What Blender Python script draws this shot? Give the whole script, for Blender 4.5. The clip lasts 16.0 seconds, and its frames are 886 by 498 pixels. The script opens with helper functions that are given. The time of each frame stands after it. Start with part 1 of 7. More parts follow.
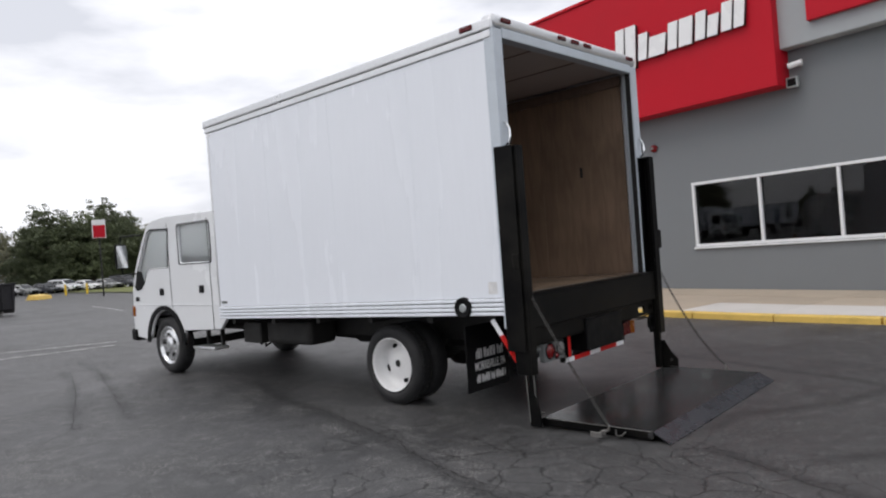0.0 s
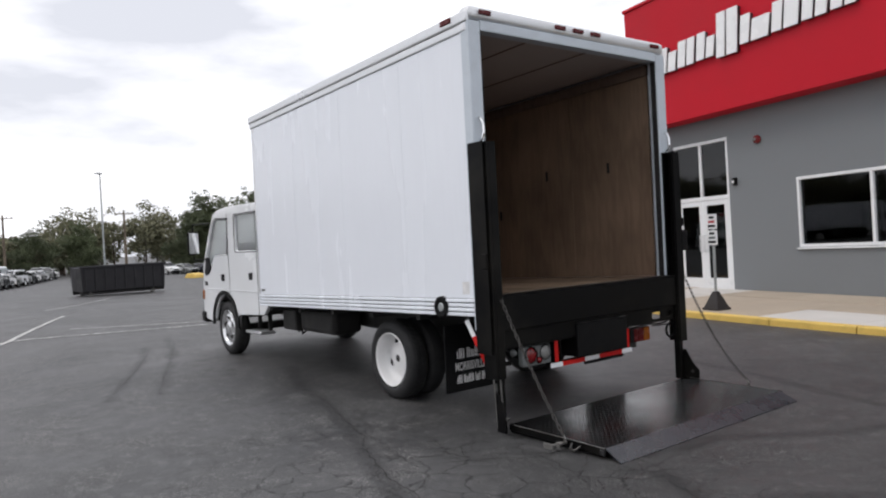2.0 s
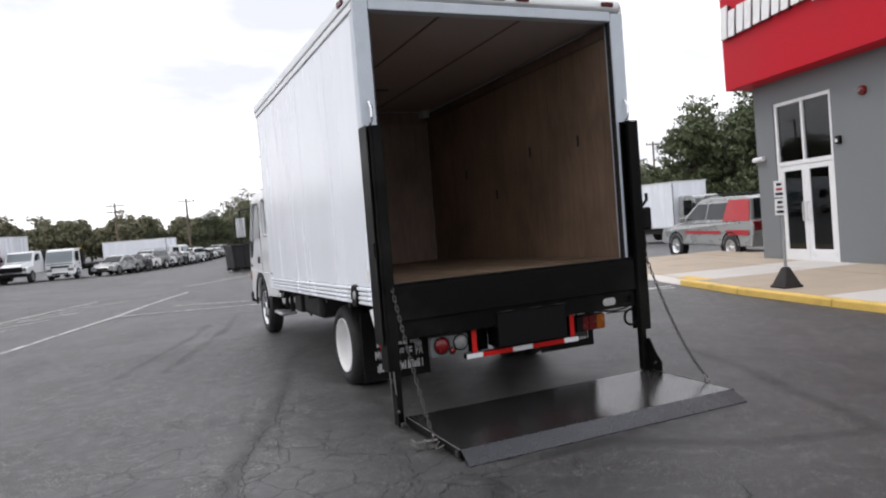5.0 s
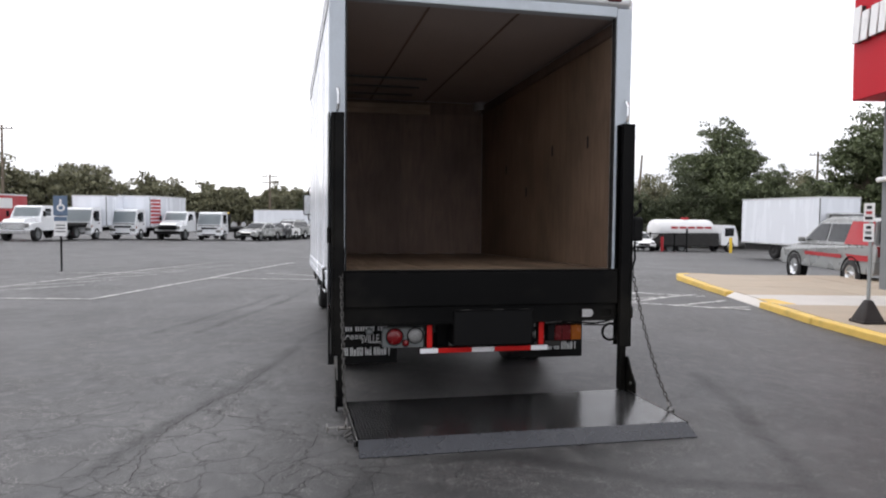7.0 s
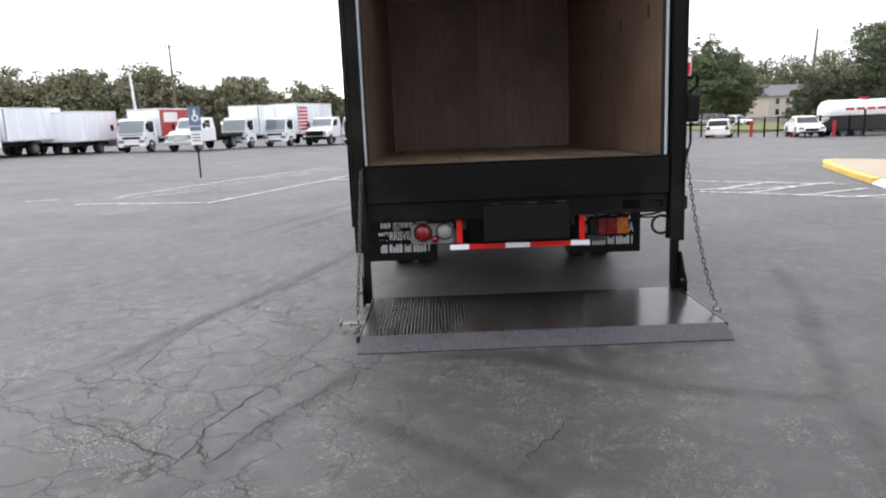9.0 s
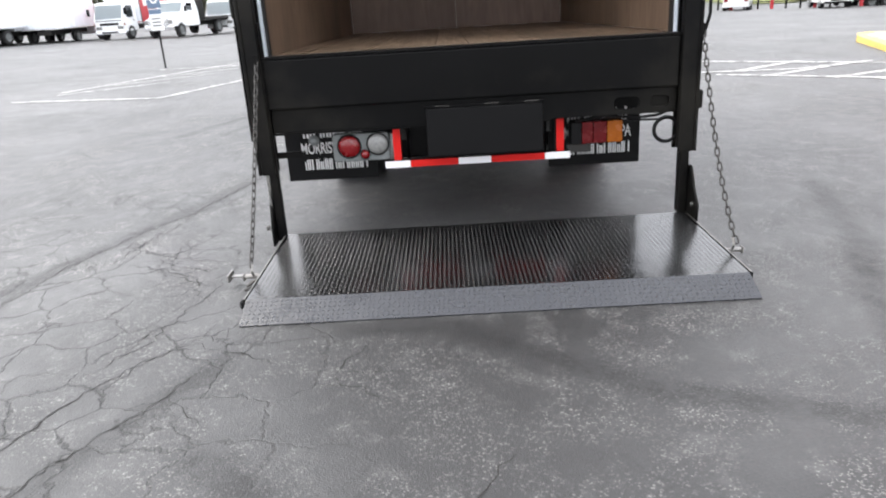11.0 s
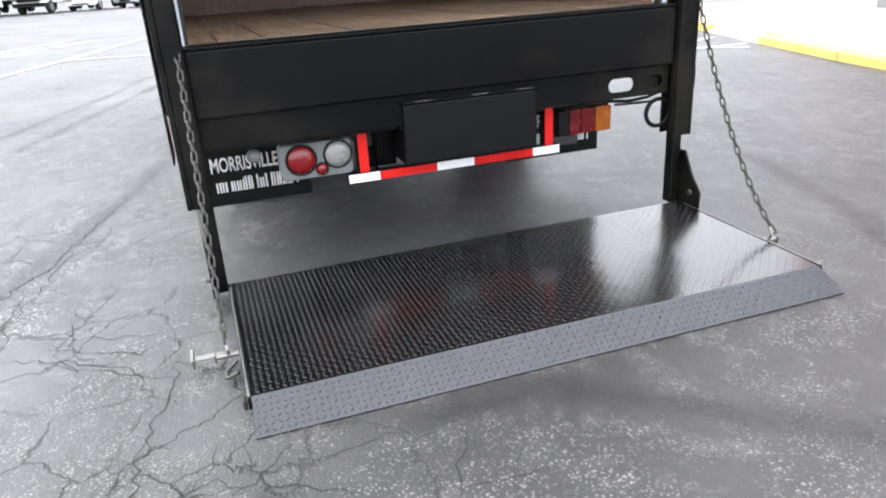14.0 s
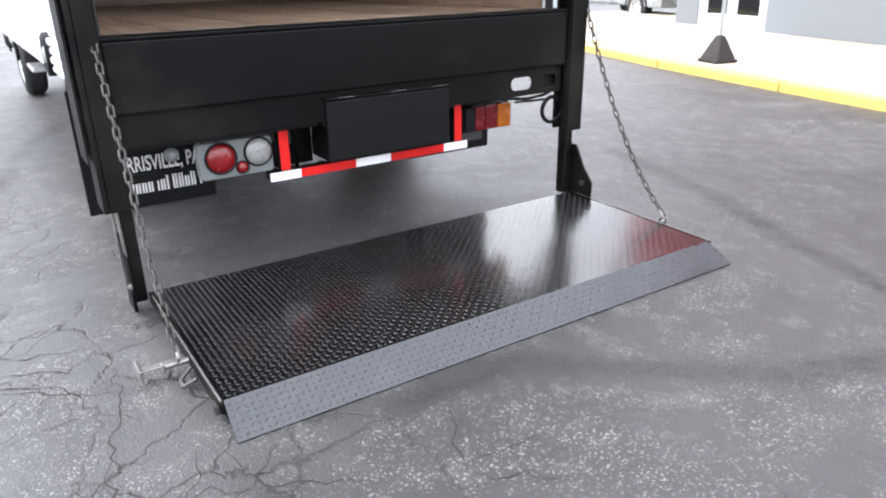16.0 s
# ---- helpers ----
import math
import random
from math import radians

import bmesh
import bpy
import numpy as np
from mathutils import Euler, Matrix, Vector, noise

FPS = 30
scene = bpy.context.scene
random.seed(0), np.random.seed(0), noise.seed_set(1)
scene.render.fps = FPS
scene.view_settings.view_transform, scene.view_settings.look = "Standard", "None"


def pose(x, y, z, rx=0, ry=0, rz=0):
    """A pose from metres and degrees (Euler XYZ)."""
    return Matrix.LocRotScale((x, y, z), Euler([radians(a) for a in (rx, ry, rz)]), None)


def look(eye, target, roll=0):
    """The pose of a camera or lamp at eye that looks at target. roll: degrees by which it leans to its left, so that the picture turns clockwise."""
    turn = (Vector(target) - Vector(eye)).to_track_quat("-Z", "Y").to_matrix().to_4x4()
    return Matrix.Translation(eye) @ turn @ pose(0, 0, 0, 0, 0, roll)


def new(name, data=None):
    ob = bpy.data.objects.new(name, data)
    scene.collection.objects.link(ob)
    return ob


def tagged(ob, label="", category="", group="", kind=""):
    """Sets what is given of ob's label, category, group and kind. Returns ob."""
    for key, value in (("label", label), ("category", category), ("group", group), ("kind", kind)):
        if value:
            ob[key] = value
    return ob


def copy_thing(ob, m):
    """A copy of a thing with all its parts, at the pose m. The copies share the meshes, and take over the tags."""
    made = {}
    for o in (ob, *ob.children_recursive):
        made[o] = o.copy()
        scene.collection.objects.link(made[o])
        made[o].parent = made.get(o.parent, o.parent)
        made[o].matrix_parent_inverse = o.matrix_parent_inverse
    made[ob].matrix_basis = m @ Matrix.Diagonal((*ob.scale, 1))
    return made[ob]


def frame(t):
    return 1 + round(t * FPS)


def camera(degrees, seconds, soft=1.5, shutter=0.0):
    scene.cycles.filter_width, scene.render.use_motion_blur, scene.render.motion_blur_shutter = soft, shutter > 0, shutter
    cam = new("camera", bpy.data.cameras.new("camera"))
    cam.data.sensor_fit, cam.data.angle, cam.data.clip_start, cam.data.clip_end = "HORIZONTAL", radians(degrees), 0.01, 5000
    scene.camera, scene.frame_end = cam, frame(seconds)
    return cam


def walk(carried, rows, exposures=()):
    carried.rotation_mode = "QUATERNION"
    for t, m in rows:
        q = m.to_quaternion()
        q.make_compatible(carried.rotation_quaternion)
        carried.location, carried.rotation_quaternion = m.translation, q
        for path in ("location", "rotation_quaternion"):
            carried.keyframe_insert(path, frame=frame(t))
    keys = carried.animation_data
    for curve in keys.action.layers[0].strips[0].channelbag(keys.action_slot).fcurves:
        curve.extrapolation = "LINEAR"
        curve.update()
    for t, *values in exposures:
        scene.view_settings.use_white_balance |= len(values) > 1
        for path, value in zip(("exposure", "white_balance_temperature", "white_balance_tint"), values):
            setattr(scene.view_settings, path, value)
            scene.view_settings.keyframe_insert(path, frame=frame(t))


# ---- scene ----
cam = camera(63.9, 16.0, soft=2.1)
METRES, EYE, TILT, LEAN, TURN = 9.887, 1.54, 0.0, 0.0, 41.6
ROWS = [
    (0.0, 0.0, 0.0, 0.0, -0.05, -0.61, 4.24),
    (0.5, 0.0354, -0.0025, -0.0016, 1.49, 0.61, 4.21),
    (1.0, 0.0683, 0.002, -0.0012, 4.73, -0.63, 5.07),
    (1.5, 0.098, 0.0134, 0.0, 6.83, -0.75, 5.2),
    (2.0, 0.1347, 0.0215, -0.0013, 11.32, -0.78, 2.92),
    (2.5, 0.1633, 0.0338, -0.0028, 14.24, -1.4, 4.26),
    (3.0, 0.1991, 0.0461, -0.0022, 15.54, -1.64, 3.98),
    (3.5, 0.2293, 0.0567, -0.0013, 18.54, -2.47, 3.72),
    (6.0, 0.3838, 0.1434, -0.0022, 28.85, -1.91, 3.61),
    (6.5, 0.4104, 0.163, -0.0032, 32.56, -2.2, 1.82),
    (7.0, 0.4469, 0.1797, -0.0044, 35.99, -2.69, -0.56),
    (7.5, 0.4687, 0.2005, -0.0048, 39.09, -4.05, 0.91),
    (8.0, 0.4873, 0.2221, -0.0061, 41.05, -4.03, 2.4),
    (8.5, 0.5049, 0.238, -0.0084, 45.53, -6.67, 1.99),
    (9.0, 0.502, 0.2638, -0.0122, 48.03, -10.68, 2.24),
    (9.5, 0.4956, 0.2907, -0.0164, 46.6, -15.09, 4.21),
    (12.0, 0.3857, 0.4318, -0.0229, 51.21, -23.02, 2.27),
    (12.5, 0.3666, 0.4384, -0.0253, 52.48, -24.85, 1.74),
    (13.0, 0.3361, 0.4231, -0.0252, 41.99, -26.01, 5.8),
    (13.5, 0.322, 0.3969, -0.0218, 35.97, -25.09, 3.6),
    (14.0, 0.2963, 0.3746, -0.0208, 29.03, -22.33, 3.32),
    (14.5, 0.2792, 0.3545, -0.0212, 23.67, -20.88, 0.67),
    (15.0, 0.2662, 0.338, -0.0214, 19.74, -22.13, 1.11),
    (15.5, 0.2547, 0.3355, -0.0207, 16.15, -22.58, 1.23),
    (16.0, 0.2565, 0.3495, -0.0226, 14.97, -22.26, 0.76),
]
EXPOSURES = [(0.0, 0.05, 6500, 12), (3.5, 0.2, 6500, 12.5), (7.0, 0.4, 6500, 13), (8.0, 0.52, 6500, 13), (9.0, 0.96, 6500, 12), (9.5, 1.2, 6500, 11.5), (12.0, 1.77, 6500, 10.5), (12.5, 1.82, 6500, 10.5), (13.0, 1.83, 6450, 10.5), (13.5, 2.0, 6400, 10.5), (14.0, 2.04, 6350, 10.5), (16.0, 2.09, 6200, 11)]
walk(cam, [(t, pose(3.367, -5.794, EYE, TILT, LEAN, TURN) @ pose(METRES * x, METRES * y, METRES * z, 90 + pitch, roll, yaw)) for t, x, y, z, yaw, pitch, roll in ROWS], EXPOSURES)

# ---- world and light: overcast with thin bright cloud ----
SUN_UP, SUN_TURN = 57.0, 200.0
world = bpy.data.worlds.new("sky")
scene.world = world
world.use_nodes = True
wn, wl = world.node_tree.nodes, world.node_tree.links
wn.clear()
w_out = wn.new("ShaderNodeOutputWorld")
w_bg = wn.new("ShaderNodeBackground")
w_sky = wn.new("ShaderNodeTexSky")
w_sky.sky_type, w_sky.sun_disc = "NISHITA", False
w_sky.sun_elevation, w_sky.sun_rotation = radians(SUN_UP), radians(SUN_TURN)
w_sky.dust_density, w_sky.air_density = 3.0, 1.0
w_co = wn.new("ShaderNodeTexCoord")
w_map = wn.new("ShaderNodeMapping")
w_map.inputs["Scale"].default_value = (1.3, 1.3, 4.6)
w_n = wn.new("ShaderNodeTexNoise")
w_n.inputs["Scale"].default_value, w_n.inputs["Detail"].default_value, w_n.inputs["Roughness"].default_value = 2.1, 7.0, 0.52
w_ramp = wn.new("ShaderNodeValToRGB")
w_ramp.color_ramp.elements[0].position, w_ramp.color_ramp.elements[0].color = 0.36, (7.4, 7.65, 8.2, 1)
w_ramp.color_ramp.elements[1].position, w_ramp.color_ramp.elements[1].color = 0.60, (12.4, 12.5, 12.8, 1)
w_mix = wn.new("ShaderNodeMix")
w_mix.data_type = "RGBA"
w_mix.inputs[0].default_value = 0.9
wl.new(w_co.outputs["Generated"], w_map.inputs["Vector"])
wl.new(w_map.outputs["Vector"], w_n.inputs["Vector"])
wl.new(w_n.outputs[0], w_ramp.inputs[0])
wl.new(w_sky.outputs[0], w_mix.inputs[6])
wl.new(w_ramp.outputs[0], w_mix.inputs[7])
wl.new(w_mix.outputs[2], w_bg.inputs[0])
w_bg.inputs[1].default_value = 0.105
wl.new(w_bg.outputs[0], w_out.inputs[0])

sun_data = bpy.data.lights.new("sun", "SUN")
sun_data.energy, sun_data.angle, sun_data.color = 0.7, radians(25), (1.0, 0.97, 0.92)
sun = new("sun", sun_data)
sun_az = radians(SUN_TURN)
sun_dir = Vector((math.sin(sun_az) * math.cos(radians(SUN_UP)), math.cos(sun_az) * math.cos(radians(SUN_UP)), math.sin(radians(SUN_UP))))
sun.matrix_world = look(sun_dir * 60, (0, 0, 0))


# ---- materials ----
def material(name, rgb, rough=0.6, metal=0.0, spread=0.12, scale=6.0, fine=60.0, bump=0.15, depth=0.002, dirt=None, dirt_amount=0.3, streak=(1, 1, 1), coat=0.0, piece=0.0, spec=0.5, gloss=0.1, ior=1.5):
    """A painted or raw surface: base colour with coarse and fine variation, patches of dirt, bump and uneven gloss."""
    m = bpy.data.materials.new(name)
    m.use_nodes = True
    n, l = m.node_tree.nodes, m.node_tree.links
    b = n["Principled BSDF"]
    co = n.new("ShaderNodeTexCoord")
    mp = n.new("ShaderNodeMapping")
    mp.inputs["Scale"].default_value = streak
    l.new(co.outputs["Object"], mp.inputs["Vector"])
    big = n.new("ShaderNodeTexNoise")
    big.inputs["Scale"].default_value, big.inputs["Detail"].default_value = scale, 6.0
    l.new(mp.outputs[0], big.inputs["Vector"])
    small = n.new("ShaderNodeTexNoise")
    small.inputs["Scale"].default_value, small.inputs["Detail"].default_value = fine, 4.0
    l.new(mp.outputs[0], small.inputs["Vector"])
    add = n.new("ShaderNodeMath")
    add.operation = "ADD"
    l.new(big.outputs[0], add.inputs[0])
    l.new(small.outputs[0], add.inputs[1])
    val = n.new("ShaderNodeMapRange")
    val.inputs[1].default_value, val.inputs[2].default_value = 0.6, 1.4
    val.inputs[3].default_value, val.inputs[4].default_value = 1 - spread, 1 + spread
    l.new(add.outputs[0], val.inputs[0])
    mul = n.new("ShaderNodeMix")
    mul.data_type, mul.blend_type = "RGBA", "MULTIPLY"
    mul.inputs[0].default_value = 1.0
    mul.inputs[6].default_value = (*rgb, 1)
    l.new(val.outputs[0], mul.inputs[7])
    colour = mul.outputs[2]
    if piece:
        info = n.new("ShaderNodeObjectInfo")
        pr = n.new("ShaderNodeMapRange")
        pr.inputs[3].default_value, pr.inputs[4].default_value = 1 - piece, 1 + piece
        l.new(info.outputs["Random"], pr.inputs[0])
        pm = n.new("ShaderNodeMix")
        pm.data_type, pm.blend_type = "RGBA", "MULTIPLY"
        pm.inputs[0].default_value = 1.0
        l.new(colour, pm.inputs[6])
        l.new(pr.outputs[0], pm.inputs[7])
        colour = pm.outputs[2]
    if dirt:
        dn = n.new("ShaderNodeTexNoise")
        dn.inputs["Scale"].default_value, dn.inputs["Detail"].default_value, dn.inputs["Roughness"].default_value = scale * 0.6, 8.0, 0.65
        l.new(mp.outputs[0], dn.inputs["Vector"])
        dr = n.new("ShaderNodeMapRange")
        dr.inputs[1].default_value, dr.inputs[2].default_value = 0.5, 0.72
        dr.inputs[4].default_value = dirt_amount
        l.new(dn.outputs[0], dr.inputs[0])
        dm = n.new("ShaderNodeMix")
        dm.data_type = "RGBA"
        l.new(dr.outputs[0], dm.inputs[0])
        l.new(colour, dm.inputs[6])
        dm.inputs[7].default_value = (*dirt, 1)
        colour = dm.outputs[2]
    l.new(colour, b.inputs["Base Color"])
    rr = n.new("ShaderNodeMapRange")
    rr.inputs[1].default_value, rr.inputs[2].default_value = 0.3, 0.7
    rr.inputs[3].default_value, rr.inputs[4].default_value = max(0.02, rough - gloss), min(1, rough + gloss)
    l.new(big.outputs[0], rr.inputs[0])
    l.new(rr.outputs[0], b.inputs["Roughness"])
    b.inputs["Metallic"].default_value = metal
    b.inputs["Specular IOR Level"].default_value = spec
    b.inputs["Coat Weight"].default_value = coat
    b.inputs["IOR"].default_value = ior
    if bump:
        bp = n.new("ShaderNodeBump")
        bp.inputs["Strength"].default_value, bp.inputs["Distance"].default_value = bump, depth
        l.new(add.outputs[0], bp.inputs["Height"])
        l.new(bp.outputs[0], b.inputs["Normal"])
    return m


def glass(name, tint=(0.85, 0.9, 0.9), rough=0.0):
    m = bpy.data.materials.new(name)
    m.use_nodes = True
    b = m.node_tree.nodes["Principled BSDF"]
    b.inputs["Base Color"].default_value = (*tint, 1)
    b.inputs["Roughness"].default_value, b.inputs["Transmission Weight"].default_value, b.inputs["IOR"].default_value = rough, 1.0, 1.45
    return m


def plywood(name, rgb, dark, across=(1, 1, 1), rough=0.65):
    """Wood with long grain along the axis that 'across' stretches, darker figure and knots."""
    m = bpy.data.materials.new(name)
    m.use_nodes = True
    n, l = m.node_tree.nodes, m.node_tree.links
    b = n["Principled BSDF"]
    co = n.new("ShaderNodeTexCoord")
    mp = n.new("ShaderNodeMapping")
    mp.inputs["Scale"].default_value = across
    l.new(co.outputs["Object"], mp.inputs["Vector"])
    g = n.new("ShaderNodeTexNoise")
    g.inputs["Scale"].default_value, g.inputs["Detail"].default_value, g.inputs["Distortion"].default_value = 3.0, 9.0, 1.2
    l.new(mp.outputs[0], g.inputs["Vector"])
    st = n.new("ShaderNodeTexNoise")
    st.inputs["Scale"].default_value, st.inputs["Detail"].default_value = 1.1, 5.0
    l.new(co.outputs["Object"], st.inputs["Vector"])
    mx = n.new("ShaderNodeMix")
    mx.data_type = "RGBA"
    mx.inputs[6].default_value, mx.inputs[7].default_value = (*dark, 1), (*rgb, 1)
    mr = n.new("ShaderNodeMapRange")
    mr.inputs[1].default_value, mr.inputs[2].default_value = 0.32, 0.62
    l.new(g.outputs[0], mr.inputs[0])
    l.new(mr.outputs[0], mx.inputs[0])
    m2 = n.new("ShaderNodeMix")
    m2.data_type, m2.blend_type = "RGBA", "MULTIPLY"
    m2.inputs[0].default_value = 1.0
    sr = n.new("ShaderNodeMapRange")
    sr.inputs[1].default_value, sr.inputs[2].default_value, sr.inputs[3].default_value, sr.inputs[4].default_value = 0.3, 0.7, 0.62, 1.2
    l.new(st.outputs[0], sr.inputs[0])
    l.new(mx.outputs[2], m2.inputs[6])
    l.new(sr.outputs[0], m2.inputs[7])
    info = n.new("ShaderNodeObjectInfo")
    ir = n.new("ShaderNodeMapRange")
    ir.inputs[3].default_value, ir.inputs[4].default_value = 0.85, 1.12
    l.new(info.outputs["Random"], ir.inputs[0])
    m3 = n.new("ShaderNodeMix")
    m3.data_type, m3.blend_type = "RGBA", "MULTIPLY"
    m3.inputs[0].default_value = 1.0
    l.new(m2.outputs[2], m3.inputs[6])
    l.new(ir.outputs[0], m3.inputs[7])
    l.new(m3.outputs[2], b.inputs["Base Color"])
    b.inputs["Roughness"].default_value = rough
    bp = n.new("ShaderNodeBump")
    bp.inputs["Strength"].default_value, bp.inputs["Distance"].default_value = 0.25, 0.002
    l.new(g.outputs[0], bp.inputs["Height"])
    l.new(bp.outputs[0], b.inputs["Normal"])
    return m


def asphalt_material():
    """Weathered grey asphalt: pale aggregate, dark damp-looking bands, a soft painted shade round the lift, hairline
    crazing and long cracks.
    """
    m = bpy.data.materials.new("worn_asphalt")
    m.use_nodes = True
    n, l = m.node_tree.nodes, m.node_tree.links
    b = n["Principled BSDF"]
    co = n.new("ShaderNodeTexCoord").outputs["Object"]

    def noise_tex(scale, detail, rough=0.55, vec=co, dist=0.0):
        t = n.new("ShaderNodeTexNoise")
        t.inputs["Scale"].default_value, t.inputs["Detail"].default_value, t.inputs["Roughness"].default_value, t.inputs["Distortion"].default_value = scale, detail, rough, dist
        l.new(vec, t.inputs["Vector"])
        return t

    def rng(src, a, bb, c, d):
        t = n.new("ShaderNodeMapRange")
        for i, v in enumerate((a, bb, c, d)):
            t.inputs[i + 1].default_value = v
        l.new(src, t.inputs[0])
        return t.outputs[0]

    def mix(fac, a, bb, kind="MIX"):
        t = n.new("ShaderNodeMix")
        t.data_type, t.blend_type = "RGBA", kind
        for sock, v in ((t.inputs[0], fac), (t.inputs[6], a), (t.inputs[7], bb)):
            if isinstance(v, (float, int)):
                sock.default_value = v
            elif isinstance(v, tuple):
                sock.default_value = (*v, 1)
            else:
                l.new(v, sock)
        return t.outputs[2]

    def maths(op, a, bb):
        t = n.new("ShaderNodeMath")
        t.operation = op
        for i, v in enumerate((a, bb)):
            if isinstance(v, (float, int)):
                t.inputs[i].default_value = v
            else:
                l.new(v, t.inputs[i])
        return t.outputs[0]

    broad = noise_tex(0.35, 6, 0.6, dist=0.6)
    mid = noise_tex(1.7, 7, 0.62)
    clump = noise_tex(7, 5, 0.7)
    fine = noise_tex(90, 3)
    tone = mix(rng(broad.outputs[0], 0.36, 0.66, 0.0, 1.0), (0.0132, 0.0130, 0.0136), (0.072, 0.0712, 0.0716))
    tone = mix(rng(mid.outputs[0], 0.35, 0.7, 0.0, 0.45), tone, (0.0350, 0.0347, 0.0352))
    stones = n.new("ShaderNodeTexVoronoi")
    stones.inputs["Scale"].default_value = 165
    l.new(co, stones.inputs["Vector"])
    pale = maths("MULTIPLY", rng(stones.outputs["Color"], 0.72, 0.84, 0.0, 1.0), rng(maths("ADD", maths("MULTIPLY", mid.outputs[0], 0.6), maths("MULTIPLY", clump.outputs[0], 0.4)), 0.465, 0.59, 0.02, 0.9))
    tone = mix(pale, tone, (0.40, 0.39, 0.37))
    tone = mix(rng(fine.outputs[0], 0.3, 0.7, 0.0, 1.0), mix(1.0, tone, (0.82, 0.82, 0.82), "MULTIPLY"), tone)
    wear_shade = n.new("ShaderNodeVertexColor")
    wear_shade.layer_name = "wear_shade"
    sep = n.new("ShaderNodeSeparateColor")
    l.new(wear_shade.outputs["Color"], sep.inputs[0])
    bands = noise_tex(0.55, 5, 0.55, dist=1.5)
    edge = noise_tex(14, 6, 0.7)
    seam = rng(maths("ADD", maths("ADD", sep.outputs[0], maths("MULTIPLY", edge.outputs[0], 0.7)), maths("MULTIPLY", mid.outputs[0], 0.8)), 0.88, 1.42, 0.0, 0.78)
    seam = maths("MULTIPLY", seam, rng(clump.outputs[0], 0.36, 0.58, 0.35, 1.0))
    band = maths("MAXIMUM", rng(bands.outputs[0], 0.57, 0.68, 0.0, 0.4), seam)
    # alpha darkens the base colour as shade round the lift, broken up by noise
    patch = rng(maths("ADD", wear_shade.outputs["Alpha"], maths("MULTIPLY", mid.outputs[0], 0.9)), 0.62, 1.05, 0.0, 0.62)
    tone = mix(rng(clump.outputs[0], 0.52, 0.74, 0.0, 0.4), tone, (0.155, 0.153, 0.151))
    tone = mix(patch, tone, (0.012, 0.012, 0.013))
    tone = mix(band, tone, (0.009, 0.009, 0.0095))

    warp = noise_tex(2.6, 5, 0.6)
    off = n.new("ShaderNodeVectorMath")
    off.operation = "SCALE"
    off.inputs["Scale"].default_value = 0.32
    l.new(warp.outputs["Color"], off.inputs[0])
    bent = n.new("ShaderNodeVectorMath")
    l.new(co, bent.inputs[0])
    l.new(off.outputs[0], bent.inputs[1])

    def cracks(scale, width, gate_scale, lo, hi):
        v = n.new("ShaderNodeTexVoronoi")
        v.feature = "DISTANCE_TO_EDGE"
        v.inputs["Scale"].default_value = scale
        l.new(bent.outputs[0], v.inputs["Vector"])
        gate = noise_tex(gate_scale, 3)
        return maths("MULTIPLY", rng(v.outputs["Distance"], 0.0, width, 1.0, 0.0), rng(gate.outputs[0], lo, hi, 0.0, 1.0))

    crack = maths("MAXIMUM", maths("MULTIPLY", cracks(0.5, 0.004, 0.4, 0.48, 0.54), rng(sep.outputs[2], 0.0, 1.0, 1.0, 0.0)), maths("MULTIPLY", cracks(3.2, 0.03, 1.1, 0.40, 0.47), maths("ADD", maths("MULTIPLY", sep.outputs[1], 0.9), 0.14)))
    tone = mix(maths("MULTIPLY", crack, 0.88), tone, (0.008, 0.008, 0.0075))
    l.new(tone, b.inputs["Base Color"])
    l.new(rng(mid.outputs[0], 0.3, 0.7, 0.48, 0.64), b.inputs["Roughness"])
    l.new(maths("SUBTRACT", 0.78, maths("MULTIPLY", maths("MAXIMUM", seam, crack), 0.3)), b.inputs["Specular IOR Level"])
    height = maths("SUBTRACT", maths("ADD", maths("MULTIPLY", fine.outputs[0], 0.5), rng(stones.outputs["Distance"], 0, 0.6, 0.5, 0.0)), maths("MULTIPLY", crack, 1.3))
    bp = n.new("ShaderNodeBump")
    bp.inputs["Strength"].default_value, bp.inputs["Distance"].default_value = 0.55, 0.004
    l.new(height, bp.inputs["Height"])
    l.new(bp.outputs[0], b.inputs["Normal"])
    return m


def worn_paint(name, rgb, keep=(0.40, 0.56)):
    """Road paint that has flaked away in patches down to the asphalt."""
    m = bpy.data.materials.new(name)
    m.use_nodes = True
    n, l = m.node_tree.nodes, m.node_tree.links
    b = n["Principled BSDF"]
    co = n.new("ShaderNodeTexCoord")
    a = n.new("ShaderNodeTexNoise")
    a.inputs["Scale"].default_value, a.inputs["Detail"].default_value, a.inputs["Roughness"].default_value = 7, 9, 0.7
    l.new(co.outputs["Object"], a.inputs["Vector"])
    r = n.new("ShaderNodeMapRange")
    r.inputs[1].default_value, r.inputs[2].default_value = keep
    l.new(a.outputs[0], r.inputs[0])
    x = n.new("ShaderNodeMix")
    x.data_type = "RGBA"
    x.inputs[6].default_value, x.inputs[7].default_value = (0.13, 0.13, 0.13, 1), (*rgb, 1)
    l.new(r.outputs[0], x.inputs[0])
    l.new(x.outputs[2], b.inputs["Base Color"])
    b.inputs["Roughness"].default_value = 0.8
    return m


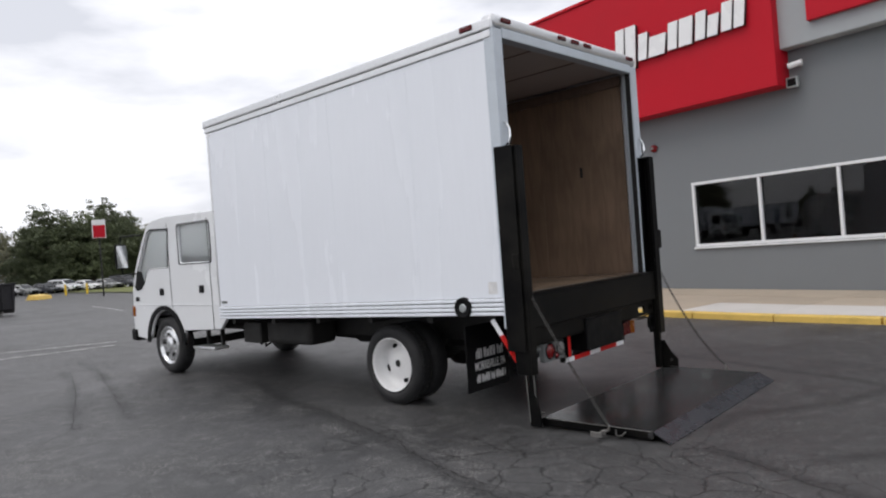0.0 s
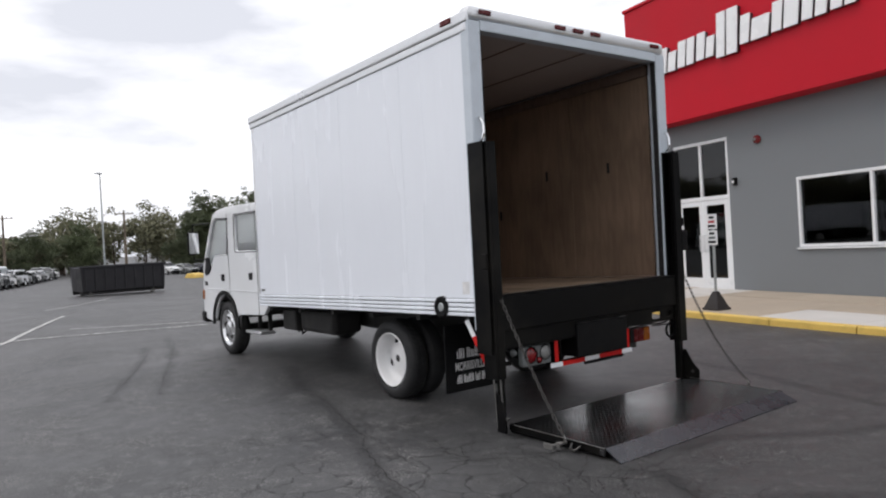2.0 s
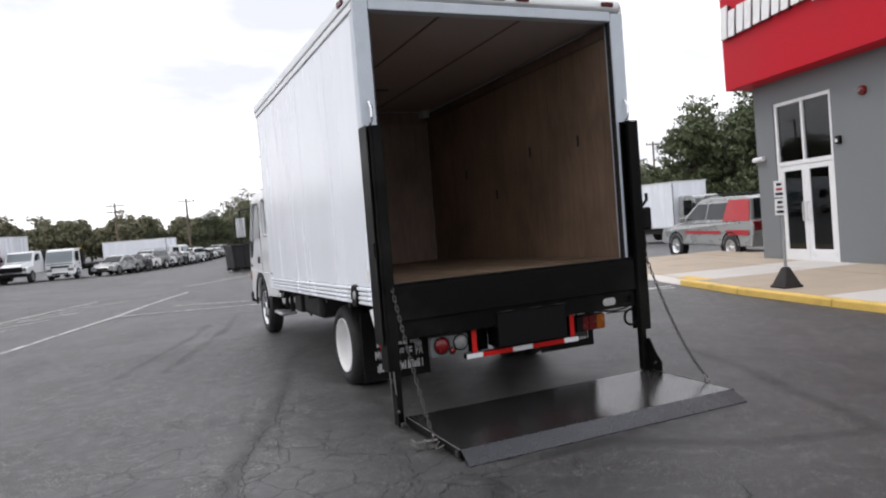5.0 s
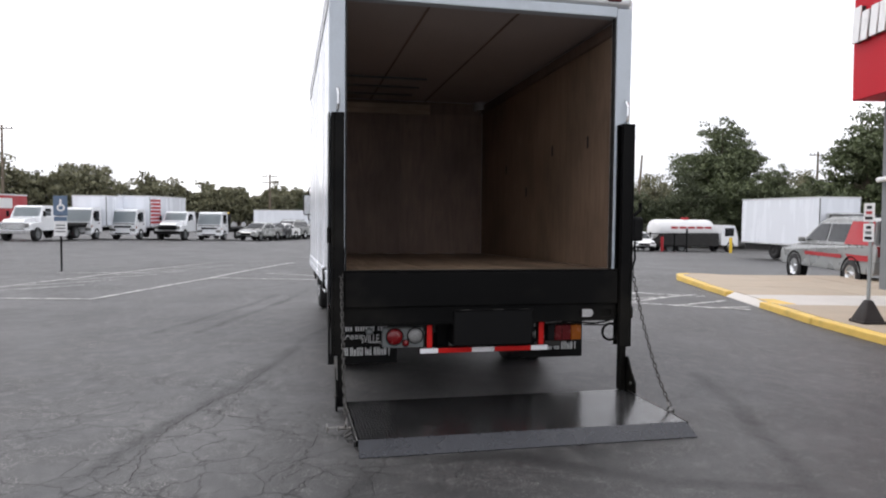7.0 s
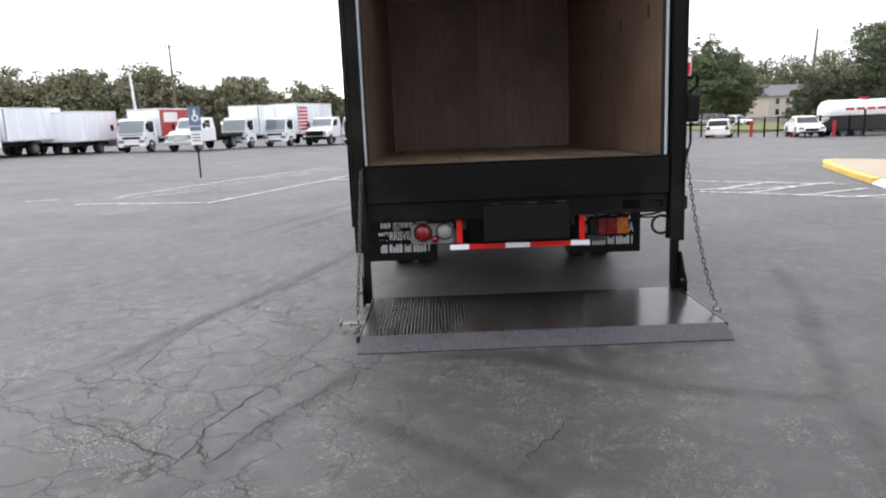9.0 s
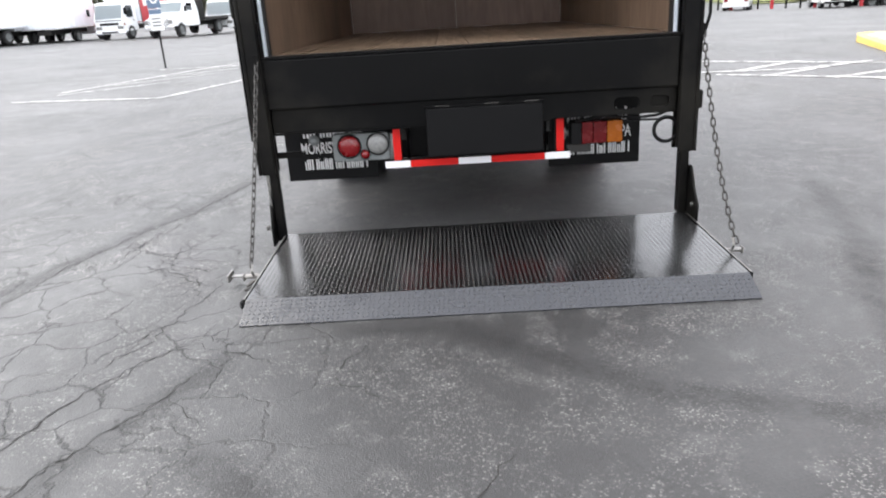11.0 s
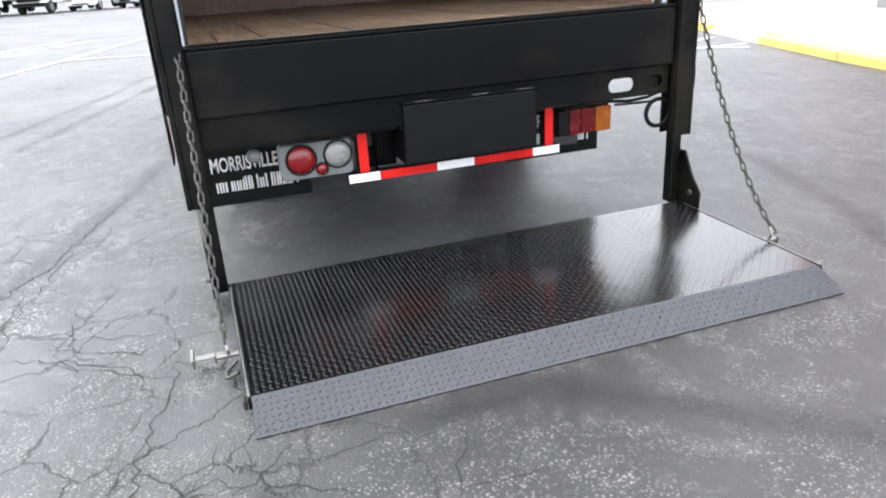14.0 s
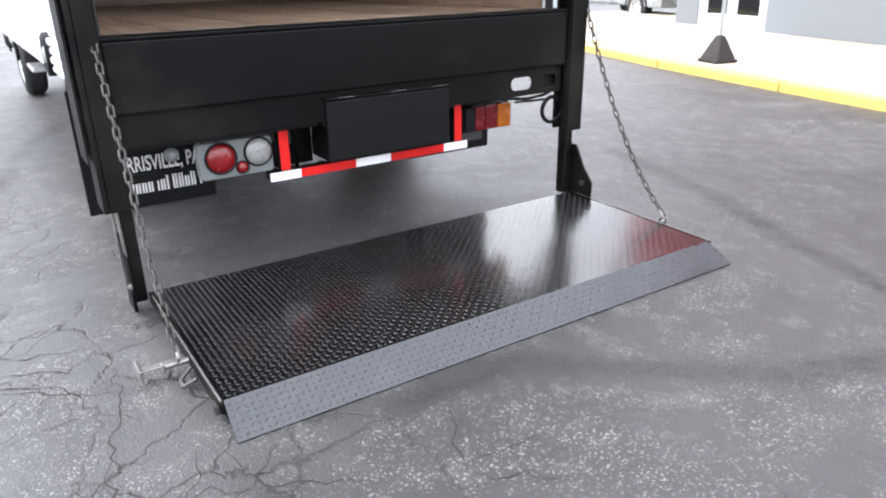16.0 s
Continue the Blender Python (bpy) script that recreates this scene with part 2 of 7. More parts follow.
def leaf_material(name, a, bb):
    m = bpy.data.materials.new(name)
    m.use_nodes = True
    n, l = m.node_tree.nodes, m.node_tree.links
    b = n["Principled BSDF"]
    g = n.new("ShaderNodeNewGeometry")
    o = n.new("ShaderNodeObjectInfo")
    x = n.new("ShaderNodeMix")
    x.data_type = "RGBA"
    x.inputs[6].default_value, x.inputs[7].default_value = (*a, 1), (*bb, 1)
    l.new(g.outputs["Random Per Island"], x.inputs[0])
    r = n.new("ShaderNodeMapRange")
    r.inputs[3].default_value, r.inputs[4].default_value = 0.7, 1.25
    l.new(o.outputs["Random"], r.inputs[0])
    y = n.new("ShaderNodeMix")
    y.data_type, y.blend_type = "RGBA", "MULTIPLY"
    y.inputs[0].default_value = 1.0
    l.new(x.outputs[2], y.inputs[6])
    l.new(r.outputs[0], y.inputs[7])
    l.new(y.outputs[2], b.inputs["Base Color"])
    b.inputs["Roughness"].default_value = 0.6
    return m


ASPHALT = asphalt_material()
CRACK_DARK = material("open_crack", (0.022, 0.021, 0.02), 0.9, spread=0.3, bump=0.0)
LINE_WHITE = worn_paint("worn_white_road_paint", (0.66, 0.66, 0.64), (0.38, 0.58))
KERB_YELLOW = material("yellow_kerb_paint", (0.75, 0.51, 0.125), 0.6, scale=4, spread=0.12, dirt=(0.30, 0.22, 0.06), dirt_amount=0.45, bump=0.4)
CONCRETE_TAN = material("tan_exposed_concrete", (0.43, 0.36, 0.28), 0.85, scale=2, spread=0.14, fine=120, bump=0.5, dirt=(0.33, 0.28, 0.22), piece=0.05)
CONCRETE_PALE = material("pale_new_concrete", (0.60, 0.575, 0.54), 0.85, scale=2, spread=0.08, bump=0.4, dirt=(0.45, 0.43, 0.40), piece=0.04)
WALL_GREY = material("grey_stucco", (0.178, 0.19, 0.20), 0.85, scale=1.2, fine=160, spread=0.06, bump=0.5, depth=0.003)
WALL_LIGHT = material("light_grey_cladding", (0.34, 0.36, 0.37), 0.7, scale=1.2, spread=0.05, bump=0.2)
FASCIA_RED = material("red_fascia_panel", (0.49, 0.011, 0.024), 0.5, scale=0.8, spread=0.07, bump=0.05, spec=0.15)
WHITE_FRAME = material("white_aluminium_frame", (0.74, 0.75, 0.76), 0.35, scale=3, spread=0.04, bump=0.0)
LETTER_WHITE = material("white_acrylic", (0.82, 0.82, 0.82), 0.3, scale=3, spread=0.03, bump=0.0)
LETTER_SIDE = material("black_letter_return", (0.02, 0.02, 0.022), 0.4, spread=0.1, bump=0.0)
BOX_WHITE = material("white_frp_panel", (0.79, 0.82, 0.87), 0.26, scale=0.9, fine=8, spread=0.018, bump=0.03, depth=0.01, streak=(3.0, 3.0, 0.35), dirt=(0.70, 0.73, 0.77), dirt_amount=0.15)
ALU = material("brushed_aluminium", (0.66, 0.67, 0.68), 0.36, metal=0.75, scale=3, spread=0.08, bump=0.05)
CHROME = material("chrome", (0.75, 0.76, 0.77), 0.14, metal=1.0, scale=4, spread=0.08, bump=0.0)
FRAME_PAINT = material("pale_grey_frame_paint", (0.52, 0.57, 0.62), 0.4, scale=4, spread=0.06, bump=0.05, dirt=(0.34, 0.36, 0.38), dirt_amount=0.35)
CAB_WHITE = material("white_car_paint", (0.77, 0.785, 0.80), 0.22, scale=1.5, spread=0.03, bump=0.0, coat=0.5)
BLACK_PAINT = material("black_gate_paint", (0.0022, 0.0022, 0.0024), 0.42, scale=1.8, spread=0.4, fine=90, bump=0.2, dirt=(0.019, 0.0175, 0.0145), dirt_amount=0.8, spec=0.10)
BLACK_PLATE = material("black_tread_plate", (0.0018, 0.0018, 0.002), 0.2, scale=1.3, spread=0.1, fine=9, bump=0.3, depth=0.004, gloss=0.06, ior=1.66)
RAMP_PLATE = material("worn_grey_tread_plate", (0.019, 0.021, 0.027), 0.3, scale=7, spread=0.3, fine=40, bump=0.35, depth=0.003, dirt=(0.04, 0.042, 0.048), dirt_amount=0.35, gloss=0.12, ior=1.58)
STEEL = material("bare_worn_steel", (0.26, 0.255, 0.245), 0.4, metal=0.8, scale=9, spread=0.25, bump=0.2, dirt=(0.2, 0.15, 0.11), dirt_amount=0.4)
CHAIN_STEEL = material("dark_chain_steel", (0.075, 0.072, 0.068), 0.45, metal=0.7, scale=30, spread=0.3, bump=0.2)
RUBBER = material("tyre_rubber", (0.013, 0.013, 0.014), 0.75, scale=8, spread=0.2, bump=0.3, dirt=(0.06, 0.057, 0.052), dirt_amount=0.4)
UNDERBODY = material("dirty_black_chassis", (0.012, 0.0115, 0.011), 0.7, scale=5, spread=0.3, bump=0.3, dirt=(0.035, 0.032, 0.028), dirt_amount=0.5)
WHEEL_WHITE = material("white_wheel_paint", (0.72, 0.72, 0.72), 0.35, scale=5, spread=0.05, bump=0.05, dirt=(0.45, 0.42, 0.38), dirt_amount=0.25)
WHEEL_SILVER = material("polished_wheel_cover", (0.7, 0.71, 0.72), 0.2, metal=0.9, scale=5, spread=0.1, bump=0.05)
BLACK_PLASTIC = material("black_plastic", (0.0036, 0.0036, 0.004), 0.5, scale=9, spread=0.2, bump=0.1, spec=0.14)
LAMP_RED = material("red_lamp_lens", (0.155, 0.002, 0.004), 0.22, scale=20, spread=0.15, bump=0.1, coat=0.1)
LAMP_DEEP = material("deep_red_lamp_lens", (0.085, 0.002, 0.0035), 0.25, scale=20, spread=0.2, bump=0.1, spec=0.3)
LAMP_AMBER = material("amber_lamp_lens", (0.235, 0.062, 0.003), 0.22, scale=20, spread=0.15, bump=0.1, spec=0.35)
LAMP_CLEAR = material("clear_lamp_lens", (0.19, 0.19, 0.185), 0.12, scale=20, spread=0.3, bump=0.1, coat=0.3)
LAMP_GREY = material("grey_lamp_housing", (0.115, 0.124, 0.124), 0.5, scale=8, spread=0.12, bump=0.1)
TAPE_RED = material("red_reflective_tape", (0.50, 0.009, 0.007), 0.55, scale=14, spread=0.1, bump=0.05, spec=0.2)
TAPE_WHITE = material("white_reflective_tape", (0.72, 0.72, 0.74), 0.35, scale=14, spread=0.06, bump=0.05)
MARK_WHITE = material("white_stencil_paint", (0.66, 0.66, 0.66), 0.6, scale=20, spread=0.15, bump=0.0)
PLY_WALL = plywood("brown_plywood", (0.232, 0.157, 0.106), (0.18, 0.117, 0.078), (4.5, 4.5, 0.6))
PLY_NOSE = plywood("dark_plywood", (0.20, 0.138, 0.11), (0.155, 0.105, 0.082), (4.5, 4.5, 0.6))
RAIL_WOOD = plywood("pale_wood_rail", (0.42, 0.33, 0.24), (0.28, 0.20, 0.14), (7, 0.6, 7))
PLANK = plywood("worn_floor_planks", (0.30, 0.21, 0.14), (0.15, 0.098, 0.062), (0.6, 9, 9), 0.6)
ROOF_SKIN = material("tan_roof_liner", (0.47, 0.415, 0.40), 0.7, scale=2, spread=0.12, bump=0.1)
DARK_PANE = glass("dark_tinted_glass", (0.10, 0.11, 0.12))
PALE_PANE = glass("pale_green_windscreen", (0.32, 0.37, 0.39))
GLASS = glass("clear_cab_glass", (0.93, 0.96, 0.96), 0.28)
SEAT = material("grey_seat_cloth", (0.13, 0.13, 0.135), 0.9, scale=12, spread=0.15)
RED_PAINT = material("red_vehicle_paint", (0.40, 0.02, 0.028), 0.45, scale=2, spread=0.05, bump=0.0)
SILVER_PAINT = material("silver_car_paint", (0.33, 0.34, 0.335), 0.28, metal=0.4, scale=2, spread=0.05, bump=0.0, coat=0.5)
DARK_PAINT = material("dark_car_paint", (0.035, 0.037, 0.045), 0.25, scale=2, spread=0.1, bump=0.0, coat=0.5)
BLUE_BLACK = material("dark_dumpster_paint", (0.007, 0.0065, 0.009), 0.6, scale=3, spread=0.25, bump=0.2, dirt=(0.02, 0.018, 0.018))
POST_STEEL = material("galvanised_post", (0.36, 0.38, 0.38), 0.5, metal=0.5, scale=8, spread=0.12)
POLE_WOOD = plywood("weathered_pole_wood", (0.20, 0.16, 0.12), (0.12, 0.095, 0.07), (6, 6, 0.4), 0.85)
SIGN_BLUE = material("blue_sign_face", (0.10, 0.15, 0.23), 0.4, spread=0.06, bump=0.0)
SIGN_WHITE = material("white_sign_face", (0.74, 0.74, 0.74), 0.4, spread=0.04, bump=0.0)
YELLOW_PAINT = material("yellow_bollard_paint", (0.70, 0.47, 0.03), 0.5, scale=5, spread=0.1)
BARK = plywood("tree_bark", (0.13, 0.10, 0.075), (0.06, 0.045, 0.035), (5, 5, 0.8), 0.9)
LEAF_A = leaf_material("green_leaves", (0.052, 0.068, 0.032), (0.115, 0.138, 0.062))
LEAF_B = leaf_material("olive_leaves", (0.094, 0.096, 0.058), (0.165, 0.16, 0.09))
GRASS = material("mown_grass", (0.14, 0.155, 0.05), 0.9, scale=3, fine=60, spread=0.25, bump=0.6, depth=0.03, dirt=(0.18, 0.16, 0.06))
SIDING = material("beige_house_siding", (0.50, 0.45, 0.38), 0.8, scale=2, spread=0.06)
SHINGLE = material("grey_shingle_roof", (0.15, 0.155, 0.165), 0.9, scale=6, spread=0.15)
STAND_RUBBER = material("brown_black_rubber_base", (0.020, 0.016, 0.0155), 0.7, scale=6, spread=0.2, bump=0.3)


# ---- mesh helpers ----
def finish(bm, name, mat, smooth=False):
    me = bpy.data.meshes.new(name)
    bm.normal_update()
    bm.to_mesh(me)
    bm.free()
    for mt in (mat if isinstance(mat, (list, tuple)) else (mat,)):
        me.materials.append(mt)
    if smooth:
        me.polygons.foreach_set("use_smooth", [True] * len(me.polygons))
    return me


def part(name, bm, mat, parent, label="", smooth=False, kind=""):
    me = bm if isinstance(bm, bpy.types.Mesh) else finish(bm, name, mat, smooth)
    ob = new(name, me)
    ob.parent = parent
    return tagged(ob, label, kind=kind)


def thing(name, label, category, group="", m=None):
    ob = new(name)
    ob.empty_display_size = 0.2
    if m is not None:
        ob.matrix_basis = m
    return tagged(ob, label, category, group)


def structure(name, bm, mat, label="", category="", m=None, smooth=False):
    me = bm if isinstance(bm, bpy.types.Mesh) else finish(bm, name, mat, smooth)
    ob = new(name, me)
    if m is not None:
        ob.matrix_basis = m
    return tagged(ob, label, category, kind="structure")


def put_box(bm, lo, hi, bevel=0.0, seg=1, m=None):
    """A box from corner to corner, its edges rounded, added to bm."""
    t = bmesh.new()
    bmesh.ops.create_cube(t, size=1)
    size = [max(1e-4, h - l) for l, h in zip(lo, hi)]
    mid = [(h + l) / 2 for l, h in zip(lo, hi)]
    bmesh.ops.transform(t, matrix=Matrix.Translation(mid) @ Matrix.Diagonal((*size, 1)), verts=t.verts)
    if bevel:
        bmesh.ops.bevel(t, geom=t.edges[:], offset=min(bevel, min(size) * 0.45), segments=seg, profile=0.5, affect="EDGES")
    merge(bm, t, m)
    return bm


def merge(bm, t, m=None):
    if m is not None:
        bmesh.ops.transform(t, matrix=m, verts=t.verts)
    me = bpy.data.meshes.new("t")
    t.to_mesh(me)
    t.free()
    bm.from_mesh(me)
    bpy.data.meshes.remove(me)


def box(lo, hi, bevel=0.0, seg=1, m=None):
    return put_box(bmesh.new(), lo, hi, bevel, seg, m)


def put_rod(bm, a, b, r, r2=None, sides=12, caps=True):
    a, b = Vector(a), Vector(b)
    t = bmesh.new()
    bmesh.ops.create_cone(t, cap_ends=caps, segments=sides, radius1=r, radius2=r if r2 is None else r2, depth=(b - a).length)
    q = (b - a).to_track_quat("Z", "Y").to_matrix().to_4x4()
    merge(bm, t, Matrix.Translation((a + b) / 2) @ q)
    return bm


def rod(a, b, r, r2=None, sides=12):
    return put_rod(bmesh.new(), a, b, r, r2, sides)


def put_tube(bm, pts, r, sides=8):
    for a, b in zip(pts, pts[1:]):
        put_rod(bm, a, b, r, sides=sides)
    return bm


def lathe(profile, axis_m, seg=32):
    """Turns (radius, height) points round the z axis, then places them."""
    bm = bmesh.new()
    rings = []
    for r, h in profile:
        rings.append([bm.verts.new(axis_m @ Vector((r * math.cos(2 * math.pi * i / seg), r * math.sin(2 * math.pi * i / seg), h))) for i in range(seg)])
    for p, q in zip(rings, rings[1:]):
        for i in range(seg):
            bm.faces.new((p[i], p[(i + 1) % seg], q[(i + 1) % seg], q[i]))
    bmesh.ops.remove_doubles(bm, verts=bm.verts, dist=1e-5)
    bmesh.ops.recalc_face_normals(bm, faces=bm.faces)
    return bm


def plate(name, outline, holes, thick, m, mat, bevel=0.0):
    """A flat plate cut from an outline with holes, in its local x and y, thick along z, as a mesh moved by m."""
    cu = bpy.data.curves.new(name, "CURVE")
    cu.dimensions, cu.fill_mode = "2D", "BOTH"
    cu.extrude, cu.bevel_depth, cu.bevel_resolution = max(thick / 2 - bevel, 0.0002), bevel, 1
    for loop in (outline, *holes):
        sp = cu.splines.new("POLY")
        sp.points.add(len(loop) - 1)
        for p, (x, y) in zip(sp.points, loop):
            p.co = (x, y, 0, 1)
        sp.use_cyclic_u = True
    ob = bpy.data.objects.new(name, cu)
    me = bpy.data.meshes.new_from_object(ob)
    bpy.data.objects.remove(ob)
    bpy.data.curves.remove(cu)
    weld = bmesh.new()
    weld.from_mesh(me)
    bmesh.ops.remove_doubles(weld, verts=weld.verts, dist=2e-5)
    weld.to_mesh(me)
    weld.free()
    me.transform(m)
    me.materials.clear()
    me.materials.append(mat)
    return me


def lettering(words, high, wide, m, mat):
    """Raised words, centred, high metres tall and wide metres long, in a plate's local x and y, as a mesh moved by m."""
    cu = bpy.data.curves.new("lettering", "FONT")
    cu.body, cu.size, cu.extrude, cu.offset, cu.align_x = words, 1.0, 0.001 / high, 0.012, "CENTER"
    ob = bpy.data.objects.new("lettering", cu)
    me = bpy.data.meshes.new_from_object(ob)
    bpy.data.objects.remove(ob)
    bpy.data.curves.remove(cu)
    pts = np.zeros(len(me.vertices) * 3)
    me.vertices.foreach_get("co", pts)
    span = pts.reshape(-1, 3)
    long, tall = np.ptp(span[:, 0]), span[:, 1].max()
    me.transform(m @ Matrix.Diagonal((wide / long, high / tall, high, 1)))
    me.materials.clear()
    me.materials.append(mat)
    return me


def rect(x0, y0, x1, y1, r=0.0, n=4):
    if not r:
        return [(x0, y0), (x1, y0), (x1, y1), (x0, y1)]
    pts = []
    for cx, cy, a in ((x1 - r, y0 + r, -90), (x1 - r, y1 - r, 0), (x0 + r, y1 - r, 90), (x0 + r, y0 + r, 180)):
        pts += [(cx + r * math.cos(radians(a + 90 * i / n)), cy + r * math.sin(radians(a + 90 * i / n))) for i in range(n + 1)]
    return pts


def upright_y(y):
    """Lays a plate's (x, y) on the world's (x, z), in the plane at y."""
    return Matrix.Translation((0, y, 0)) @ Matrix.Rotation(radians(90), 4, "X")


def upright_x(x):
    """Lays a plate's (x, y) on the world's (y, z), in the plane at x."""
    return Matrix.Translation((x, 0, 0)) @ Matrix(((0, 0, 1, 0), (1, 0, 0, 0), (0, 1, 0, 0), (0, 0, 0, 1)))


def smoothstep(a, b, x):
    u = min(1.0, max(0.0, (x - a) / (b - a)))
    return u * u * (3 - 2 * u)


def ground_z(x, y):
    """The lot is level round the truck and falls gently away beyond it."""
    r = math.hypot(x + 1, y)
    k = min(1.0, 75.0 / max(r, 1.0))
    return smoothstep(9, 28, r) * k * (0.0142 * x - 0.0187 * y)


# ---- ground: one sheet out to the horizon ----
SEAMS = [[(1.29, -0.6), (1.3, -0.36), (1.28, -0.17), (1.38, -0.03), (1.52, 0.12), (1.7, 0.34), (1.88, 0.56), (1.98, 0.84), (2.1, 1.15), (2.12, 1.34), (2.34, 1.3), (2.67, 1.22), (3.3, 1.0)],
         [(2.12, 1.34), (1.62, 1.56), (1.23, 1.67), (0.5, 2.0), (-0.6, 2.3)],
         [(-4.2, -0.9), (-3.07, -1.35), (-2.1, -1.55), (-1.06, -1.88), (-0.12, -2.22), (0.54, -2.46), (1.2, -2.65), (1.64, -3.02), (2.8, -3.5)],
         [(2.9, -1.8), (2.67, -1.61), (2.38, -1.48), (2.09, -1.37), (1.82, -1.25), (1.5, -1.07)], [(2.13, -0.98), (2.45, -0.65), (2.67, -0.41), (2.91, -0.21), (3.4, 0.1)],
         [(-9.06, -1.08), (-7.2, -1.5), (-5.67, -1.99), (-3.82, -2.63)], [(-8.05, -1.72), (-6.6, -2.1), (-5.09, -2.68), (-3.88, -3.12)]]


def build_ground():
    xs = [-1500, -900, -500, -300, -200, -150, -120, -100] + [-90 + 2.5 * i for i in range(33)] + [-9.4 + 0.07 * i for i in range(200)] + [4.7, 5.2, 6, 8, 12, 20, 40, 90, 200, 500, 1500]
    ys = [-1500, -700, -300, -150, -90, -60] + [-45 + 2.5 * i for i in range(17)] + [-4.3 + 0.07 * i for i in range(105)] + [3.2, 3.6, 4, 5, 7] + [9 + 2.5 * i for i in range(20)] + [62, 70, 85, 110, 150, 220, 400, 900, 1500]
    bm = bmesh.new()
    grid = [[bm.verts.new((x, y, ground_z(x, y))) for y in ys] for x in xs]
    for i in range(len(xs) - 1):
        for j in range(len(ys) - 1):
            bm.faces.new((grid[i][j], grid[i + 1][j], grid[i + 1][j + 1], grid[i][j + 1]))
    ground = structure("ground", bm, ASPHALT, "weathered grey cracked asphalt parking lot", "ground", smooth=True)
    # red, green, blue: dark sealed seams, a crazed zone beside the truck, and the sound paving round it; alpha: painted
    # shade
    layer = ground.data.color_attributes.new("wear_shade", "FLOAT_COLOR", "POINT")
    pts = np.zeros(len(ground.data.vertices) * 3)
    ground.data.vertices.foreach_get("co", pts)
    xy = pts.reshape(-1, 3)[:, :2]
    near = np.full(len(xy), 9.0)
    for seam in SEAMS:
        for (ax, ay), (bx, by) in zip(seam, seam[1:]):
            a, d = np.array((ax, ay)), np.array((bx - ax, by - ay))
            k = np.clip(((xy - a) @ d) / (d @ d), 0, 1)
            near = np.minimum(near, np.hypot(*(xy - a - k[:, None] * d).T))
    rgba = np.zeros((len(xy), 4))
    rgba[:, 0] = np.clip(1 - near / 0.12, 0, 1) * 0.8
    rgba[:, 1] = np.clip(1 - np.hypot((xy[:, 0] - 0.9) / 4.0, (xy[:, 1] + 2.2) / 1.9), 0, 0.5) * 2
    rgba[:, 2] = np.clip(1.6 - np.hypot(xy[:, 0] - 1.6, xy[:, 1]) / 3.0, 0, 1)
    # soft ellipse round the lift: shade of truck and shop put into the colour
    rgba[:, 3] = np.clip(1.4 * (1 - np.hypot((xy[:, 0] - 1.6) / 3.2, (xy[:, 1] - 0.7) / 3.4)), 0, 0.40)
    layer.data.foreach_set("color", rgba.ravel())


build_ground()


def road_line(a, b, width=0.1, lift=0.004):
    """A worn painted stripe that follows the ground."""
    a, b = Vector((*a, 0)), Vector((*b, 0))
    side = (b - a).normalized().cross(Vector((0, 0, 1))) * width / 2
    bm = bmesh.new()
    rows = []
    count = max(2, int((b - a).length / 1.5))
    for i in range(count + 1):
        p = a.lerp(b, i / count)
        rows.append([bm.verts.new((q.x, q.y, ground_z(q.x, q.y) + lift + 0.0004 * math.hypot(q.x, q.y))) for q in (p - side, p + side)])
    for p, q in zip(rows, rows[1:]):
        bm.faces.new((p[0], p[1], q[1], q[0]))
    structure("parking_line", bm, LINE_WHITE, "worn white painted parking line on the asphalt", "line marking")


CRACKS = [[(0.08, -2.11), (0.03, -2.02), (-0.23, -1.97), (-0.79, -1.87), (-1.4, -1.76)], [(1.47, -1.54), (1.24, -1.5), (1.13, -1.43), (0.9, -1.38), (0.72, -1.33), (0.52, -1.33)],
          [(0.1, -1.97), (0.19, -1.79), (0.28, -1.57), (0.32, -1.38)], [(0.26, -2.06), (0.38, -1.77), (0.57, -1.48), (0.73, -1.44), (0.92, -1.31)],
          [(1.43, -1.2), (1.36, -1.09), (1.26, -1.0)], [(1.36, -1.33), (1.27, -1.22), (1.15, -1.21)], [(1.76, -2.94), (1.99, -2.5), (2.21, -2.14), (2.52, -1.73)],
          [(1.45, -2.38), (1.66, -2.08), (1.51, -1.81)]]
CRACKS += [[(0.24, -2.35), (0.83, -2.42), (1.15, -2.51), (1.59, -2.74), (1.8, -2.92)], [(2.05, -1.76), (2.37, -1.68), (2.58, -1.57)], [(1.76, -2.62), (2.02, -2.45), (2.16, -2.06)],
           [(0.35, -1.84), (0.48, -1.69), (0.56, -1.56), (0.67, -1.44), (0.7, -1.33)], [(-0.09, -1.76), (0.14, -1.72), (0.31, -1.8)], [(0.36, -1.36), (0.48, -1.46), (0.39, -1.59), (0.26, -1.84)],
           [(1.58, -1.62), (1.5, -1.57), (1.31, -1.45), (1.06, -1.42)], [(1.68, -0.6), (1.55, -0.57), (1.41, -0.49)], [(0.24, -2.24), (0.27, -2.08), (0.06, -2.04), (-0.39, -1.99)], [(0.4, -2.42), (0.17, -2.34), (-0.06, -2.17)]]


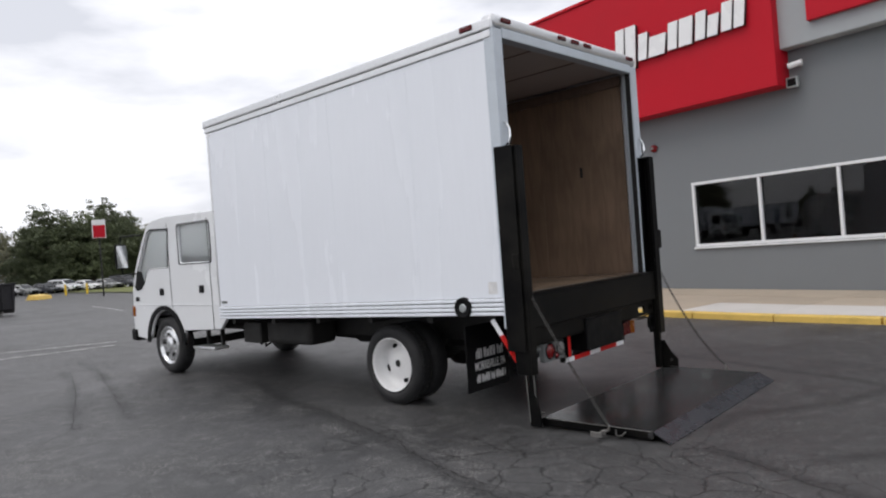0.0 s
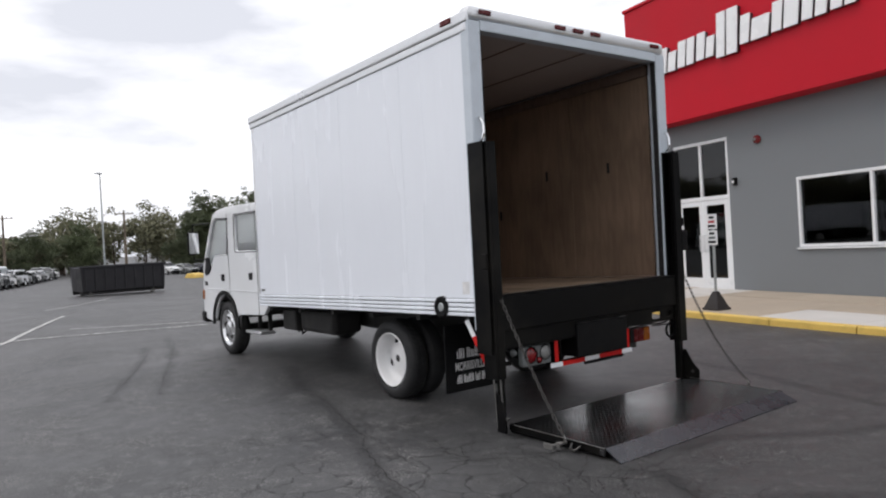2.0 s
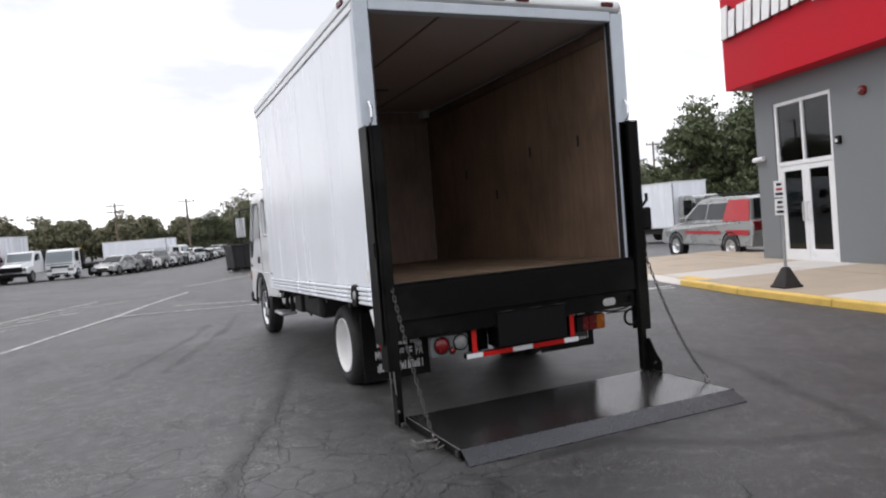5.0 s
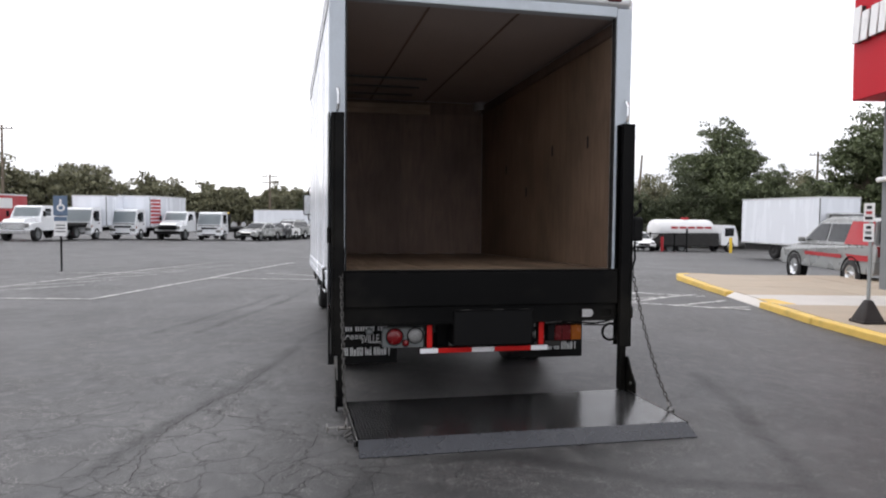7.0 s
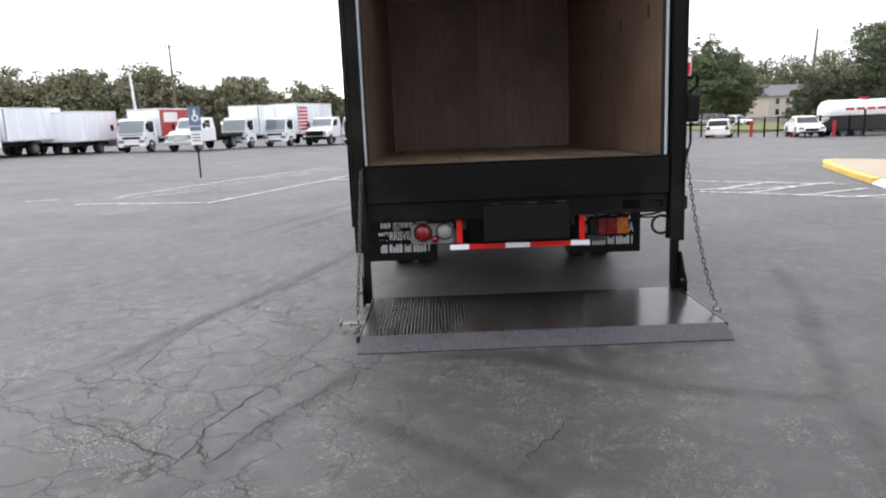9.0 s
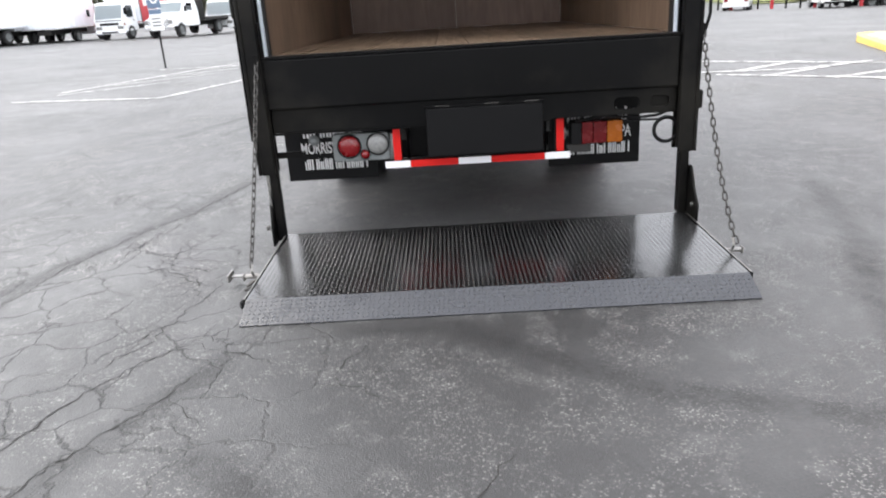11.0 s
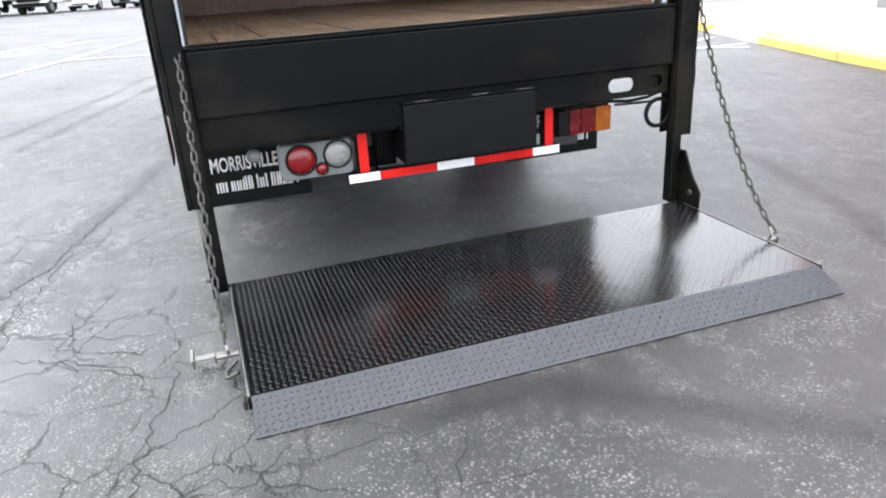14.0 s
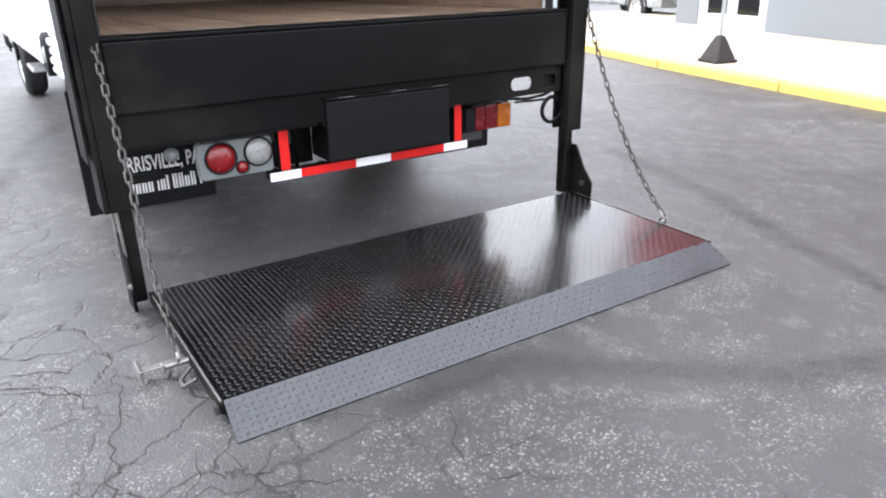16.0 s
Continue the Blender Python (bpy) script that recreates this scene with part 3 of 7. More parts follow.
LONG_CRACKS = [[(2.04, -2.47), (2.13, -2.19), (2.34, -1.98), (2.49, -1.73), (2.35, -1.71), (2.09, -1.69), (1.7, -1.55), (1.31, -1.29)], [(2.35, -1.71), (2.54, -1.59), (2.36, -1.52), (2.14, -1.44), (1.86, -1.27), (1.52, -1.11)],
               [(1.79, -2.61), (1.51, -2.38), (0.81, -2.4), (0.19, -2.31), (-0.22, -2.16), (-0.7, -1.93), (-1.83, -1.62), (-2.44, -1.45)], [(2.66, -1.49), (2.8, -1.34), (2.98, -1.3)], [(2.7, -0.29), (2.58, -0.22), (2.21, 0.03)],
               [(1.41, -1.09), (1.49, -0.95), (1.55, -0.87)], [(-7.88, -1.66), (-5.8, -2.38), (-3.9, -3.15), (-3.2, -3.95)], [(-8.4, -1.12), (-5.71, -2.01), (-3.65, -2.7)]]


def build_cracks():
    """Open hairline cracks: ragged dark slivers that wander along each line and fork."""
    rng = random.Random(11)
    bm = bmesh.new()

    def run(pts, width, depth):
        path = []
        for a, b in zip(pts, pts[1:]):
            a, b = Vector((*a, 0)), Vector((*b, 0))
            n = max(2, int((b - a).length / 0.035))
            side = (b - a).normalized().cross(Vector((0, 0, 1)))
            for i in range(n):
                path.append(a.lerp(b, i / n) + side * rng.gauss(0, 0.011))
        path.append(Vector((*pts[-1], 0)))
        rows = []
        for i, p in enumerate(path):
            d = (path[min(i + 1, len(path) - 1)] - path[max(i - 1, 0)]).normalized()
            s = d.cross(Vector((0, 0, 1))) * width * rng.uniform(0.3, 1.0) * min(1, 0.3 + 3 * min(i, len(path) - 1 - i) / len(path))
            rows.append((bm.verts.new((p.x - s.x, p.y - s.y, 0.0022)), bm.verts.new((p.x + s.x, p.y + s.y, 0.0022))))
            if depth and rng.random() < 0.10:
                out = d.cross(Vector((0, 0, 1))) * rng.choice((-1, 1)) + d * rng.uniform(-0.6, 0.6)
                tip = p + out.normalized() * rng.uniform(0.08, 0.3)
                run([(p.x, p.y), ((p.x + tip.x) / 2 + rng.gauss(0, 0.02), (p.y + tip.y) / 2 + rng.gauss(0, 0.02)), (tip.x, tip.y)], width * 0.6, depth - 1)
        for (a, b), (c, d) in zip(rows, rows[1:]):
            bm.faces.new((a, b, d, c))

    for line in CRACKS:
        run(line, 0.0032, 3)
    for line in LONG_CRACKS:
        run(line, 0.0046, 2)
    for f in bm.faces:
        if f.normal.z < 0:
            f.normal_flip()
    structure("asphalt_crack", bm, CRACK_DARK, "fine branching cracks in the asphalt", "crack")


build_cracks()

# ---- parking lines ----
for a, b in (((-8.29, -7.6), (-7.67, -4.8)), ((-7.67, -4.8), (-11.7, -3.25)), ((-11.7, -3.25), (-18.2, -1.3)), ((-9.35, -7.3), (-17.9, -3.8)), ((-9.2, -9.1), (-9.35, -8.5)), ((-13.6, -7.05), (-13.5, -5.0)),
             ((-11.7, -3.25), (-10.6, 0.2)), ((-12.9, -2.0), (-11.2, 0.5)), ((-8.22, 4.1), (-6.6, 6.26)), ((-6.75, 3.55), (-6.48, 4.95)), ((-6.48, 4.95), (-6.95, 6.3)), ((-6.4, 3.75), (-4.73, 5.9)),
             ((-6.65, 4.15), (-7.45, 5.4)), ((-5.95, 4.3), (-6.85, 5.95)), ((-5.4, 4.9), (-5.95, 6.25)), ((-5.06, 5.3), (-5.06, 6.1)), ((-33, 3), (-24, -1)), ((-30, 9), (-41, 12))):
    road_line(a, b)
for k in range(6):
    road_line((-9.0 - 1.25 * k, -7.2 + 0.5 * k), (-10.3 - 1.25 * k, -5.6 + 0.5 * k), 0.07)


# ---- building ----
WALL = Matrix.Translation((-3, 9.5, 0)) @ Matrix.Rotation(radians(-11.3), 4, "Z") @ Matrix.Rotation(radians(-0.7), 4, "Y")
FLOOR_Z = 0.08


def build_building():
    doorway = rect(-3.12, FLOOR_Z, -1.46, 3.50)
    ribbon = rect(0.22, 1.0, 6.36, 2.41)
    front = plate("wall_front", rect(-3.72, -0.5, 9.0, 6.6), [doorway, ribbon], 0.24, upright_y(0.12), WALL_GREY)
    structure("wall_front", front, WALL_GREY, "grey stucco shop wall with white-framed windows", "wall", WALL)
    structure("wall_side", box((-3.72, 0.245, -1.2), (-3.48, 14, 6.6)), WALL_GREY, "grey stucco side wall of the shop", "wall", WALL)
    structure("wall_far", box((8.76, 0.245, -1.2), (9.0, 14, 6.6)), WALL_GREY, "grey stucco end wall of the shop", "wall", WALL)
    structure("wall_back", box((-3.475, 13.76, -1.2), (8.755, 14, 6.6)), WALL_GREY, "grey stucco back wall of the shop", "wall", WALL)
    structure("roof", box((-3.72, 0, 6.605), (9.0, 14, 6.75)), WALL_LIGHT, "flat roof of the shop", "roof", WALL)
    structure("shop_floor", box((-3.47, 0.25, FLOOR_Z - 0.1), (8.75, 13.75, FLOOR_Z)), CONCRETE_PALE, "concrete shop floor", "floor", WALL)
    # upper light cladding that stands out above the windows
    structure("cladding", box((2.52, -0.30, 4.66), (9.0, -0.003, 6.9), 0.02), WALL_LIGHT, "light grey upper cladding band", "cladding", WALL)
    structure("coping", box((2.50, -0.34, 6.903), (9.0, 0.2, 7.0), 0.01), WALL_LIGHT, "light grey coping along the roof edge", "coping", WALL)
    # windows
    win = structure("window_1", box((0.225, 0.06, 1.005), (6.355, 0.075, 2.405)), DARK_PANE, "dark tinted ribbon window in white frames", "window", WALL)
    win_frame = box((0.225, -0.02, 1.005), (6.355, 0.055, 1.065), 0.006)
    part("window_frame", win_frame, WHITE_FRAME, win, "white sill rail")
    part("window_frame", box((0.225, -0.02, 2.345), (6.355, 0.055, 2.405), 0.006), WHITE_FRAME, win, "white head rail")
    for s in (0.225, 1.72, 3.25, 4.78, 6.295):
        part("mullion", box((s, -0.015, 1.067), (s + 0.06, 0.052, 2.343), 0.006), WHITE_FRAME, win)
    part("window_sill", box((0.20, -0.06, 0.965), (6.38, -0.001, 0.997), 0.006), WHITE_FRAME, win)
    # door with transom
    door = structure("door_1", box((-3.11, 0.02, FLOOR_Z + 0.002), (-3.04, 0.12, 3.495), 0.006), WHITE_FRAME, "white-framed glazed double door with a tall transom", "door", WALL)
    part("door_frame", box((-1.54, 0.02, FLOOR_Z + 0.002), (-1.47, 0.12, 3.495), 0.006), WHITE_FRAME, door)
    part("door_frame", box((-3.038, 0.02, 3.42), (-1.542, 0.12, 3.495), 0.006), WHITE_FRAME, door)
    part("door_frame", box((-3.038, 0.02, 2.13), (-1.542, 0.12, 2.22), 0.006), WHITE_FRAME, door)
    part("mullion", box((-2.325, 0.02, 2.222), (-2.255, 0.12, 3.418), 0.006), WHITE_FRAME, door)
    for lo, hi in ((-3.036, -2.328), (-2.252, -1.544)):
        part("transom_pane", box((lo, 0.06, 2.222), (hi, 0.075, 3.418)), DARK_PANE, door)
    for lo, hi, hand in ((-3.03, -2.297, 1), (-2.283, -1.55, -1)):
        leaf = part("door_leaf", plate("door_leaf", rect(lo, FLOOR_Z + 0.01, hi, 2.12), [rect(lo + 0.10, FLOOR_Z + 0.27, hi - 0.10, 2.02)], 0.05, upright_y(0.06), WHITE_FRAME, 0.004), WHITE_FRAME, door, "white glazed door leaf")
        part("pane", box((lo + 0.1, 0.055, FLOOR_Z + 0.27), (hi - 0.1, 0.066, 2.02)), DARK_PANE, leaf)
        hx = hi - 0.06 if hand > 0 else lo + 0.06
        grip = put_tube(bmesh.new(), [(hx, 0.034, 0.95), (hx, -0.03, 0.97), (hx, -0.03, 1.33), (hx, 0.034, 1.35)], 0.012)
        part("pull_handle", grip, ALU, leaf, "brushed metal pull handle")
    # red fascia: a deep box that wraps the corner
    fascia = structure("fascia", box((-4.0, -0.5, 3.97), (2.54, -0.003, 6.95), 0.012), FASCIA_RED, "deep red metal fascia box above the door", "fascia", WALL)
    part("fascia_return", box((-4.0, 0.0, 3.97), (-3.723, 3.2, 6.95), 0.012), FASCIA_RED, fascia)
    part("fascia_coping", box((-4.03, -0.54, 6.953), (2.55, 0.0, 7.03), 0.01), FASCIA_RED, fascia)
    # the lettering as plain slanted blocks
    widths = [0.50, 0.50, 0.52, 0.50, 0.50, 0.56, 0.70, 0.60, 0.52, 0.50]
    sign = thing("fascia_sign", "row of white raised sign blocks on the red fascia", "sign", m=WALL)
    s = -3.86
    for i, wd in enumerate(widths):
        top = 6.0 if i == 5 else 5.86 if i in (0,) else 5.74
        low = 5.08 if i == 5 else 5.18
        low, top = low + 0.028 * (s + 1), top + 0.024 * (s + 1)
        for x0, x1, drop in ((s - 0.02, s + 0.19, 0.0), (s + 0.25, s + wd - 0.05, 0.0 if i % 2 else 0.14)):
            out = [(x0, low), (x1, low), (x1 + 0.06, top - drop), (x0 + 0.06, top - drop)]
            block = part("sign_block", plate("sign_block", out, [], 0.03, upright_y(-0.60), LETTER_WHITE, 0.006), LETTER_WHITE, sign)
            part("block_return", plate("block_return", out, [], 0.076, upright_y(-0.544), LETTER_SIDE), LETTER_SIDE, block, "black return behind the face")
        s += wd + 0.06
    small = thing("wall_sign", "small red sign panel with white bars", "sign", m=WALL)
    part("panel", box((3.12, -0.42, 5.02), (4.62, -0.305, 5.95), 0.01), FASCIA_RED, small)
    for k in range(4):
        part("bar", box((3.45 + 0.27 * k, -0.432, 5.42), (3.64 + 0.27 * k, -0.422, 5.62)), LETTER_WHITE, small)
    # fixtures on the wall
    cam_a = thing("security_camera", "white dome-ended security camera on a short wall arm", "camera", m=WALL)
    part("mount", rod((2.76, 0.002, 4.36), (2.76, -0.12, 4.36), 0.035), WHITE_FRAME, cam_a)
    part("housing", rod((2.86, -0.14, 4.37), (2.62, -0.2, 4.33), 0.055), WHITE_FRAME, cam_a)
    part("lens", rod((2.618, -0.2, 4.33), (2.602, -0.203, 4.327), 0.04), BLACK_PLASTIC, cam_a)
    flood = thing("floodlight", "small grey square floodlight on a wall bracket", "light", m=WALL)
    part("mount", rod((2.67, 0.002, 4.02), (2.67, -0.12, 4.02), 0.03), POST_STEEL, flood)
    part("housing", box((2.56, -0.22, 3.92), (2.78, -0.122, 4.12), 0.012), POST_STEEL, flood)
    part("lens", box((2.59, -0.226, 3.95), (2.75, -0.2215, 4.09)), BLACK_PLASTIC, flood)
    bell = thing("alarm_strobe", "round red alarm strobe on the grey wall", "alarm", m=WALL)
    part("body", lathe([(0.0, 0.09), (0.05, 0.085), (0.085, 0.05), (0.09, 0.0)], Matrix.Translation((-0.65, -0.002, 3.30)) @ Matrix.Rotation(radians(90), 4, "X"), 20), LAMP_RED, bell, smooth=True)
    part("lens", box((-0.68, -0.12, 3.27), (-0.62, -0.085, 3.33), 0.008), LAMP_CLEAR, bell)
    door_lamp = thing("wall_reader", "small black and white wall fixture beside the door", "fixture", m=WALL)
    part("body", box((-1.33, -0.07, 2.40), (-1.22, -0.002, 2.56), 0.012), BLACK_PLASTIC, door_lamp)
    part("face", box((-1.32, -0.078, 2.44), (-1.26, -0.071, 2.50), 0.004), SIGN_WHITE, door_lamp)
    side = thing("wall_lamp", "small white tubular lamp on the shop wall", "light", m=WALL)
    part("mount", rod((-3.5, -0.002, 2.35), (-3.5, -0.05, 2.35), 0.04), WHITE_FRAME, side)
    part("shade", rod((-3.72, -0.09, 2.35), (-3.40, -0.09, 2.36), 0.05), WHITE_FRAME, side)


build_building()


# ---- pavement in front of the shop, with a yellow kerb ----
KERB = [(9.0, 4.35), (5.0, 4.62), (1.4, 5.08), (0.0, 5.20), (-1.3, 5.40), (-3.2, 5.76), (-5.0, 6.25), (-6.6, 6.70), (-7.9, 7.06), (-9.2, 7.48), (-10.2, 7.80), (-10.7, 8.08), (-10.85, 8.45), (-10.6, 8.85), (-9.6, 9.45), (-8.0, 10.3)]
KERB_TOP = 0.10


def build_pavement():
    inner = []
    pts = [Vector((*p, 0)) for p in KERB]
    for i, p in enumerate(pts):
        a, b = pts[max(0, i - 1)], pts[min(len(pts) - 1, i + 1)]
        d = (b - a).normalized()
        inner.append(p + Vector((d.y, -d.x, 0)) * 0.17)
    # the bed under the slabs
    bed_out = [(p.x, p.y) for p in inner] + [(-7.0, 10.6), (9.0, 7.2)]
    pave = structure("pavement", plate("pavement", bed_out, [], 0.3, Matrix.Translation((0, 0, KERB_TOP - 0.162)), CONCRETE_TAN), CONCRETE_TAN, "raised concrete pavement in front of the shop", "pavement")
    kerb = thing("kerb", "yellow painted concrete kerb along the pavement", "kerb")
    kerb["kind"] = "structure"
    for (p, q), (u, v) in zip(zip(pts, pts[1:]), zip(inner, inner[1:])):
        bm = bmesh.new()
        g = 0.006
        c = [p.lerp(q, g), p.lerp(q, 1 - g), u.lerp(v, 1 - g), u.lerp(v, g)]
        z0 = [ground_z(k.x, k.y) - 0.1 for k in c]
        low = [bm.verts.new((k.x, k.y, z)) for k, z in zip(c, z0)]
        ramp, end = abs(p.x + 5.0) < 0.01, q.x > p.x
        top = [bm.verts.new((k.x, k.y, 0.012 if ramp and i < 2 else KERB_TOP)) for i, k in enumerate(c)]
        bm.faces.new(low[::-1])
        bm.faces.new(top)
        for i in range(4):
            bm.faces.new((low[i], low[(i + 1) % 4], top[(i + 1) % 4], top[i]))
        bmesh.ops.recalc_face_normals(bm, faces=bm.faces)
        edge = [e for e in bm.edges if e.verts[0] in top and e.verts[1] in top]
        bmesh.ops.bevel(bm, geom=edge, offset=0.018, segments=2, profile=0.5, affect="EDGES")
        part("kerbstone", bm, CONCRETE_PALE if ramp else CONCRETE_TAN if end else KERB_YELLOW, kerb, "pale dropped kerb ramp" if ramp else "plain concrete kerb" if end else "")
    # slabs in the shop's own grid
    grid = Matrix.Translation((-3, 9.5, 0)) @ Matrix.Rotation(radians(-11.3), 4, "Z")
    inv = grid.inverted()
    edge = [inv @ v for v in inner]

    def kerb_y(s):
        for a, b in zip(edge, edge[1:]):
            if min(a.x, b.x) <= s <= max(a.x, b.x) and a.x > b.x:
                return a.y + (b.y - a.y) * (s - a.x) / (b.x - a.x)
        return None
    step = 1.52
    s = -7.0
    while s < 11.5:
        front = kerb_y(s + 0.01), kerb_y(s + step - 0.01)
        if None in front:
            s += step
            continue
        back = -0.012 if s > -3.8 else 1.6 if s < -4.6 else -0.012
        rows = 3
        for r in range(rows):
            q = []
            for t in (0, 1):
                y0 = front[t] + 0.006
                q.append((s + t * step + (0.006 if not t else -0.006), y0 + (back - y0) * r / rows + 0.006, y0 + (back - y0) * (r + 1) / rows - 0.006))
            bm = bmesh.new()
            loop = [(q[0][0], q[0][1]), (q[1][0], q[1][1]), (q[1][0], q[1][2]), (q[0][0], q[0][2])]
            t0 = KERB_TOP - 0.006
            low = [bm.verts.new((*c, t0 - 0.004)) for c in loop]
            top = [bm.verts.new((*c, t0 + 0.004 - 0.004 * (r % 2))) for c in loop]
            bm.faces.new(top)
            for i in range(4):
                bm.faces.new((low[i], low[(i + 1) % 4], top[(i + 1) % 4], top[i]))
            bmesh.ops.recalc_face_normals(bm, faces=bm.faces)
            pale = -2.6 < s < -1.0 or (s > 1.2 and r == 0)
            bmesh.ops.transform(bm, matrix=grid, verts=bm.verts)
            part("slab", bm, CONCRETE_PALE if pale else CONCRETE_TAN, pave, "pale newer concrete slab" if pale else "")
        s += step
    part("paint_patch", box((-1.75, -3.42, KERB_TOP - 0.001), (-0.98, -3.12, KERB_TOP + 0.002), m=grid), KERB_YELLOW, pave, "worn yellow paint beside the ramp")


build_pavement()

# ---- the box truck with its lowered tail lift ----
BL, BR = -1.21, 1.26          # the cargo box's sides
BF, BB = -4.42, 0.0           # its front and its rear face
FLOOR, ROOF = 1.06, 3.275
YAX = Matrix.Rotation(radians(90), 4, "X")   # turns a lathe's axis to -y


def wheel(parent, x, y_out, side, rear):
    """A wheel whose outer face lies at y_out; side -1 is the driver's."""
    r = 0.385
    m = Matrix.Translation((x, y_out, r)) @ Matrix.Rotation(radians(90 if side < 0 else -90), 4, "X")
    tyre_prof = [(0.262, -0.02), (0.30, 0.0), (0.345, -0.006), (0.374, -0.03), (r, -0.055), (r, -0.165), (0.374, -0.19), (0.345, -0.214), (0.30, -0.22), (0.262, -0.20), (0.262, -0.02)]
    hub = part("wheel", lathe([(0.0, -0.10), (0.10, -0.102), (0.15, -0.128), (0.225, -0.15), (0.24, -0.09), (0.245, -0.03), (0.255, -0.006), (0.262, -0.006), (0.262, -0.2)] if rear else
                              [(0.0, -0.01), (0.05, -0.006), (0.08, -0.012), (0.10, -0.03), (0.15, -0.022), (0.19, -0.028), (0.222, -0.05), (0.238, -0.04), (0.25, -0.012), (0.262, -0.01), (0.262, -0.2)], m), WHEEL_WHITE if rear else WHEEL_SILVER, parent,
               "white painted deep-dish steel wheel" if rear else "polished vented wheel", smooth=True)
    part("tyre", lathe(tyre_prof, m, 40), RUBBER, hub, "black rubber tyre", smooth=True)
    tread = bmesh.new()
    for i in range(44):
        a = 2 * math.pi * i / 44
        for z0, z1 in ((-0.10, -0.06), (-0.16, -0.12)):
            put_box(tread, (r - 0.004, -0.016, z0), (r + 0.006, 0.016, z1), m=m @ Matrix.Rotation(a + (0.07 if z0 < -0.12 else 0), 4, "Z"))
    part("tread", tread, RUBBER, hub, kind="stuff")
    for i in range(4 if rear else 5):
        a = radians(20 + (90 if rear else 72) * i)
        rr, zz = (0.175, -0.134) if rear else (0.155, -0.0185)
        hole = lathe([(0.0, 0.004), (0.85, 0.004), (1.0, 0.0)], m @ Matrix.Rotation(a, 4, "Z") @ Matrix.Translation((rr, 0, zz)) @ Matrix.Diagonal((0.024, 0.038, 1, 1)), 14)
        part("hand_hole", hole, BLACK_PLASTIC, hub)
    if rear:
        part("centre_bore", lathe([(0.0, -0.096), (0.03, -0.096), (0.036, -0.1)], m, 18), UNDERBODY, hub, "dark centre bore of the wheel")
        part("bore_rim", lathe([(0.036, -0.099), (0.042, -0.092), (0.05, -0.099)], m, 18), WHEEL_WHITE, hub, smooth=True)
    return hub


def lean_body(ob):
    """The empty truck sits nose down: its body drops by 23 mm in each metre towards the cab."""
    ob.data.transform(Matrix(((1, 0, 0, 0), (0, 1, 0, 0), (0.023, 0, 1, 0), (0, 0, 0, 1))))
    for child in ob.children:
        lean_body(child)


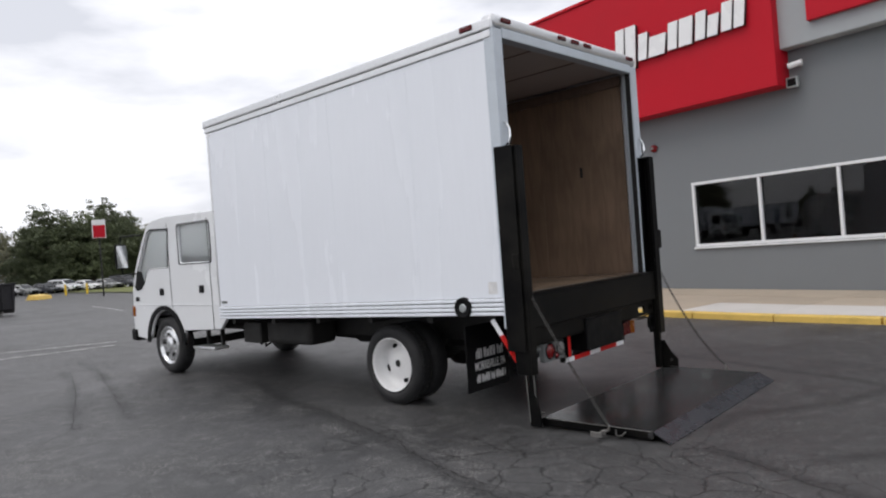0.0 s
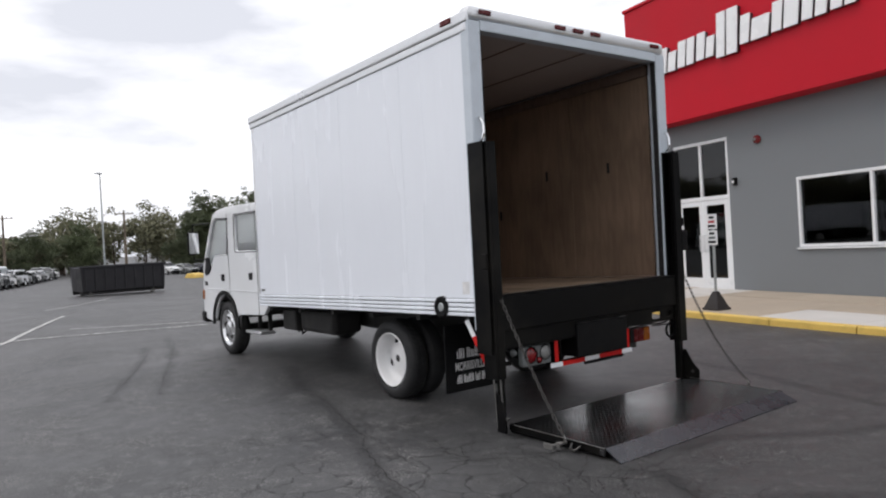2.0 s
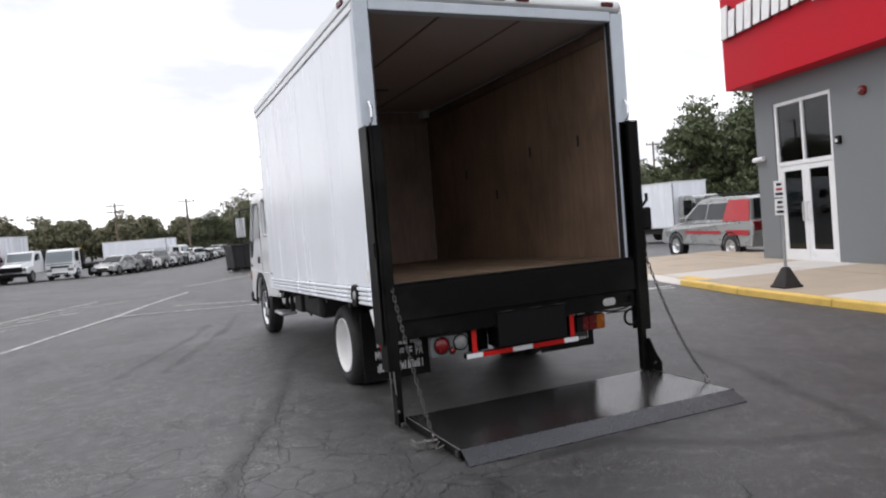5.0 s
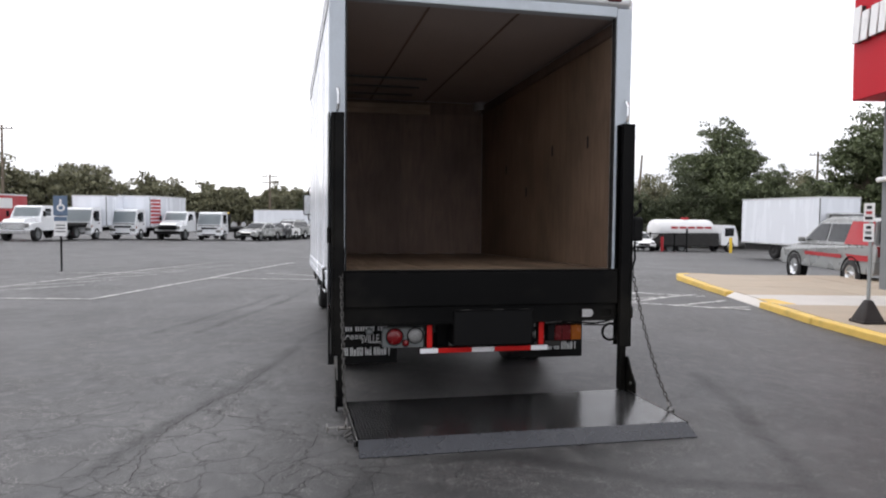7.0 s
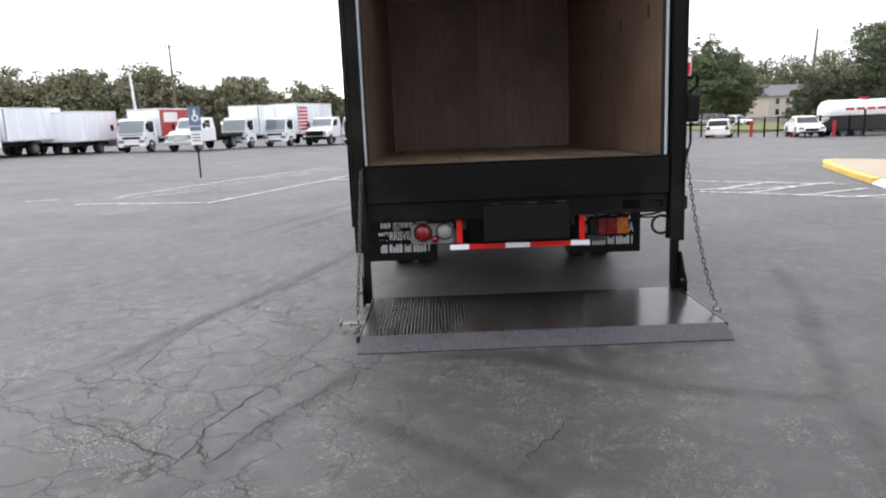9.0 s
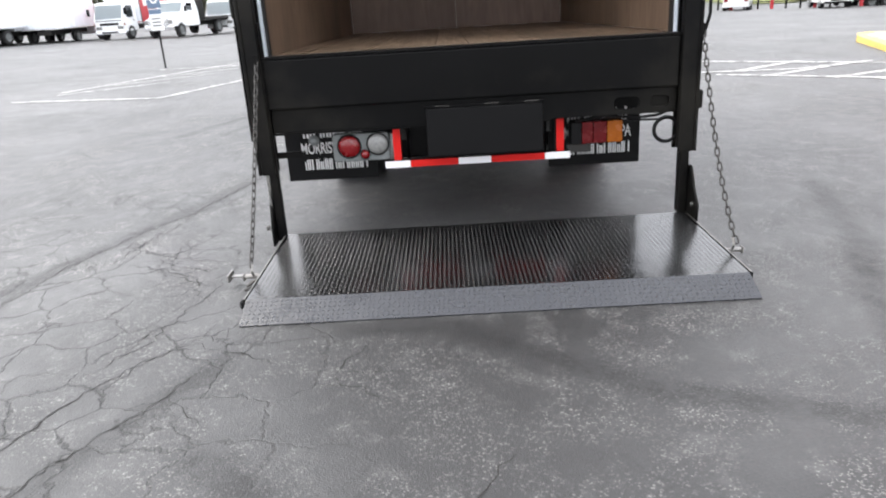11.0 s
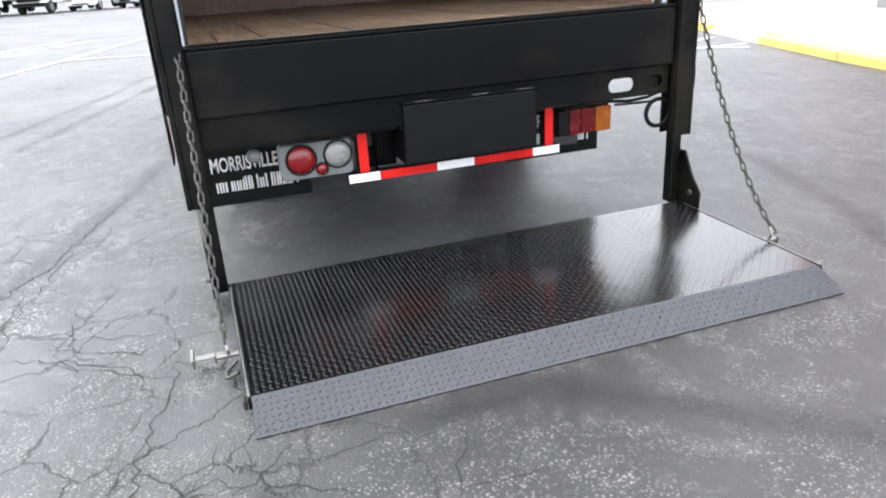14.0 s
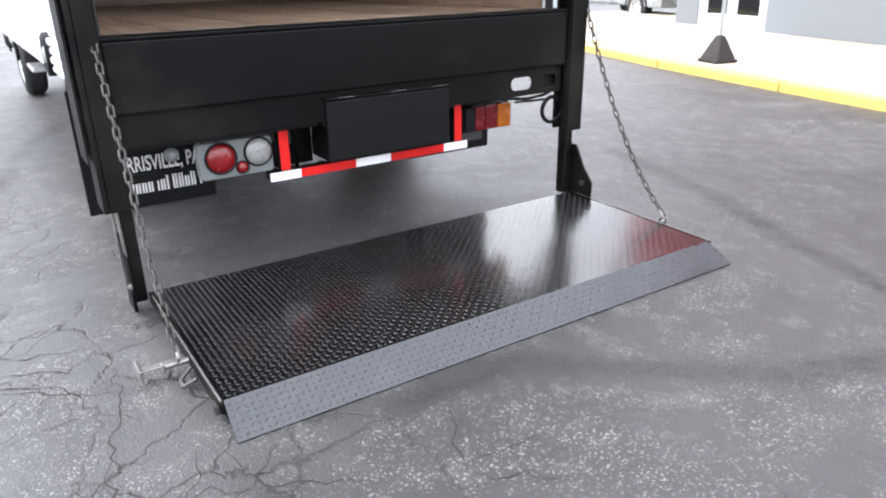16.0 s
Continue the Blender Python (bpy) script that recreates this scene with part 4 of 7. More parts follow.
def build_cargo_box(truck):
    # outer skins
    bm = box((BF + 0.08, BL, 1.052), (BB - 0.10, BL + 0.022, ROOF - 0.14), 0.003)
    left = part("side_panel", bm, BOX_WHITE, truck, "white cargo box side panel")
    right = part("side_panel", box((BF + 0.08, BR - 0.022, 1.052), (BB - 0.10, BR, ROOF - 0.14), 0.003), BOX_WHITE, truck, "white cargo box side panel")
    for side, y0, y1, host in ((-1, BL - 0.012, BL + 0.02, left), (1, BR - 0.02, BR + 0.012, right)):
        for k in range(4):
            z = 0.908 + 0.0365 * k
            part("rub_rail", box((BF + 0.05, y0 - 0.004 * (k % 2), z), (BB - 0.085, y1, z + 0.030), 0.008, 2), BOX_WHITE, host, "ribbed bottom rail")
        part("top_rail", box((BF + 0.03, y0, ROOF - 0.138), (BB - 0.03, y1, ROOF - 0.075), 0.01, 2), ALU, host, "polished aluminium top rail")
        part("roof_edge", box((BF + 0.0, y0 - 0.004, ROOF - 0.072), (BB - 0.01, y1 + 0.004, ROOF + 0.02), 0.022, 3), ALU, host, "rounded aluminium roof edge")
        # faint vertical joints between the panel sheets
        for k in range(1, 4):
            x = BF + 0.08 + k * 1.11
            ys = (y0 + 0.0105, y0 + 0.0125) if side < 0 else (y1 - 0.0125, y1 - 0.0105)
            part("panel_joint", box((x, ys[0], 1.055), (x + 0.012, ys[1], ROOF - 0.15)), BOX_WHITE, host)
    # rounded front corner posts and nose
    for y, s in ((BL, 1), (BR, -1)):
        bm = bmesh.new()
        prof = [(BF + 0.09, y - 0.004 * s), (BF + 0.045, y + 0.004 * s), (BF + 0.012, y + 0.03 * s), (BF, y + 0.08 * s), (BF + 0.03, y + 0.08 * s), (BF + 0.09, y + 0.03 * s)]
        lowr = [bm.verts.new((*p, 0.905)) for p in prof]
        topr = [bm.verts.new((*p, ROOF - 0.02)) for p in prof]
        for i in range(6):
            bm.faces.new((lowr[i], lowr[(i + 1) % 6], topr[(i + 1) % 6], topr[i]))
        bm.faces.new(lowr[::-1])
        bm.faces.new(topr)
        bmesh.ops.recalc_face_normals(bm, faces=bm.faces)
        part("corner_post", bm, ALU, truck, "rounded aluminium front corner post")
        part("corner_cap", lathe([(0.0, 0.05), (0.05, 0.045), (0.085, 0.02), (0.10, -0.03), (0.10, -0.16)], Matrix.Translation((BF + 0.10, y + 0.095 * s, ROOF - 0.03)), 20), ALU, truck, "polished front corner cap", smooth=True)
    part("nose_panel", box((BF + 0.002, BL + 0.08, 0.905), (BF + 0.03, BR - 0.08, ROOF)), BOX_WHITE, truck)
    roof = part("roof", box((BF + 0.03, BL + 0.02, ROOF - 0.01), (BB - 0.12, BR - 0.02, ROOF + 0.015), 0.01), BOX_WHITE, truck, "white box roof")
    # interior lining
    cnt = 4
    for i in range(cnt):
        x0 = BF + 0.05 + i * (BB - 0.16 - BF - 0.05) / cnt
        x1 = x0 + (BB - 0.16 - BF - 0.05) / cnt - 0.005
        part("plywood_sheet", box((x0, BR - 0.06, FLOOR), (x1, BR - 0.045, 3.05), 0.002), PLY_WALL, truck, "brown plywood lining sheet")
        part("plywood_sheet", box((x0, BL + 0.045, FLOOR), (x1, BL + 0.06, 3.05), 0.002), PLY_WALL, truck, "brown plywood lining sheet")
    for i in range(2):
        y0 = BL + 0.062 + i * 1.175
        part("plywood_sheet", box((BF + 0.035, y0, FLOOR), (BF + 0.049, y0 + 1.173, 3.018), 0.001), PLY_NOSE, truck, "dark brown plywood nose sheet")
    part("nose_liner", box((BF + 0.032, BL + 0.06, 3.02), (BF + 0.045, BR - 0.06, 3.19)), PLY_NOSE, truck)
    part("load_rail", box((BF + 0.05, BL + 0.07, 3.0), (BF + 0.085, 0.43, 3.14), 0.006), RAIL_WOOD, truck, "pale wooden rail across the nose")
    part("ceiling_liner", box((BF + 0.05, BL + 0.025, 3.195), (BB - 0.14, BR - 0.025, 3.205)), ROOF_SKIN, truck, "dull tan roof lining")
    for y in (-0.41, 0.35):
        part("roof_seam", box((BF + 0.06, y, 3.188), (BB - 0.2, y + 0.022, 3.194), 0.002), PLY_NOSE, truck, "dark seam between the roof sheets")
    for x in (-2.9, -3.4, -3.9):
        part("roof_bow", box((x, BL + 0.08, 3.165), (x + 0.03, 0.1, 3.187), 0.003), LAMP_GREY, truck, "thin grey roof bow")
    for y in (BL + 0.03, BR - 0.075):
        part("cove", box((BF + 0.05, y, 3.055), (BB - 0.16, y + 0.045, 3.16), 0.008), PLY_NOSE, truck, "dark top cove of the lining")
    n = 12
    wdt = (BR - BL - 0.1) / n
    for i in range(n):
        part("floor_plank", box((BF + 0.05, BL + 0.05 + i * wdt + 0.002, FLOOR - 0.035), (BB - 0.02, BL + 0.05 + (i + 1) * wdt - 0.002, FLOOR - 0.002 * (i % 2)), 0.002), PLANK, truck, "worn wooden floor plank")
    for x, z in ((-0.70, 2.15), (-1.60, 2.17), (-2.42, 1.78), (-3.2, 2.1)):
        part("tie_down", box((x - 0.018, BR - 0.064, z), (x + 0.018, BR - 0.0605, z + 0.11), 0.002), UNDERBODY, truck, "dark tie-down slot in the plywood")
    part("floor_edge", box((-0.085, BL + 0.10, FLOOR - 0.03), (-0.002, BR - 0.10, FLOOR + 0.006), 0.004), STEEL, truck, "worn steel floor edge")
    # rear frame
    part("rear_post", box((-0.10, BL - 0.006, 0.80), (0.0, BL + 0.115, ROOF - 0.06), 0.008, 2), FRAME_PAINT, truck, "pale grey rear door post")
    part("rear_post", box((-0.10, BR - 0.127, 0.80), (0.0, BR + 0.006, ROOF - 0.06), 0.008, 2), FRAME_PAINT, truck, "pale grey rear door post")
    part("rear_header", box((-0.10, BL + 0.117, 3.142), (0.002, BR - 0.129, ROOF - 0.05), 0.008, 2), FRAME_PAINT, truck, "pale grey rear header")
    for y in (BL + 0.117, BR - 0.141):
        part("door_track", box((-0.06, y, FLOOR), (-0.012, y + 0.012, 3.14)), UNDERBODY, truck, "dark roller door track")
    cap = box((-0.13, BL - 0.008, ROOF - 0.052), (0.008, BR + 0.008, ROOF + 0.06), 0.045, 4)
    header_cap = part("roof_cap", cap, ALU, truck, "rounded aluminium rear roof cap", smooth=False)
    for y in (BL + 0.16, -0.20, 0.025, 0.25, BR - 0.16):
        part("marker_lamp", box((0.004, y - 0.06, ROOF - 0.012), (0.028, y + 0.06, ROOF + 0.026), 0.008, 2), LAMP_DEEP, header_cap, "red clearance lamp")
    for y0, y1 in ((BL - 0.03, BL - 0.006), (BR + 0.006, BR + 0.03)):
        part("side_marker", box((-0.33, y0, ROOF - 0.035), (-0.20, y1, ROOF + 0.01), 0.008, 2), LAMP_DEEP, header_cap, "red side marker lamp")
    for y in (BL + 0.055, BR - 0.042):
        loop = [(0.0, y, 2.28), (0.035, y, 2.29), (0.045, y + 0.006, 2.33), (0.042, y + 0.008, 2.40), (0.02, y, 2.45), (0.0, y, 2.46)]
        part("grab_handle", put_tube(bmesh.new(), loop, 0.011), CHROME, truck, "chrome grab hook on the door post")
    # fuel filler and decals on the driver's side
    cap_m = Matrix.Translation((-0.51, BL - 0.018, 0.977)) @ YAX
    filler = part("fuel_filler", lathe([(0.0, 0.004), (0.06, 0.004), (0.075, 0.012), (0.09, 0.008), (0.092, -0.02)], cap_m, 24), BLACK_PLASTIC, left, "round black fuel filler cup", smooth=True)
    part("filler_cap", lathe([(0.0, 0.012), (0.03, 0.012), (0.042, 0.0), (0.042, -0.03)], cap_m, 16), POST_STEEL, left, "dull metal fuel cap")
    part("decal", box((-0.235, BL - 0.0015, 1.085), (-0.145, BL - 0.0005, 1.185)), MARK_WHITE, left, "small faded decal")
    part("decal", box((-4.30, BL - 0.0015, 1.09), (-4.18, BL - 0.0005, 1.12)), LAMP_GREY, left, "small faded decal")


def build_cab(truck):
    arch = [(-6.1 + 0.47 * math.cos(radians(a)), 0.42 + 0.46 * math.sin(radians(a))) for a in range(0, 181, 15)]
    side = [(-4.66, 0.66), (-4.47, 0.82), (-4.47, 2.10), (-4.60, 2.13), (-5.9, 2.145), (-6.25, 2.12), (-6.46, 2.06), (-6.62, 1.86), (-6.86, 1.52), (-6.99, 1.30), (-7.04, 1.05), (-7.06, 0.80), (-7.05, 0.50), (-6.62, 0.46)]
    side += arch[::-1][1:-1] + [(-5.62, 0.46), (-5.58, 0.62)]
    front_win = [(-5.93, 1.46), (-5.86, 1.97), (-6.36, 1.99), (-6.47, 1.95), (-6.60, 1.77), (-6.80, 1.47), (-6.93, 1.22), (-6.88, 1.17), (-6.74, 1.19), (-6.63, 1.27), (-6.53, 1.42), (-6.44, 1.455)]
    rear_win = rect(-5.58, 1.50, -4.76, 2.02, 0.05)
    for y, s in ((-1.0, -1), (1.0, 1)):
        body = part("cab_side", plate("cab_side", side, [front_win, rear_win], 0.05, upright_y(y - 0.025 * s), CAB_WHITE, 0.012), CAB_WHITE, truck, "white cab side with two doors")
        gl = y - 0.03 * s
        part("door_glass", plate("door_glass", front_win, [], 0.006, upright_y(gl), GLASS), GLASS, body)
        part("door_glass", plate("door_glass", rear_win, [], 0.006, upright_y(gl), GLASS), GLASS, body)
        yo = sorted((y + 0.0005 * s, y + 0.004 * s))
        for loop in (front_win, rear_win):
            cx, cy = sum(p[0] for p in loop) / len(loop), sum(p[1] for p in loop) / len(loop)
            big = [(cx + (px - cx) * 1.05, cy + (pz - cy) * 1.05) for px, pz in loop]
            part("window_seal", plate("window_seal", big, [loop], 0.004, upright_y(y + 0.002 * s), BLACK_PLASTIC), BLACK_PLASTIC, body, "black rubber window seal")
        for x in (-5.86, -4.80):
            part("door_gap", box((x - 0.005, yo[0], 0.64 if x > -5.5 else 0.9), (x + 0.005, yo[0] + 0.0015, 2.06)), BLACK_PLASTIC, body)
        part("crease", box((-7.02, yo[0] - 0.004, 0.945), (-4.49, yo[0] + 0.008, 0.957), 0.004), CAB_WHITE, body)
        part("quarter_trim", plate("quarter_trim", [(-6.93, 1.22), (-6.88, 1.15), (-6.74, 1.17), (-6.63, 1.27), (-6.70, 1.42), (-6.84, 1.44)], [], 0.008, upright_y(y + 0.003 * s), BLACK_PLASTIC), BLACK_PLASTIC, body, "black corner trim of the door window")
        for x, z in ((-6.13, 1.13), (-5.04, 1.16)):
            part("door_handle", box((x - 0.055, yo[0] - 0.012, z - 0.05), (x + 0.055, yo[1] + 0.012, z + 0.05), 0.02, 2), BLACK_PLASTIC, body, "black door handle")
        part("arch_trim", plate("arch_trim", [(-6.1 + 0.55 * math.cos(radians(a)), 0.42 + 0.52 * math.sin(radians(a))) for a in range(0, 181, 12)] + arch[::-1], [], 0.02, upright_y(y + 0.006 * s), BLACK_PLASTIC), BLACK_PLASTIC, body, "black wheel arch trim")
        part("badge", box((-6.95, yo[0] - 0.002, 1.0), (-6.83, yo[1], 1.06), 0.003), BLACK_PLASTIC, body)
        part("turn_lamp", box((-7.075, min(y - 0.02 * s, y + 0.012 * s), 0.78), (-6.99, max(y - 0.02 * s, y + 0.012 * s), 0.93), 0.012, 2), LAMP_AMBER, body, "amber corner turn lamp")
        arm = put_tube(bmesh.new(), [(-6.85, y, 1.40), (-7.08, y + 0.10 * s, 1.40), (-7.10, y + 0.12 * s, 1.62), (-7.08, y + 0.10 * s, 1.95), (-6.62, y, 1.95)], 0.011)
        mirror = part("mirror_arm", arm, BLACK_PLASTIC, truck, "black tubular mirror arm")
        part("mirror_head", box((-7.12, min(y + 0.02 * s, y + 0.19 * s), 1.48), (-7.06, max(y + 0.02 * s, y + 0.19 * s), 1.84), 0.025, 2), BLACK_PLASTIC, mirror)
        part("mirror_glass", box((-7.058, min(y + 0.035 * s, y + 0.175 * s), 1.50), (-7.055, max(y + 0.035 * s, y + 0.175 * s), 1.82)), CHROME, mirror)
    # roof, front and floor
    bm = bmesh.new()
    prof = [(-4.47, 2.085), (-4.60, 2.125), (-5.9, 2.142), (-6.25, 2.115), (-6.46, 2.055)]
    crown = []
    for k in range(9):
        y = -0.955 + 1.91 * k / 8
        lift = 0.035 * (1 - (k - 4) ** 2 / 16)
        crown.append([bm.verts.new((px, y, pz + lift)) for px, pz in prof])
    for a, b in zip(crown, crown[1:]):
        for i in range(len(prof) - 1):
            bm.faces.new((a[i], a[i + 1], b[i + 1], b[i]))
    bmesh.ops.solidify(bm, geom=bm.faces[:], thickness=0.02)
    part("cab_roof", bm, CAB_WHITE, truck, "white cab roof", smooth=True)
    part("windscreen", box((-0.005, -0.93, 0.02), (0.005, 0.93, 0.90), m=Matrix.Translation((-6.46, 0, 2.05)) @ Matrix.Rotation(math.pi + math.atan2(0.53, 0.75), 4, "Y")), GLASS, truck)
    part("front_panel", box((-7.05, -0.95, 0.52), (-6.98, 0.95, 1.30), 0.03, 2), CAB_WHITE, truck, "white cab front panel")
    part("rear_panel", box((-4.51, -0.95, 0.83), (-4.475, 0.95, 1.45)), CAB_WHITE, truck)
    part("rear_panel", box((-4.51, -0.95, 2.0), (-4.475, 0.95, 2.08)), CAB_WHITE, truck)
    part("rear_glass", box((-4.50, -0.95, 1.452), (-4.49, 0.95, 1.998)), GLASS, truck)
    part("cab_floor", box((-6.98, -0.94, 0.66), (-4.71, 0.94, 0.74)), UNDERBODY, truck)
    part("dashboard", box((-6.95, -0.93, 0.9), (-6.6, 0.93, 1.28), 0.06, 2), BLACK_PLASTIC, truck)
    part("steering_wheel", lathe([(0.20, 0.012), (0.215, 0.0), (0.20, -0.012), (0.185, 0.0), (0.20, 0.012)], Matrix.Translation((-6.42, -0.5, 1.36)) @ Matrix.Rotation(radians(-25), 4, "Y"), 20), BLACK_PLASTIC, truck)
    for x in (-5.95, -4.98):
        for y in (-0.5, 0.5):
            seat = part("seat", box((x - 0.25, y - 0.36, 0.9), (x + 0.2, y + 0.36, 1.05), 0.05, 2), SEAT, truck, "dark grey cloth seat")
            part("backrest", box((x + 0.08, y - 0.36, 1.04), (x + 0.22, y + 0.36, 1.62), 0.05, 2), SEAT, seat)
    part("bumper", box((-7.16, -1.02, 0.42), (-6.96, 1.02, 0.60), 0.04, 2), BLACK_PLASTIC, truck, "black front bumper")
    part("lower_cab", box((-6.96, -0.97, 0.5), (-6.64, 0.97, 0.62), 0.02), BLACK_PLASTIC, truck)


def fit_cab(ob):
    """Brings the cab to its true width and length, from its back wall on."""
    ob.data.transform(Matrix.Translation((-4.47, 0, 0)) @ Matrix.Diagonal((0.972, 1.05, 1, 1)) @ Matrix.Translation((4.47, 0, 0)))
    for child in ob.children:
        fit_cab(child)


def build_chassis(truck):
    for y in (-0.43, 0.40):
        part("frame_rail", box((-6.9, y, 0.55), (-0.05, y + 0.07, 0.76), 0.006), UNDERBODY, truck, "dirty black frame rail")
    for x in (-4.2, -3.4, -2.6, -1.8, -1.0, -0.3):
        lean_body(part("cross_member", box((x, BL + 0.06, 0.845), (x + 0.06, BR - 0.06, 0.925)), UNDERBODY, truck))
    for y in (-0.46, 0.38):
        lean_body(part("long_sill", box((BF + 0.05, y, 0.76), (-0.1, y + 0.1, 0.925)), UNDERBODY, truck))
    lean_body(part("sub_floor", box((BF + 0.05, BL + 0.03, 0.927), (-0.12, BR - 0.03, 1.02)), UNDERBODY, truck))
    part("fuel_tank", box((-3.9, -0.90, 0.48), (-3.05, -0.50, 0.76), 0.06, 3), UNDERBODY, truck, "dirty black fuel tank")
    part("battery_box", box((-4.35, -0.92, 0.48), (-3.98, -0.50, 0.74), 0.015), UNDERBODY, truck)
    part("air_tank", rod((-4.3, 0.75, 0.55), (-3.2, 0.75, 0.55), 0.14, sides=16), UNDERBODY, truck)
    step = part("cab_step", box((-5.45, -1.0, 0.36), (-4.92, -0.78, 0.40), 0.01), ALU, truck, "aluminium cab step")
    for x in (-5.35, -5.0):
        part("bracket", box((x, -0.85, 0.40), (x + 0.03, -0.80, 0.70)), UNDERBODY, step)
    part("exhaust", put_tube(bmesh.new(), [(-4.9, 0.3, 0.5), (-3.4, 0.3, 0.48), (-2.2, 0.32, 0.46)], 0.06, 12), UNDERBODY, truck)
    part("muffler", rod((-3.3, 0.1, 0.5), (-2.4, 0.1, 0.5), 0.13, sides=18), UNDERBODY, truck)
    part("drive_shaft", rod((-4.8, 0, 0.52), (-1.6, 0, 0.42), 0.05, sides=14), UNDERBODY, truck)
    axle = part("rear_axle", rod((-1.62, -0.9, 0.385), (-1.62, 0.95, 0.385), 0.075, sides=14), UNDERBODY, truck)
    part("differential", lathe([(0.0, 0.18), (0.12, 0.14), (0.19, 0.05), (0.19, -0.05), (0.12, -0.14), (0.0, -0.18)], Matrix.Translation((-1.62, 0.02, 0.40)) @ Matrix.Rotation(radians(90), 4, "Y"), 18), UNDERBODY, axle, smooth=True)
    part("front_axle", rod((-6.07, -0.85, 0.36), (-6.07, 0.85, 0.36), 0.06, sides=12), UNDERBODY, truck)
    for y in (-0.47, 0.45):
        for k in range(3):
            part("leaf_spring", box((-2.21 + 0.12 * k, y, 0.47 - 0.022 * k), (-1.01 - 0.12 * k, y + 0.065, 0.488 - 0.022 * k)), UNDERBODY, truck)
    for k in range(5):
        part("hose", put_tube(bmesh.new(), [(-4.6 + 0.1 * k, -0.7, 0.62), (-4.5 + 0.1 * k, -0.78, 0.50 - 0.02 * k), (-4.2 + 0.1 * k, -0.7, 0.58)], 0.012, 6), BLACK_PLASTIC, truck)
    wheel(truck, -6.07, -1.03, -1, False)
    wheel(truck, -6.07, 1.03, 1, False)
    wheel(truck, -1.62, -1.06, -1, True)
    wheel(truck, -1.62, 1.10, 1, True)
    for y in (-0.84, 0.66):
        tw = Matrix.Translation((-1.62, y, 0.385)) @ YAX
        part("inner_tyre", lathe([(0.24, 0.0), (0.30, 0.0), (0.374, -0.03), (0.385, -0.055), (0.385, -0.165), (0.374, -0.19), (0.30, -0.22), (0.24, -0.2)], tw, 36), RUBBER, truck, "black inner dual tyre", smooth=True)
    # mud flaps with white stencil lines
    for y0, y1 in ((-1.19, -0.60), (0.52, 1.11)):
        flap = part("mud_flap", box((-0.555, y0, 0.225), (-0.540, y1, 0.80), 0.003), BLACK_PLASTIC, truck, "black rubber mud flap with white stencilled lines")
        for z, hgt, n in ((0.505, 0.085, 10), (0.295, 0.07, 15)):
            wd = 0.43 / n
            for k in range(n):
                ya = y0 + 0.10 + k * wd
                for q0, q1 in ((0.05, 0.36), (0.52, 0.80)):
                    if (k * 5 + int(q0 * 9)) % 7:
                        bar = rect(ya + q0 * wd, z, ya + q1 * wd, z + hgt * (0.75 if (k * 3 + int(q0 * 9)) % 4 == 0 else 1.0))
                        part("stencil_bar", plate("stencil_bar", bar, [], 0.002, upright_x(-0.5385), MARK_WHITE), MARK_WHITE, flap)
        part("lettering", lettering("MORRISVILLE, PA", 0.072, 0.43, Matrix.Translation((-0.5388, y0 + 0.315, 0.402)) @ upright_x(0), MARK_WHITE), MARK_WHITE, flap, "white stencilled town name")


def tread_lugs(bm, origin, u, v, nu, nv, n, pitch=0.0225, lift=0.0016):
    """Raised diamond-plate lugs, alternately turned, over the patch spanned by u and v."""
    for i in range(nu):
        for j in range(nv):
            c = origin + u * ((i + 0.5) / nu) + v * ((j + 0.5) / nv)
            a = (u.normalized() + v.normalized() * (1 if (i + j) % 2 else -1)).normalized()
            b = a.cross(n)
            la, lb = pitch * 0.46, pitch * 0.19
            base = [bm.verts.new(c + a * la), bm.verts.new(c + b * lb), bm.verts.new(c - a * la), bm.verts.new(c - b * lb)]
            top = [bm.verts.new(c + a * la * 0.45 + n * lift), bm.verts.new(c + b * lb * 0.5 + n * lift), bm.verts.new(c - a * la * 0.45 + n * lift), bm.verts.new(c - b * lb * 0.5 + n * lift)]
            for k in range(4):
                bm.faces.new((base[k], base[(k + 1) % 4], top[(k + 1) % 4], top[k]))
            bm.faces.new(top)


